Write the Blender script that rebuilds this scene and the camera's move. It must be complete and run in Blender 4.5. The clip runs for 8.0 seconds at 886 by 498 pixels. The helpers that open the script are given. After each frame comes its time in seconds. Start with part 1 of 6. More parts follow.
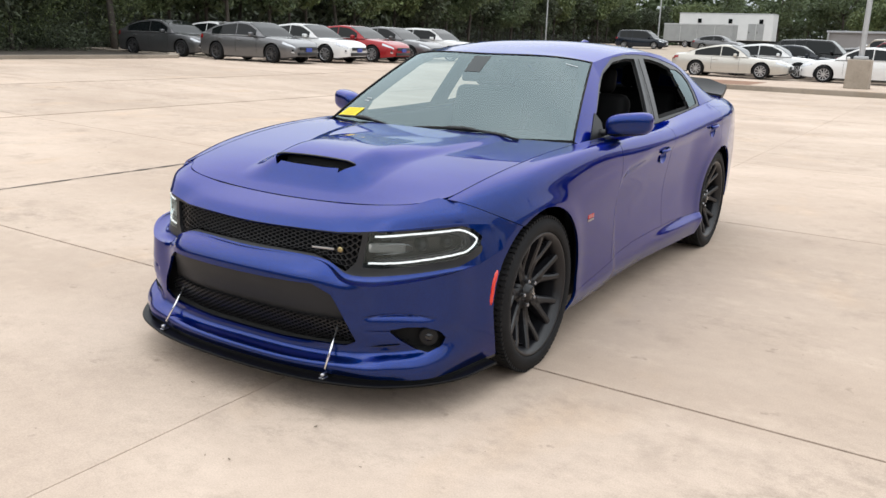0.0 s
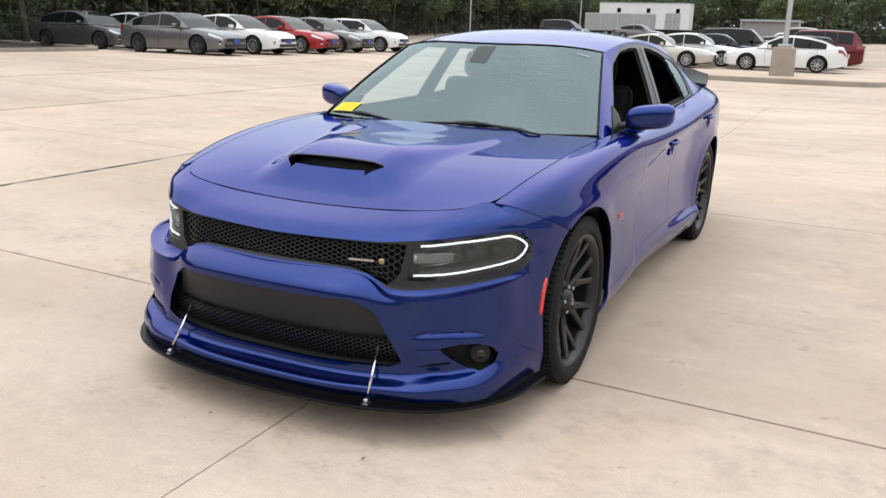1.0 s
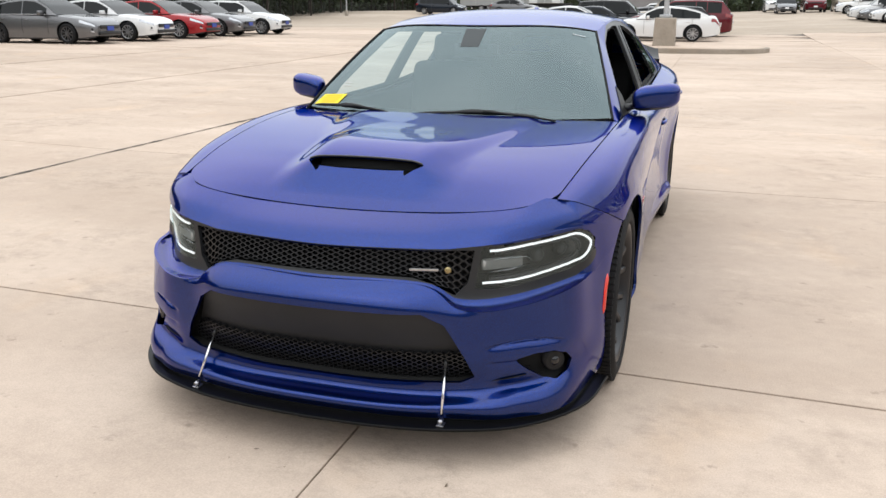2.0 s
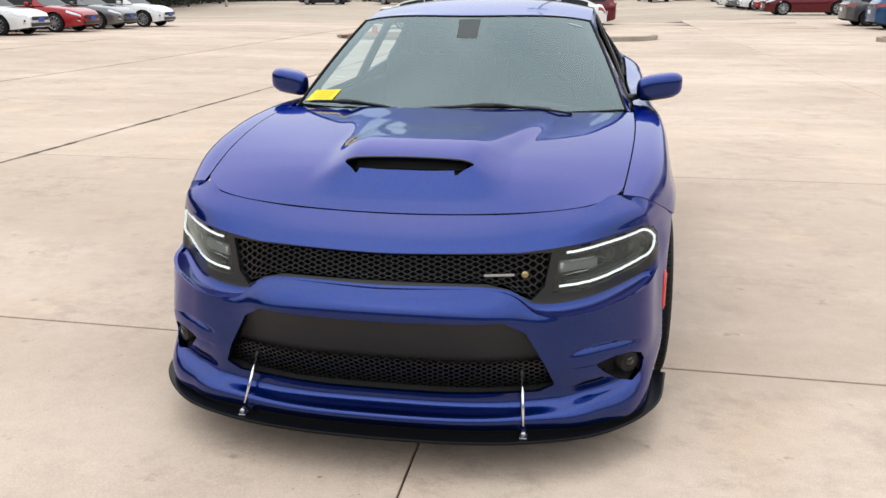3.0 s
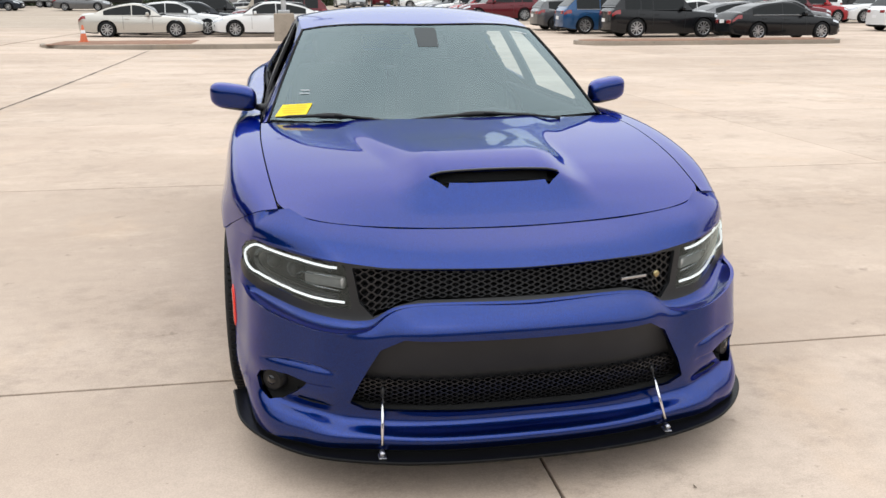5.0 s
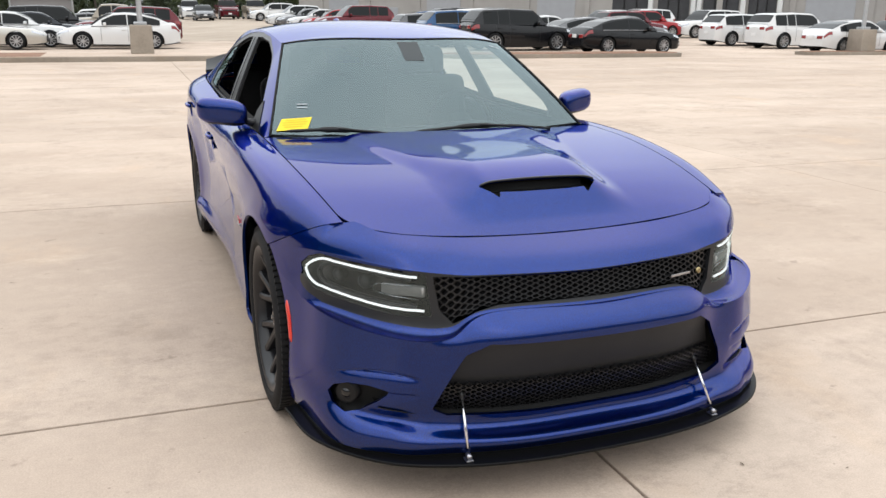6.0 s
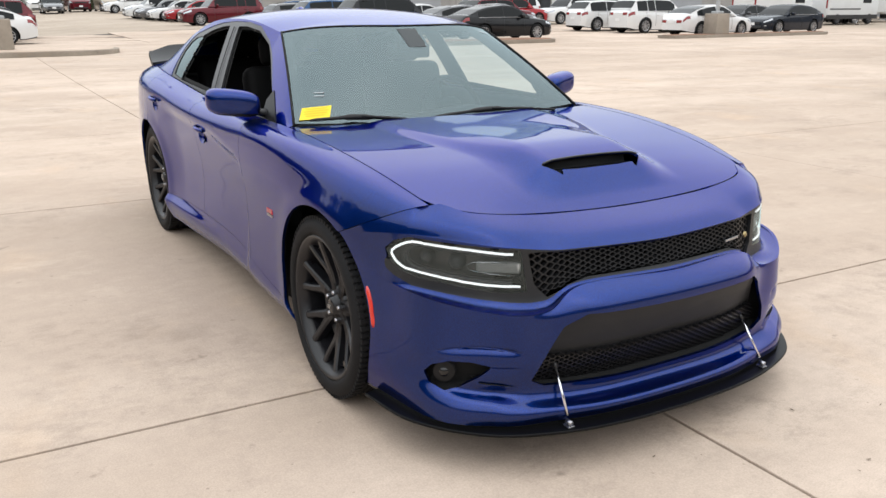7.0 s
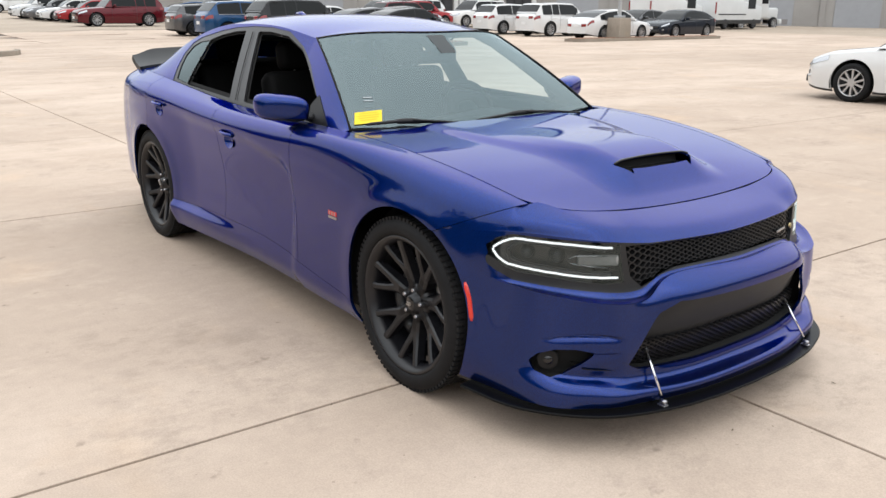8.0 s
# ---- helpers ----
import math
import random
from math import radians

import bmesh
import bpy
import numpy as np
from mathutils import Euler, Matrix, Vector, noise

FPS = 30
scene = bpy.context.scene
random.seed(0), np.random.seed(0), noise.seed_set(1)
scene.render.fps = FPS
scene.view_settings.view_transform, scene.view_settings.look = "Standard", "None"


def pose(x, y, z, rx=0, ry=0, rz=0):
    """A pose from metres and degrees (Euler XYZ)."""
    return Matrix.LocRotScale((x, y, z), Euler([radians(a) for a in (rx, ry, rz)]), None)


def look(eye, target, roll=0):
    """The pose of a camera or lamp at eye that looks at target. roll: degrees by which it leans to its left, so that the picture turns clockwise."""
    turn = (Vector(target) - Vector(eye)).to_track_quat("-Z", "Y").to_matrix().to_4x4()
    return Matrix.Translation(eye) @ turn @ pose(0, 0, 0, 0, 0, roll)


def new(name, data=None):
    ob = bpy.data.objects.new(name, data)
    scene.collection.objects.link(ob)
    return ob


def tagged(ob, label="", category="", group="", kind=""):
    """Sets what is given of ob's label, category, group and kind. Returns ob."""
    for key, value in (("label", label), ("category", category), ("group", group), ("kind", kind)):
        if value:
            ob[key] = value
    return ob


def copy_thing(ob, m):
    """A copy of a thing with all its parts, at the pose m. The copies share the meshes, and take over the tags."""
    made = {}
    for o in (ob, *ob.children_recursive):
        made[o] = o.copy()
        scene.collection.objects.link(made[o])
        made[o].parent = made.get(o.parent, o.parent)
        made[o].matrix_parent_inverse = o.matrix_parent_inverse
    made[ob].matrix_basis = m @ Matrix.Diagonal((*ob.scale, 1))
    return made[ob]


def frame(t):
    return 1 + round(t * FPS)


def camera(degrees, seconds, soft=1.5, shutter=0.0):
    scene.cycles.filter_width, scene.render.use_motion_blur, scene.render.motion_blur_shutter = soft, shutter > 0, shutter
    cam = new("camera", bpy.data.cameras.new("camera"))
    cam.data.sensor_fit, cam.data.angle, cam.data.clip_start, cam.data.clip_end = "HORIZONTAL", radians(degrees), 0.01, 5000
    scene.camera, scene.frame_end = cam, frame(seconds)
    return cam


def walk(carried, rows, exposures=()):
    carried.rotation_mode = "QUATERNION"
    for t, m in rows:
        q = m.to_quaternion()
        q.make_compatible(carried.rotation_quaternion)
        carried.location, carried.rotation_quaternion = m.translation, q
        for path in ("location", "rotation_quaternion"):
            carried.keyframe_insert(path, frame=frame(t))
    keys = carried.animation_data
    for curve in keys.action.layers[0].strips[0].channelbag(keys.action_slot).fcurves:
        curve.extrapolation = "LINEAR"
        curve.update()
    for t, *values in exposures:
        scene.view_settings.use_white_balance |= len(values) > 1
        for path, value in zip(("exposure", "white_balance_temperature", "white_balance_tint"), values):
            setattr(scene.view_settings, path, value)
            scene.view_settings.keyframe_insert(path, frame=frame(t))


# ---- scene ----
# ---- camera ----
cam = camera(56.3, 8.0)
# (time, eye, target, roll)
ROWS = [
    (0.0, (2.433, -3.179, 1.469), (1.416, -1.531, 0.969), 1.88),
    (0.5, (2.186, -3.191, 1.456), (1.243, -1.505, 0.937), 1.58),
    (1.0, (1.891, -3.155, 1.449), (1.033, -1.423, 0.933), 1.61),
    (1.5, (1.545, -3.173, 1.465), (0.815, -1.391, 0.923), 0.70),
    (3.0, (0.623, -3.156, 1.466), (0.286, -1.273, 0.884), -0.23),
    (3.5, (0.279, -3.152, 1.475), (0.093, -1.251, 0.883), -0.11),
    (4.0, (-0.040, -3.098, 1.474), (-0.037, -1.188, 0.881), 0.45),
    (4.5, (-0.364, -3.094, 1.475), (-0.187, -1.190, 0.892), 0.19),
    (6.0, (-1.370, -2.978, 1.483), (-0.681, -1.179, 0.943), 0.55),
    (6.5, (-1.728, -2.878, 1.486), (-0.891, -1.149, 0.929), 0.92),
    (7.0, (-2.035, -2.747, 1.466), (-1.073, -1.086, 0.904), -0.15),
    (7.5, (-2.347, -2.622, 1.490), (-1.270, -1.032, 0.932), -0.03),
    (8.0, (-2.689, -2.495, 1.491), (-1.529, -0.964, 0.934), 0.36),
]
walk(cam, [(t, look(eye, target, roll)) for t, eye, target, roll in ROWS])

# ---- sky and light: bright overcast ----
world = bpy.data.worlds.new("overcast_sky")
scene.world = world
world.use_nodes = True
wn, wl = world.node_tree.nodes, world.node_tree.links
wn.clear()
w_out = wn.new("ShaderNodeOutputWorld")
w_bg = wn.new("ShaderNodeBackground")
w_sky = wn.new("ShaderNodeTexSky")
w_sky.sky_type = "NISHITA"
w_sky.sun_disc = False
w_sky.sun_elevation = radians(58)
w_sky.sun_rotation = radians(200)
w_sky.dust_density = 4.0
w_mix = wn.new("ShaderNodeMixRGB")
w_mix.inputs[0].default_value = 0.88
w_co = wn.new("ShaderNodeTexCoord")
w_noise = wn.new("ShaderNodeTexNoise")
w_noise.inputs["Scale"].default_value = 2.2
w_noise.inputs["Detail"].default_value = 5
w_ramp = wn.new("ShaderNodeValToRGB")
w_ramp.color_ramp.elements[0].position, w_ramp.color_ramp.elements[0].color = 0.3, (7.6, 8.4, 9.0, 1)
w_ramp.color_ramp.elements[1].position, w_ramp.color_ramp.elements[1].color = 0.7, (10.6, 11.0, 11.4, 1)
wl.new(w_co.outputs["Generated"], w_noise.inputs["Vector"])
wl.new(w_noise.outputs["Fac"], w_ramp.inputs["Fac"])
# an overcast sky is about three times as bright overhead as at the horizon
w_sep = wn.new("ShaderNodeSeparateXYZ")
w_lift = wn.new("ShaderNodeMapRange")
w_lift.inputs["To Min"].default_value, w_lift.inputs["To Max"].default_value = 0.45, 1.45
w_scale = wn.new("ShaderNodeVectorMath")
w_scale.operation = "SCALE"
wl.new(w_co.outputs["Generated"], w_sep.inputs[0])
wl.new(w_sep.outputs["Z"], w_lift.inputs["Value"])
wl.new(w_ramp.outputs["Color"], w_scale.inputs[0])
wl.new(w_lift.outputs[0], w_scale.inputs["Scale"])
wl.new(w_sky.outputs["Color"], w_mix.inputs[1])
wl.new(w_scale.outputs[0], w_mix.inputs[2])
wl.new(w_mix.outputs["Color"], w_bg.inputs["Color"])
wl.new(w_bg.outputs["Background"], w_out.inputs["Surface"])
w_bg.inputs["Strength"].default_value = 0.10
sun_data = bpy.data.lights.new("sun", "SUN")
sun_data.energy, sun_data.angle, sun_data.color = 0.7, radians(179), (1.0, 0.95, 0.88)
sun = new("sun", sun_data)
sun.matrix_world = look((0, 0, 40), (-2, 4, 0))
scene.view_settings.exposure = 0.68


# ---- materials ----
def mat(name, color, rough=0.5, metal=0.0, coat=0.0, vary=0.0, scale=8.0, bump=0.0, bump_scale=200.0, emit=0.0, trans=0.0, ior=1.45, spec=0.5, fine=0.0, alpha=1.0):
    """A Principled material with colour and gloss that vary at two scales, and a fine relief."""
    m = bpy.data.materials.new(name)
    m.use_nodes = True
    n, l = m.node_tree.nodes, m.node_tree.links
    b = n["Principled BSDF"]
    b.inputs["Base Color"].default_value = (*color, 1)
    b.inputs["Roughness"].default_value = rough
    b.inputs["Metallic"].default_value = metal
    b.inputs["Coat Weight"].default_value = coat
    b.inputs["Coat Roughness"].default_value = 0.03
    b.inputs["IOR"].default_value = ior
    b.inputs["Specular IOR Level"].default_value = spec
    b.inputs["Transmission Weight"].default_value = trans
    b.inputs["Alpha"].default_value = alpha
    if emit:
        b.inputs["Emission Color"].default_value = (*color, 1)
        b.inputs["Emission Strength"].default_value = emit
    co = n.new("ShaderNodeTexCoord")
    if vary:
        big, small = n.new("ShaderNodeTexNoise"), n.new("ShaderNodeTexNoise")
        big.inputs["Scale"].default_value, small.inputs["Scale"].default_value = scale, scale * 17
        big.inputs["Detail"].default_value = small.inputs["Detail"].default_value = 6
        add = n.new("ShaderNodeMath")
        add.operation = "MULTIPLY_ADD"
        add.inputs[1].default_value = 0.35
        ramp = n.new("ShaderNodeMapRange")
        ramp.inputs["From Min"].default_value, ramp.inputs["From Max"].default_value = 0.35, 0.95
        ramp.inputs["To Min"].default_value, ramp.inputs["To Max"].default_value = 1 - vary, 1 + vary
        mul = n.new("ShaderNodeVectorMath")
        mul.operation = "SCALE"
        mul.inputs[0].default_value = color
        for q in (big, small):
            l.new(co.outputs["Object"], q.inputs["Vector"])
        l.new(small.outputs["Fac"], add.inputs[0])
        l.new(big.outputs["Fac"], add.inputs[2])
        l.new(add.outputs[0], ramp.inputs["Value"])
        l.new(ramp.outputs[0], mul.inputs["Scale"])
        l.new(mul.outputs[0], b.inputs["Base Color"])
    if bump:
        nb, bp = n.new("ShaderNodeTexNoise"), n.new("ShaderNodeBump")
        nb.inputs["Scale"].default_value, nb.inputs["Detail"].default_value = bump_scale, 4
        bp.inputs["Strength"].default_value, bp.inputs["Distance"].default_value = bump, 0.002
        l.new(co.outputs["Object"], nb.inputs["Vector"])
        l.new(nb.outputs["Fac"], bp.inputs["Height"])
        l.new(bp.outputs["Normal"], b.inputs["Normal"])
    return m


def flake_paint(name, color, flake, metal=0.55, tint=(1, 1, 1)):
    """Metallic car paint: a fine flake under a clear coat, with slight orange peel."""
    m = mat(name, color, rough=0.34, metal=metal, coat=1.0)
    n, l = m.node_tree.nodes, m.node_tree.links
    b = n["Principled BSDF"]
    b.inputs["Coat IOR"].default_value = 1.42
    b.inputs["Specular IOR Level"].default_value = 0.05
    b.inputs["Specular Tint"].default_value = (*tint, 1)
    co, vor, mix = n.new("ShaderNodeTexCoord"), n.new("ShaderNodeTexVoronoi"), n.new("ShaderNodeMixRGB")
    vor.inputs["Scale"].default_value = 900
    mix.inputs[1].default_value, mix.inputs[2].default_value = (*color, 1), (*flake, 1)
    rng = n.new("ShaderNodeMapRange")
    rng.inputs["To Max"].default_value = 0.75
    sep = n.new("ShaderNodeSeparateColor")
    l.new(co.outputs["Object"], vor.inputs["Vector"])
    l.new(vor.outputs["Color"], sep.inputs[0])
    l.new(sep.outputs[0], rng.inputs["Value"])
    l.new(rng.outputs[0], mix.inputs[0])
    l.new(mix.outputs[0], b.inputs["Base Color"])
    nb, bp = n.new("ShaderNodeTexNoise"), n.new("ShaderNodeBump")
    nb.inputs["Scale"].default_value = 130
    bp.inputs["Strength"].default_value, bp.inputs["Distance"].default_value = 0.04, 0.0006
    l.new(co.outputs["Object"], nb.inputs["Vector"])
    l.new(nb.outputs["Fac"], bp.inputs["Height"])
    l.new(bp.outputs["Normal"], b.inputs["Coat Normal"])
    return m


M_PAINT = flake_paint("indigo_paint", (0.0009, 0.0086, 0.073), (0.0020, 0.037, 0.258), 1.0, (0.14, 0.36, 1.0))
M_GLOSSBLACK = mat("gloss_black", (0.006, 0.006, 0.007), 0.07, coat=0.3)
M_SPLITTER = mat("splitter_black", (0.004, 0.004, 0.0045), 0.30, spec=0.12)
M_SATIN = mat("satin_black", (0.014, 0.0145, 0.016), 0.38, vary=0.15, scale=12, bump=0.15, bump_scale=500)
M_PANEL = mat("grey_plastic", (0.022, 0.0225, 0.024), 0.55, spec=0.4, vary=0.12, scale=9, bump=0.2, bump_scale=700)
M_PILLAR = mat("pillar_gloss", (0.028, 0.028, 0.030), 0.34, coat=0.2, spec=0.35)
M_TRIMDARK = mat("dark_spoiler_skin", (0.010, 0.010, 0.011), 0.38, spec=0.25, vary=0.12, scale=12)
M_MESH = mat("mesh_black", (0.012, 0.012, 0.013), 0.32, bump=0.1)
# near-black for gaskets and hollows; the shade inside hollows is in this colour
M_VOID = mat("cavity_shade_black", (0.006, 0.006, 0.006), 0.9, vary=0.3, scale=5)
M_RUBBER = mat("tyre_rubber", (0.009, 0.009, 0.0098), 0.72, spec=0.22, vary=0.3, scale=14, bump=0.25, bump_scale=300)
M_RIM = mat("black_rim", (0.0085, 0.0085, 0.0105), 0.33, spec=0.5, vary=0.15, scale=16)
M_WIPER = mat("wiper_black", (0.007, 0.007, 0.008), 0.5)
M_STEEL = mat("brake_steel", (0.35, 0.35, 0.36), 0.38, metal=1.0, vary=0.2, scale=30)
M_CHROME = mat("polished_rod", (0.75, 0.76, 0.78), 0.12, metal=1.0)
M_LUG = mat("lug_steel", (0.40, 0.40, 0.42), 0.34, metal=1.0)
M_LEATHER = mat("black_leather", (0.004, 0.004, 0.0042), 0.65, spec=0.12, vary=0.2, scale=10, bump=0.3, bump_scale=260)
M_CABIN = mat("cabin_trim", (0.016, 0.016, 0.017), 0.75, vary=0.2, scale=6)
M_HEADLINER = mat("headliner", (0.045, 0.045, 0.047), 0.9, vary=0.1, scale=10)
M_LAMP = mat("lamp_inner", (0.050, 0.050, 0.053), 0.28, metal=0.4)
M_REFLECT = mat("lamp_reflector", (0.55, 0.56, 0.58), 0.12, metal=1.0)
M_DRL = mat("lit_light_tube", (0.9, 0.9, 0.9), 0.25, emit=0.55)
M_FROST = mat("frosted_bar", (0.30, 0.30, 0.29), 0.35, vary=0.1, scale=60)
M_RED = mat("red_marker", (0.62, 0.030, 0.018), 0.2, coat=0.5)
M_BADGERED = mat("badge_red", (0.55, 0.03, 0.04), 0.3, coat=0.4)
M_BADGE = mat("badge_silver", (0.42, 0.42, 0.42), 0.35, metal=1.0)
M_BADGEGOLD = mat("badge_gold", (0.36, 0.29, 0.15), 0.4, metal=1.0)
M_YELLOW = mat("yellow_paper", (0.80, 0.60, 0.02), 0.6, vary=0.06, scale=30)
M_INK = mat("printed_ink", (0.62, 0.36, 0.02), 0.7)
M_WHITE = mat("white_print", (0.42, 0.45, 0.46), 0.6)


def glass(name, tint, rough=0.0, ior=1.6):
    """Thin car glass: a clear tinted pane with a mirror-like skin."""
    m = bpy.data.materials.new(name)
    m.use_nodes = True
    n, l = m.node_tree.nodes, m.node_tree.links
    n.clear()
    out, mix, tr, gl, fr = n.new("ShaderNodeOutputMaterial"), n.new("ShaderNodeMixShader"), n.new("ShaderNodeBsdfTransparent"), n.new("ShaderNodeBsdfGlossy"), n.new("ShaderNodeFresnel")
    tr.inputs["Color"].default_value = (*tint, 1)
    gl.inputs["Roughness"].default_value = rough
    gl.inputs["Color"].default_value = (0.80, 0.97, 1.0, 1)
    fr.inputs["IOR"].default_value = ior
    l.new(fr.outputs[0], mix.inputs[0])
    l.new(tr.outputs[0], mix.inputs[1])
    l.new(gl.outputs[0], mix.inputs[2])
    l.new(mix.outputs[0], out.inputs["Surface"])
    return m


M_GLASS = glass("windshield_glass", (0.50, 0.58, 0.58), ior=2.05)
M_TINT = glass("tinted_glass", (0.05, 0.055, 0.055))
M_LENS = glass("headlamp_lens", (0.85, 0.87, 0.88))


# ---- geometry helpers ----
def smooth(a, b, q):
    q = np.clip((np.asarray(q, float) - a) / (b - a), 0, 1)
    return q * q * (3 - 2 * q)


def curve(knots, values):
    """A smooth curve through values (numbers or tuples) at the knots."""
    k, v = np.asarray(knots, float), np.asarray(values, float)
    flat = v.ndim == 1
    v = v.reshape(len(k), -1)
    d = np.diff(v, axis=0) / np.diff(k)[:, None]
    tan = np.empty_like(v)
    tan[0], tan[-1] = d[0], d[-1]
    h = np.diff(k)[:, None]
    tan[1:-1] = (d[:-1] * h[1:] + d[1:] * h[:-1]) / (h[1:] + h[:-1])

    def at(q):
        q = np.asarray(q, float)
        i = np.clip(np.searchsorted(k, q) - 1, 0, len(k) - 2)
        w = k[i + 1] - k[i]
        s = np.clip((q - k[i]) / w, -0.3, 1.3)[..., None]
        w = w[..., None]
        r = (2 * s**3 - 3 * s**2 + 1) * v[i] + (s**3 - 2 * s**2 + s) * w * tan[i] + (3 * s**2 - 2 * s**3) * v[i + 1] + (s**3 - s**2) * w * tan[i + 1]
        return r[..., 0] if flat else r
    return at


def poly_sdf(px, py, points, r=0.0):
    """Signed distance to a polygon (negative inside), rounded by r."""
    pts = np.asarray(points, float)
    d = np.full(np.shape(px), 1e9)
    inside = np.zeros(np.shape(px), bool)
    for (ax, ay), (bx, by) in zip(pts, np.roll(pts, -1, axis=0)):
        ex, ey = bx - ax, by - ay
        wx, wy = px - ax, py - ay
        s = np.clip((wx * ex + wy * ey) / (ex * ex + ey * ey), 0, 1)
        d = np.minimum(d, np.hypot(wx - s * ex, wy - s * ey))
        cross = (ay > py) != (by > py)
        with np.errstate(divide="ignore", invalid="ignore"):
            xi = ax + (py - ay) * ex / (ey if ey else 1e-12)
        inside ^= cross & (px < xi)
    return np.where(inside, -d, d) - r


def sheet(P, ur, vr, nu, nv, keep=None, centre=(0, 1.6, 0.45), flange=0.012, mirror=False):
    """Vertices and faces of a curved panel. P maps (u, v) to a place; keep is negative where the panel is, and its edge is followed
    closely; the rim is folded inwards by flange."""
    du, dv = (ur[1] - ur[0]) / nu, (vr[1] - vr[0]) / nv
    U, V = np.meshgrid(np.linspace(*ur, nu + 1), np.linspace(*vr, nv + 1), indexing="ij")
    if keep is not None:
        U0, V0 = U.copy(), V.copy()
        near = None
        for _ in range(3):
            f = keep(P(U, V))
            gu = (keep(P(U + du * 0.1, V)) - f) * 10
            gv = (keep(P(U, V + dv * 0.1)) - f) * 10
            g2 = gu * gu + gv * gv + 1e-14
            near = np.abs(f) < 0.52 * np.sqrt(g2) if near is None else near
            su, sv = np.where(near, -f * gu / g2, 0), np.where(near, -f * gv / g2, 0)
            U = np.clip(U + su * du, U0 - 0.62 * du, U0 + 0.62 * du)
            V = np.clip(V + sv * dv, V0 - 0.62 * dv, V0 + 0.62 * dv)
    X = P(U, V).reshape(-1, 3)
    idx = np.arange((nu + 1) * (nv + 1)).reshape(nu + 1, nv + 1)
    q = np.stack([idx[:-1, :-1], idx[1:, :-1], idx[1:, 1:], idx[:-1, 1:]], -1).reshape(-1, 4)
    if keep is not None:
        f = keep(X.reshape(nu + 1, nv + 1, 3)).ravel()
        tol = 0.12 * np.median(np.linalg.norm(X[q[:, 2]] - X[q[:, 0]], axis=1))
        over = f[q] > tol
        whole = (over.sum(1) == 0) & (f[q].mean(1) < 0)
        odd = q[(over.sum(1) == 1)]
        tri = []
        for quad in odd:
            k = int(np.argmax(f[quad]))
            t3 = [quad[(k + 1) % 4], quad[(k + 2) % 4], quad[(k + 3) % 4]]
            if f[t3].mean() < -0.05 * tol:
                tri.append([*t3, t3[2]])
        q = q[whole]
        if tri:
            q = np.concatenate([q, np.array(tri)])
    if not len(q):
        return np.zeros((0, 3)), []
    n = np.cross(X[q[:, 2]] - X[q[:, 0]], X[q[:, 3]] - X[q[:, 1]])
    if (n * (X[q].mean(1) - np.asarray(centre, float))).sum() < 0:
        q, n = q[:, ::-1], -n
    vn = np.zeros_like(X)
    for k in range(4):
        np.add.at(vn, q[:, k], n)
    vn /= np.linalg.norm(vn, axis=1, keepdims=True) + 1e-12
    faces = [list(dict.fromkeys(f)) for f in q.tolist()]
    if flange:
        e = np.concatenate([q[:, [k, (k + 1) % 4]] for k in range(4)])
        have = {(a, b) for a, b in e.tolist() if a != b}
        rim = [(a, b) for a, b in have if (b, a) not in have]
        ids = sorted({a for ab in rim for a in ab})
        top = {a: len(X) + i for i, a in enumerate(ids)}
        low = {a: len(X) + len(ids) + i for i, a in enumerate(ids)}
        X = np.concatenate([X, X[ids], X[ids] - vn[ids] * flange])
        faces += [[top[b], top[a], low[a], low[b]] for a, b in rim]
    used = np.unique(np.concatenate([np.asarray(f) for f in faces]))
    remap = np.full(len(X), -1)
    remap[used] = np.arange(len(used))
    X, faces = X[used], [[int(remap[a]) for a in f] for f in faces]
    if mirror:
        k = len(X)
        X = np.concatenate([X, X * [-1, 1, 1]])
        faces += [[a + k for a in f[::-1]] for f in faces]
    return X, faces


def mesh_of(name, verts, faces, material, flat=False):
    me = bpy.data.meshes.new(name)
    me.from_pydata([tuple(map(float, v)) for v in verts], [], faces)
    me.materials.append(material)
    if not flat:
        me.polygons.foreach_set("use_smooth", [True] * len(me.polygons))
    me.update()
    return me


def part(name, geo, material, parent, label="", flat=False):
    """One mesh object under a thing or a part. geo: a bmesh, or (verts, faces)."""
    if isinstance(geo, tuple):
        me = mesh_of(name, geo[0], geo[1], material, flat)
    else:
        me = bpy.data.meshes.new(name)
        geo.to_mesh(me)
        geo.free()
        me.materials.append(material)
        if not flat:
            me.polygons.foreach_set("use_smooth", [True] * len(me.polygons))
    ob = new(name, me)
    ob.parent = parent
    if label:
        tagged(ob, label)
    return ob


def flip(geo):
    v, f = geo
    return np.asarray(v) * [-1, 1, 1], [a[::-1] for a in f]


def join(*geos):
    vs, fs, k = [], [], 0
    for v, f in geos:
        vs.append(np.asarray(v, float).reshape(-1, 3))
        fs += [[a + k for a in q] for q in f]
        k += len(vs[-1])
    return np.concatenate(vs), fs


def box(x0, x1, y0, y1, z0, z1, bevel=0.0, segs=2):
    bm = bmesh.new()
    bmesh.ops.create_cube(bm, size=1)
    for v in bm.verts:
        v.co = ((x0 + x1) / 2 + v.co.x * (x1 - x0), (y0 + y1) / 2 + v.co.y * (y1 - y0), (z0 + z1) / 2 + v.co.z * (z1 - z0))
    if bevel:
        bmesh.ops.bevel(bm, geom=bm.edges[:], offset=bevel, segments=segs, affect="EDGES", profile=0.5)
    return bm


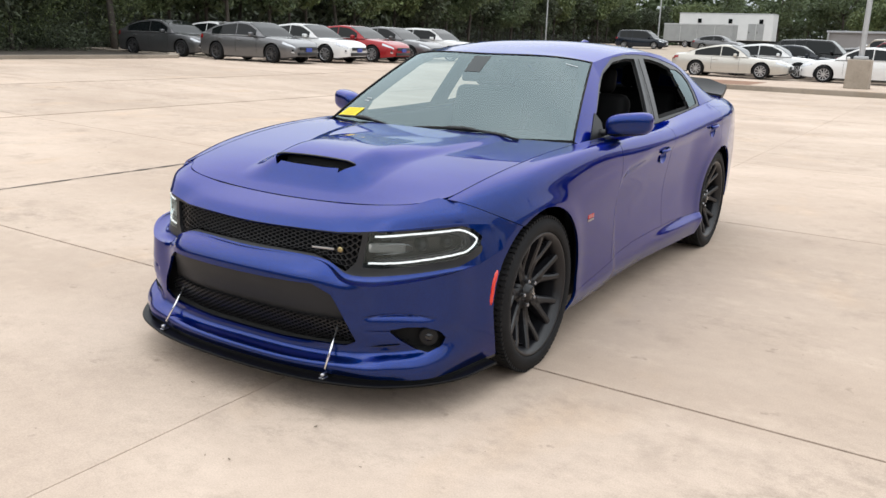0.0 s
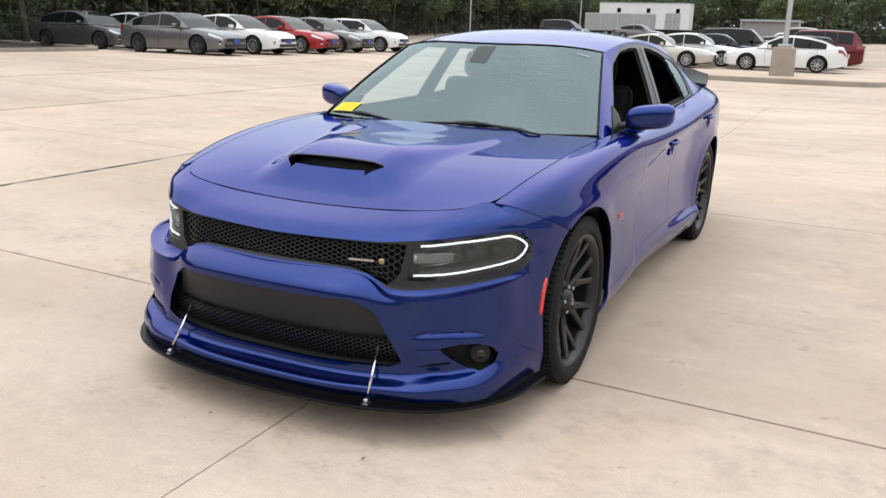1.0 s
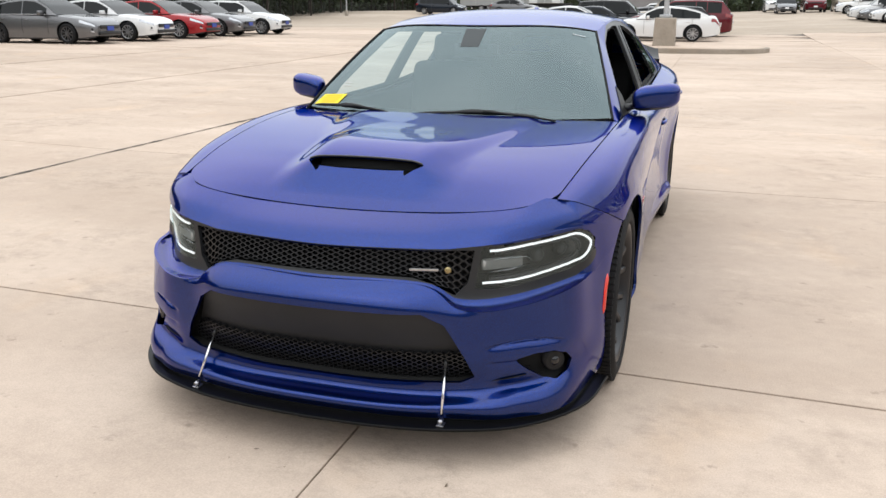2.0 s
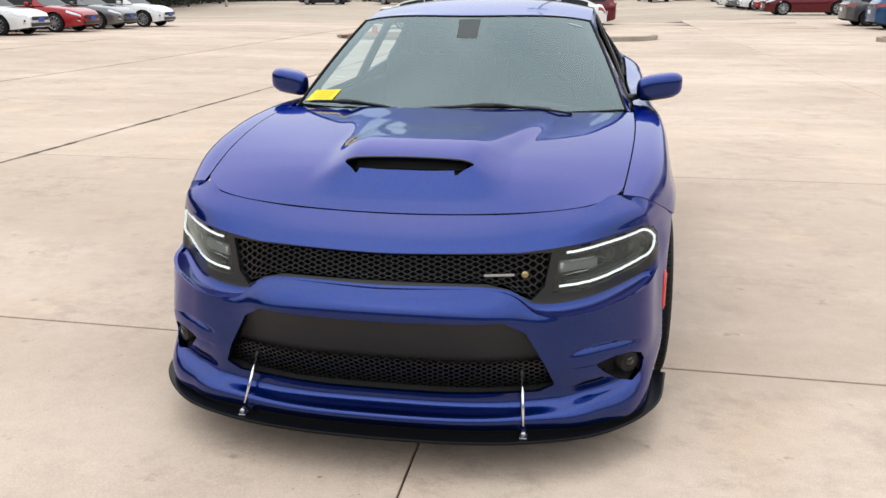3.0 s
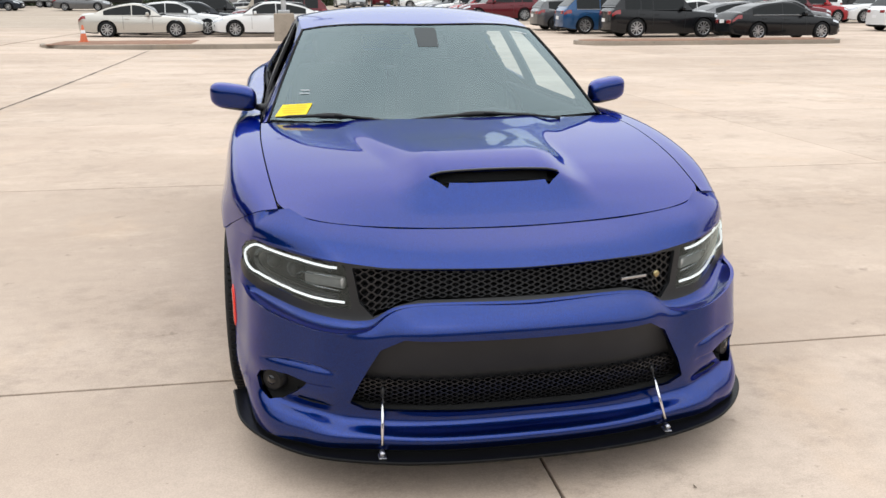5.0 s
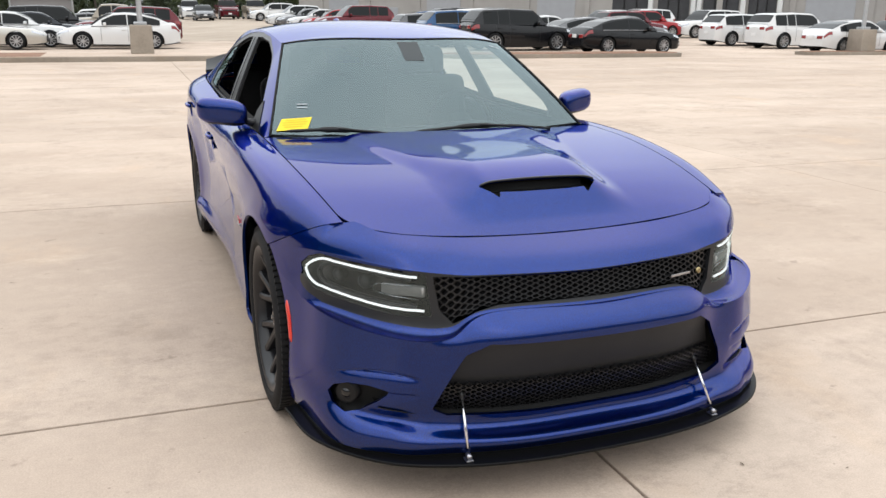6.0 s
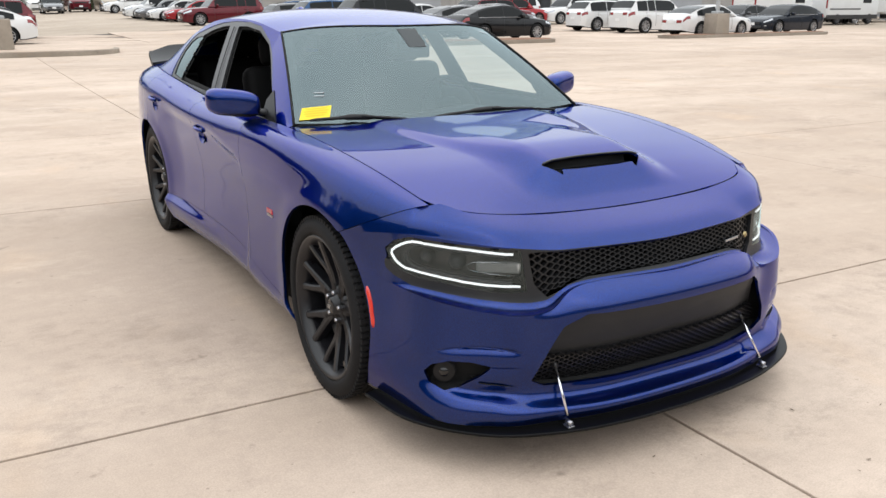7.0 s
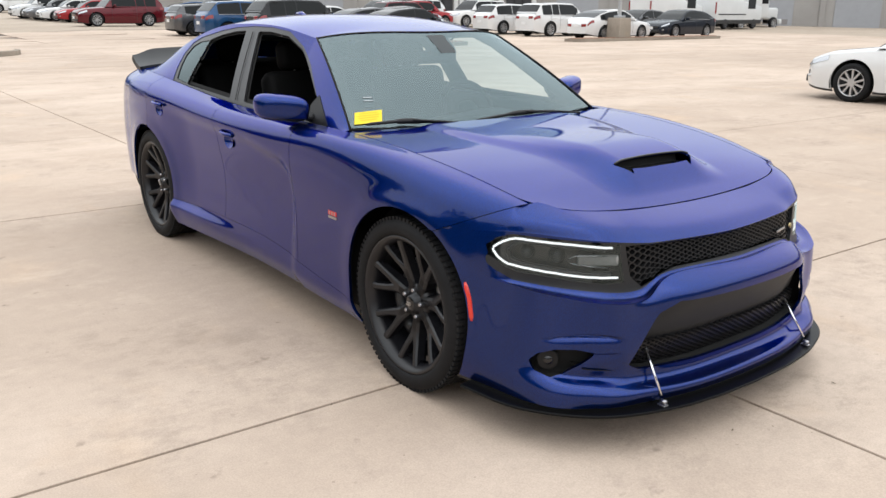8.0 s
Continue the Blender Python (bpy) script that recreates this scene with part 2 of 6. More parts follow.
def arrays(bm):
    bm.verts.ensure_lookup_table()
    out = np.array([v.co[:] for v in bm.verts]), [[v.index for v in f.verts] for f in bm.faces]
    bm.free()
    return out


def tube(path, radius, sides=8, closed=False):
    """A tube along a path of points; radius may be a list."""
    p = np.asarray(path, float)
    n = len(p)
    rad = np.broadcast_to(np.asarray(radius, float), (n,))
    tan = np.gradient(p, axis=0) if not closed else np.roll(p, -1, 0) - np.roll(p, 1, 0)
    tan /= np.linalg.norm(tan, axis=1, keepdims=True) + 1e-12
    ref = np.where(np.abs(tan[:, 2:3]) > 0.9, [[1.0, 0, 0]], [[0, 0, 1.0]])
    a = np.cross(tan, ref)
    a /= np.linalg.norm(a, axis=1, keepdims=True) + 1e-12
    b = np.cross(a, tan)
    ang = np.linspace(0, 2 * math.pi, sides, endpoint=False)
    v = (p[:, None] + rad[:, None, None] * (np.cos(ang)[None, :, None] * a[:, None] + np.sin(ang)[None, :, None] * b[:, None])).reshape(-1, 3)
    f = []
    for i in range(n if closed else n - 1):
        j = (i + 1) % n
        for k in range(sides):
            m = (k + 1) % sides
            f.append([i * sides + k, i * sides + m, j * sides + m, j * sides + k])
    if not closed:
        f += [list(range(sides))[::-1], [(n - 1) * sides + k for k in range(sides)]]
    return v, f


def lathe(profile, sides=48, axis="x", turn=0.0):
    """Turns a profile of (along, radius) round an axis."""
    pr = np.asarray(profile, float)
    ang = np.linspace(0, 2 * math.pi, sides, endpoint=False) + turn
    al, ra = pr[:, 0][:, None] + 0 * ang, pr[:, 1][:, None]
    c, s = ra * np.cos(ang), ra * np.sin(ang)
    v = {"x": (al, c, s), "y": (c, al, s), "z": (c, s, al)}[axis]
    v = np.stack(v, -1).reshape(-1, 3)
    f = []
    for i in range(len(pr) - 1):
        for k in range(sides):
            m = (k + 1) % sides
            f.append([i * sides + k, (i + 1) * sides + k, (i + 1) * sides + m, i * sides + m])
    return v, f


def slab(points, z0, z1):
    """A flat plate with a polygon outline, between two heights."""
    p = np.asarray(points, float)
    n = len(p)
    v = np.concatenate([np.c_[p, np.full(n, z0)], np.c_[p, np.full(n, z1)]])
    f = [[i, (i + 1) % n, n + (i + 1) % n, n + i] for i in range(n)]
    return v, f + [list(range(n))[::-1], [n + i for i in range(n)]]


def moved(geo, m):
    v, f = geo
    m = np.array(m)
    return np.asarray(v) @ m[:3, :3].T + m[:3, 3], f


def thing(name, label, category, group="", kind="", m=None):
    ob = tagged(new(name), label, category, group, kind)
    ob.empty_display_size = 0.2
    if m is not None:
        ob.matrix_world = m
    return ob

# ---- the blue sedan: main lines ----
# axes: nose towards -y, front axle at y = 0
HUB_F, HUB_R, HUB_Z = 0.085, 3.02, 0.354
ARCH, ARCH_Z = 0.385, 0.370


def rail(points):
    p = np.asarray(points, float)
    return curve(p[:, 0], p[:, 1:])


# body side, from the sill up: (y, x, z)
SIDE_Y = (-0.45, -0.1, 0.3, 0.7, 1.2, 2.0, 2.6, 3.05, 3.5, 3.95, 4.15)
SIDE_X = (
    (0.87, 0.90, 0.905, 0.90, 0.885, 0.885, 0.90, 0.91, 0.875, 0.78, 0.665),
    (0.885, 0.925, 0.945, 0.94, 0.93, 0.93, 0.94, 0.945, 0.905, 0.80, 0.685),
    (0.874, 0.930, 0.945, 0.938, 0.928, 0.928, 0.94, 0.955, 0.915, 0.81, 0.69),
    (0.852, 0.935, 0.955, 0.945, 0.925, 0.925, 0.94, 0.963, 0.922, 0.815, 0.69),
    (0.820, 0.922, 0.953, 0.957, 0.955, 0.957, 0.962, 0.962, 0.915, 0.795, 0.67),
    (0.788, 0.873, 0.914, 0.928, 0.924, 0.924, 0.935, 0.933, 0.885, 0.768, 0.65),
    (0.736, 0.776, 0.805, 0.815, 0.825, 0.825, 0.835, 0.83, 0.775, 0.68, 0.57),
)
SIDE_Z = (
    (0.17, 0.17, 0.165, 0.165, 0.165, 0.165, 0.165, 0.17, 0.19, 0.22, 0.24),
    (0.27, 0.26, 0.25, 0.245, 0.25, 0.26, 0.27, 0.28, 0.29, 0.30, 0.31),
    (0.40, 0.39, 0.37, 0.36, 0.37, 0.38, 0.39, 0.40, 0.41, 0.42, 0.43),
    (0.60, 0.60, 0.61, 0.61, 0.60, 0.60, 0.62, 0.65, 0.66, 0.66, 0.65),
    (0.74, 0.775, 0.80, 0.82, 0.83, 0.85, 0.88, 0.90, 0.91, 0.89, 0.87),
    (0.812, 0.880, 0.928, 0.948, 0.945, 0.95, 0.98, 1.0, 1.005, 0.99, 0.97),
    (0.830, 0.900, 0.948, 0.966, 0.970, 0.985, 1.03, 1.062, 1.07, 1.05, 1.03),
)
side_x = [curve(SIDE_Y, r) for r in SIDE_X]
side_z = [curve(SIDE_Y, r) for r in SIDE_Z]


HOLLOW = ((1.06, -0.3), (1.045, 0.42), (1.025, 0.60), (1.020, 0.70), (1.045, 0.752), (1.10, 0.785), (1.5, 0.838), (2.9, 0.90), (2.9, -0.3))


def side(y, v):
    """The body side at y; v runs from the sill (0) to the belt (6)."""
    y, v = np.broadcast_arrays(np.asarray(y, float), np.asarray(v, float))
    xs, zs = np.stack([c(y) for c in side_x], -1), np.stack([c(y) for c in side_z], -1)
    k = np.clip(np.floor(v).astype(int), 0, 5)
    s = v - k
    i = [np.clip(k + o, 0, 6) for o in (-1, 0, 1, 2)]

    def pick(a, j):
        return np.take_along_axis(a, j[..., None], -1)[..., 0]
    out = []
    for a in (xs, zs):
        p0, p1, p2, p3 = (pick(a, j) for j in i)
        out.append(0.5 * (2 * p1 + (p2 - p0) * s + (2 * p0 - 5 * p1 + 4 * p2 - p3) * s**2 + (3 * p1 - p0 - 3 * p2 + p3) * s**3))
    x, z = out
    # flared lips round the wheel openings
    for hy in (HUB_F, HUB_R):
        d = np.hypot(y - hy, z - ARCH_Z) - ARCH
        x = x + 0.010 * np.exp(-np.clip(d, 0, 1) ** 2 / 0.0045) * smooth(0.86, 0.74, z)
    # sculpted hollow of the doors
    x = x - 0.025 * smooth(0.042, -0.042, poly_sdf(y, z, HOLLOW)) * (1 - smooth(2.3, 2.75, y)) * (0.35 + 0.65 * smooth(0.22, 0.5, z))
    # the skirt stands out towards the rear wheel
    x = x + 0.030 * smooth(1.5, 2.45, y) * (1 - smooth(2.62, 2.75, y)) * smooth(0.335, 0.275, z)
    return np.stack([x, y, z], -1)


def side_at(y, z):
    """The body side's x at a height."""
    v = np.linspace(0, 6, 121)
    q = side(np.full(121, y), v)
    return float(np.interp(z, q[:, 2], q[:, 0]))


# hood outline: its side line is the belt rail; its front edge runs across the nose
hood_side_x, hood_side_z = side_x[6], side_z[6]


def hood_front(x):
    q = np.abs(x) / 0.737
    return -0.565 + 0.05 * q**2 + 0.115 * q**10


def hood_rear(x):
    return 0.58 + 0.10 * (np.abs(x) / 0.8) ** 2


hood_mid_z = curve((-0.62, -0.565, -0.45, -0.35, -0.2, 0.0, 0.3, 0.6, 0.8), (0.757, 0.778, 0.828, 0.864, 0.898, 0.924, 0.950, 0.968, 0.975))


def hood_z(x, y):
    """The height of the hood's skin: crowned, with a power bulge and a raised scoop."""
    ex, ez = hood_side_x(y), hood_side_z(y)
    q = np.clip(np.abs(x) / ex, 0, 1.1)
    c = hood_mid_z(y)
    z = c + (ez - c) * q**2.4
    edge = 0.27 + 0.19 * smooth(-0.40, 0.50, y)
    z = z + 0.014 * smooth(-0.45, -0.15, y) * (1 - smooth(edge - 0.07, edge + 0.035, np.abs(x)))
    bump = smooth(-0.50, -0.35, y) * (1 - smooth(-0.34, 0.34, y)) * (1 - smooth(0.18, 0.37, np.abs(x)))
    return z + 0.054 * bump


# front end, from the lower lip up to the hood: rails from the middle outwards (x, y, z)
FRONT_A = (0, 0.2, 0.4, 0.6, 0.8, 0.866, 0.883, 0.910, 1.0)


def corner(z):
    """The outer end of a front rail, lying on the fender's side."""
    return ((side_at(-0.27, z[0]), -0.27, z[0]), (side_at(-0.05, z[1]), -0.05, z[1]))


FRONT = (
    ((0, -0.872, 0.164), (0.27, -0.860, 0.164), (0.48, -0.819, 0.164), (0.68, -0.746, 0.162), (0.852, -0.54, 0.164), *corner((0.164, 0.164))),
    ((0, -0.873, 0.200), (0.27, -0.861, 0.200), (0.48, -0.820, 0.203), (0.68, -0.748, 0.208), (0.856, -0.54, 0.225), *corner((0.237, 0.242))),
    ((0, -0.808, 0.234), (0.27, -0.798, 0.234), (0.48, -0.764, 0.242), (0.688, -0.703, 0.270), (0.852, -0.508, 0.30), *corner((0.305, 0.31))),
    ((0, -0.845, 0.370), (0.28, -0.834, 0.370), (0.475, -0.786, 0.370), (0.680, -0.716, 0.375), (0.856, -0.508, 0.385), *corner((0.392, 0.40))),
    ((0, -0.880, 0.540), (0.32, -0.852, 0.535), (0.490, -0.780, 0.492), (0.670, -0.716, 0.478), (0.850, -0.502, 0.48), *corner((0.497, 0.52))),
    ((0, -0.815, 0.603), (0.365, -0.772, 0.600), (0.502, -0.766, 0.528), (0.668, -0.713, 0.535), (0.846, -0.492, 0.572), *corner((0.612, 0.690))),
)
TRIM = (
    FRONT[-1],
    ((0, -0.780, 0.604), (0.365, -0.746, 0.601), (0.486, -0.716, 0.547), (0.645, -0.645, 0.555), (0.817, -0.438, 0.576), *corner((0.632, 0.697))),
    ((0, -0.752, 0.702), (0.355, -0.722, 0.708), (0.480, -0.692, 0.714), (0.640, -0.628, 0.734), (0.813, -0.438, 0.750), *corner((0.730, 0.712))),
)
NOSE = (
    TRIM[-1],
    ((0, -0.690, 0.742), (0.30, -0.674, 0.746), (0.455, -0.640, 0.758), (0.637, -0.592, 0.780), (0.800, -0.428, 0.794), *corner((0.762, 0.748))),
    tuple((x, float(hood_front(x)), float(hood_z(x, hood_front(x)))) for x in (0.0, 0.26, 0.44, 0.63)) + ((float(hood_side_x(-0.40)), -0.400, float(hood_side_z(-0.40)) - 0.002), *corner((0.795, 0.81))),
)


def filled(points):
    """A front rail with two more points on the fender's side, between its corner and the fender."""
    a, b = points[4][2], points[5][2]
    more = [(side_at(y, a + (b - a) * w), y, a + (b - a) * w) for y, w in ((-0.375, 0.28), (-0.335, 0.52))]
    return (*points[:5], *more, *points[5:])


FRONT, TRIM, NOSE = (tuple(filled(q) for q in g) for g in (FRONT, TRIM, NOSE))


def patch(rails):
    """A smooth surface over rails: u from -1 to 1 across the car, v from rail to rail."""
    cs = [curve((-FRONT_A[1], *FRONT_A), ((-r[1][0], *r[1][1:]), *r)) for r in rails]
    n = len(cs)

    def at(u, v):
        u, v = np.broadcast_arrays(np.asarray(u, float), np.asarray(v, float))
        a = np.abs(u)
        g = np.stack([c(a) for c in cs], -2)
        k = np.clip(np.floor(v).astype(int), 0, n - 2)
        s = (v - k)[..., None]
        p0, p1, p2, p3 = (np.take_along_axis(g, np.clip(k + o, 0, n - 1)[..., None, None].repeat(3, -1), -2)[..., 0, :] for o in (-1, 0, 1, 2))
        r = 0.5 * (2 * p1 + (p2 - p0) * s + (2 * p0 - 5 * p1 + 4 * p2 - p3) * s**2 + (3 * p1 - p0 - 3 * p2 + p3) * s**3)
        return r * np.stack([np.where(u < 0, -1.0, 1.0), 1 + 0 * u, 1 + 0 * u], -1)
    return at


front_p, trim_p, nose_p = patch(FRONT), patch(TRIM), patch(NOSE)


def crease(z, line, depth, fall):
    """A cut that is deepest just under a line and runs out downwards."""
    d = line - z
    return depth * smooth(-0.003, 0.003, d) * np.exp(-np.clip(d, 0, 1) / fall)


def fascia_shape(u, v):
    """The front bumper with its sculpted corners."""
    p = front_p(u, v)
    x, z = np.abs(p[..., 0]), p[..., 2]
    # lens-shaped blade under the lamp
    w = np.clip(1 - ((x - 0.700) / 0.118) ** 2, 0, 1)
    cut = crease(z, 0.398 + 0.024 * w, 0.030 * w**0.8, 0.014)
    # thin crease that runs inwards from the fog lamp
    w = smooth(0.585, 0.62, x) * (1 - smooth(0.70, 0.74, x))
    cut = cut + crease(z, 0.350 + 0.05 * (x - 0.66), 0.008 * w, 0.012)
    # hollow round the fog lamp above the shelf of the lower lip
    line = 0.240 + 0.20 * np.clip(x - 0.60, 0, 1) ** 1.3
    w = smooth(0.555, 0.66, x) * (1 - smooth(0.76, 0.845, x))
    d = z - line
    cut = cut + 0.032 * w * smooth(-0.020, 0.016, d) * np.exp(-np.clip(d, 0, 1) / 0.050)
    p[..., 1] += cut
    return p


def arch_cut(p):
    return np.maximum(ARCH - np.hypot(p[..., 1] - HUB_F, p[..., 2] - ARCH_Z), ARCH - np.hypot(p[..., 1] - HUB_R, p[..., 2] - ARCH_Z))


INTAKE = ((-0.385, 0.515), (0.385, 0.515), (0.45, 0.475), (0.515, 0.36), (0.542, 0.296), (0.50, 0.274), (0.2, 0.262), (-0.2, 0.262), (-0.50, 0.274), (-0.542, 0.296), (-0.515, 0.36), (-0.45, 0.475))
FOG = ((0.686, 0.350), (0.735, 0.362), (0.785, 0.360), (0.815, 0.342), (0.826, 0.314), (0.820, 0.287), (0.795, 0.271), (0.757, 0.279), (0.714, 0.318))


def intake_sdf(p):
    return poly_sdf(p[..., 0], p[..., 2], INTAKE, 0.006)


def fog_sdf(p):
    return poly_sdf(np.abs(p[..., 0]), p[..., 2], FOG, 0.008)


def seam(p):
    """Positive behind the line where the front bumper meets the fender."""
    y, z = p[..., 1], p[..., 2]
    return (y + 0.40) * 0.407 + (z - 0.829) * 0.914


sedan = thing("sports_sedan", "indigo blue four-door muscle sedan on black wheels, parked on concrete", "car")

# front bumper
part("front_bumper", sheet(fascia_shape, (-1, 1), (0, 5), 320, 130, lambda p: np.maximum.reduce([arch_cut(p), -intake_sdf(p), -fog_sdf(p)])), M_PAINT, sedan)
part("nose_panel", sheet(nose_p, (-1, 1), (0, 2), 220, 26, lambda p: np.maximum(arch_cut(p), seam(p) + 0.0012)), M_PAINT, sedan)


# dark surround of grille and lamps
def lamp_sdf(p):
    """Headlamp opening seen in the band between the bumper lip and the nose: wedge with a pointed outer end."""
    x, z = np.abs(p[..., 0]), p[..., 2]
    return poly_sdf(x, z, ((0.535, 0.584), (0.60, 0.584), (0.70, 0.594), (0.80, 0.609), (0.842, 0.630), (0.859, 0.656), (0.859, 0.690), (0.842, 0.718), (0.818, 0.731), (0.66, 0.719), (0.550, 0.709)), 0.005)


def lamp_edge(p):
    """Positive outside the dark surround, which narrows towards the lamp's outer end."""
    x = np.abs(p[..., 0])
    below = np.clip(0.050 - 0.10 * (x - 0.58), 0.012, 0.05) * smooth(0.668, 0.620, p[..., 2])
    return np.where(x > 0.58, lamp_sdf(p) - 0.006 + 0.004 * smooth(0.82, 0.86, x) - below, -0.01)


def grille_sdf(p):
    x, z = np.abs(p[..., 0]), p[..., 2]
    return poly_sdf(x, z, ((-0.05, 0.620), (0.33, 0.617), (0.40, 0.600), (0.468, 0.562), (0.503, 0.600), (0.520, 0.703), (0.44, 0.702), (-0.05, 0.696)), 0.003)


part("lamp_surround", sheet(trim_p, (-1, 1), (1, 2), 340, 34, lambda p: np.maximum.reduce([arch_cut(p), -lamp_sdf(p), -grille_sdf(p), seam(p), lamp_edge(p)]), flange=0.014), M_SATIN, sedan, "dark satin surround of grille and headlamps")
part("bumper_ledge", sheet(trim_p, (-1, 1), (0, 1), 260, 14, lambda p: np.maximum(arch_cut(p), seam(p)), flange=0), M_PAINT, sedan)
corner_geo = sheet(trim_p, (0.4, 1), (1, 2), 140, 34, lambda p: np.maximum.reduce([arch_cut(p), seam(p), -lamp_edge(p)]), flange=0)
for sx in (-1, 1):
    part("bumper_corner", corner_geo if sx > 0 else flip(corner_geo), M_PAINT, sedan)


def by_width(P, v0):
    """The same surface, laid out by its true width instead of u."""
    uu = np.linspace(-0.9, 0.9, 721)
    xx = P(uu, np.full(721, v0))[:, 0]
    return lambda x, v: P(np.interp(x, xx, uu), v)


def honeycomb(P, xr, vr, width, rise, keep, depth, wall):
    """Flat-lying hexagon tubes, row over row, on a surface."""
    verts, faces = [], []
    a, b = width * 0.40, width * 0.10
    ring = ((a, 0), (b, rise), (-b, rise), (-a, 0), (-b, -rise), (b, -rise))
    row, v = 0, vr[0]
    while v <= vr[1] + 1e-6:
        x = -width * math.ceil(-xr[0] / width) + (width / 2 if row % 2 else 0)
        while x <= xr[1] + 1e-6:
            if keep(P(np.array(x), np.array(v))) < -0.004:
                k = len(verts)
                for s, back in ((1.0, 0), (1.0 - wall, 0), (1.0 - wall, depth)):
                    for hx, hv in ring:
                        q = P(np.array(x + s * hx), np.array(v + s * hv)).copy()
                        q[1] += back
                        verts.append(q)
                for i in range(6):
                    j = (i + 1) % 6
                    faces += [[k + i, k + j, k + 6 + j, k + 6 + i], [k + 6 + i, k + 6 + j, k + 12 + j, k + 12 + i]]
            x += width
        v += rise
        row += 1
    return np.array(verts), faces


def set_back(P, d):
    return lambda u, v: P(u, v) + np.array([0, d, 0])


grille = part("front_grille", sheet(set_back(trim_p, 0.045), (-0.56, 0.56), (0.95, 2.05), 80, 12, flange=0), M_VOID, sedan, "black honeycomb grille with a small badge")
part("honeycomb", honeycomb(by_width(set_back(trim_p, 0.012), 1.5), (-0.54, 0.54), (1.02, 2.0), 0.0390, 0.066, grille_sdf, 0.02, 0.20), M_MESH, grille, flat=True)["kind"] = "stuff"
# badge on the mesh: a lettered bar and a round crest
bc = by_width(trim_p, 1.5)(np.array(0.40), np.array(1.48))
part("badge_crest", moved(lathe([(-0.005, 0.0), (-0.005, 0.008), (-0.002, 0.012), (0.004, 0.012)], 20, "y"), pose(float(bc[0]) + 0.045, float(bc[1]) + 0.004, float(bc[2]) - 0.005, 0, 0, 22)), M_BADGEGOLD, grille, "small gold crest")
part("badge_bar", moved(arrays(box(-0.048, 0.048, -0.003, 0.003, -0.0045, 0.0045, 0.0015)), pose(float(bc[0]) - 0.035, float(bc[1]) - 0.004, float(bc[2]) - 0.008, 0, 0, 14)), M_BADGE, grille, "silver lettered bar", flat=True)

# headlamps
LAMP_BACK = sheet(lambda u, v: trim_p(u, v) + np.array([-0.035, 0.038, 0]), (0.38, 0.97), (0.8, 2.1), 60, 20, lambda p: lamp_sdf(p + np.array([0.035, -0.038, 0])) - 0.02, flange=0)
for sx in (-1, 1):
    lamp = part("headlight", LAMP_BACK if sx > 0 else flip(LAMP_BACK), M_LAMP, sedan, "slim headlamp with a lit white light tube")

    def on_lamp(x, z, back):
        a = np.linspace(0.38, 1.0, 481)
        vv = np.linspace(0.8, 2.0, 161)
        A, B = np.meshgrid(a, vv, indexing="ij")
        g = trim_p(A, B)
        i = np.argmin((g[..., 0] - x) ** 2 + (g[..., 2] - z) ** 2)
        q = g.reshape(-1, 3)[i].copy()
        q[1] += back * 0.75
        q[0] = sx * (q[0] - back * 0.65)
        return q
    loop = [(0.572, 0.703), (0.62, 0.708), (0.67, 0.714), (0.73, 0.719), (0.785, 0.724), (0.815, 0.725), (0.838, 0.712), (0.855, 0.690), (0.857, 0.668), (0.845, 0.644), (0.82, 0.629), (0.77, 0.617), (0.71, 0.608), (0.64, 0.602), (0.553, 0.597)]
    fine = curve(range(len(loop)), loop)(np.linspace(0, len(loop) - 1, 66))
    part("light_tube", tube([on_lamp(x, z, 0.005) for x, z in fine], 0.0043, 8), M_DRL, lamp, "lit white daytime light tube")
    inner = curve(range(len(loop)), loop)(np.linspace(0, len(loop) - 1, 40))
    mid = np.array([0.70, 0.660])
    part("bezel", tube([on_lamp(*(mid + (np.array(q) - mid) * 0.82), 0.018) for q in inner], 0.009, 6), M_LAMP, lamp)
    a, b = on_lamp(0.562, 0.652, 0.016), on_lamp(0.665, 0.662, 0.016)
    part("indicator_bar", moved(arrays(box(-0.072, 0.072, -0.010, 0.010, -0.019, 0.019, 0.008)), pose(*((a + b) / 2), 0, 0, sx * 36)), M_FROST, lamp, "frosted indicator bar")
    ring = [on_lamp(x, z, 0.010) for x, z in ((0.562, 0.630), (0.64, 0.638), (0.690, 0.648), (0.695, 0.664), (0.680, 0.674), (0.63, 0.676), (0.566, 0.672))]
    part("indicator_frame", tube(ring, 0.0022, 6), M_REFLECT, lamp, "bright frame of the indicator bar")
    for px, pz, r in ((0.72, 0.664, 0.030), (0.785, 0.672, 0.026)):
        c = on_lamp(px, pz, 0.03)
        part("projector", moved(lathe([(-0.012, 0.0), (-0.010, r * 0.5), (0.0, r * 0.8), (0.004, r * 0.85), (0.004, r), (0.03, r)], 24, "y"), pose(*c, 0, 0, sx * 42)), M_LAMP, lamp)
    lens = sheet(trim_p, (0.38, 1.0), (0.9, 2.05), 90, 30, lamp_sdf, flange=0)
    lo = part("lens", lens if sx > 0 else flip(lens), M_LENS, lamp, "clear headlamp lens")
    lo.visible_shadow = False

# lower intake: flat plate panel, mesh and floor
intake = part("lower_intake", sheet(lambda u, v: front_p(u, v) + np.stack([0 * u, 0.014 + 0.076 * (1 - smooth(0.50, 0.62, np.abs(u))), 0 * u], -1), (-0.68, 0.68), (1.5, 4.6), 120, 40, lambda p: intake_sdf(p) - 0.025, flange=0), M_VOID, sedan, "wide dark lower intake")


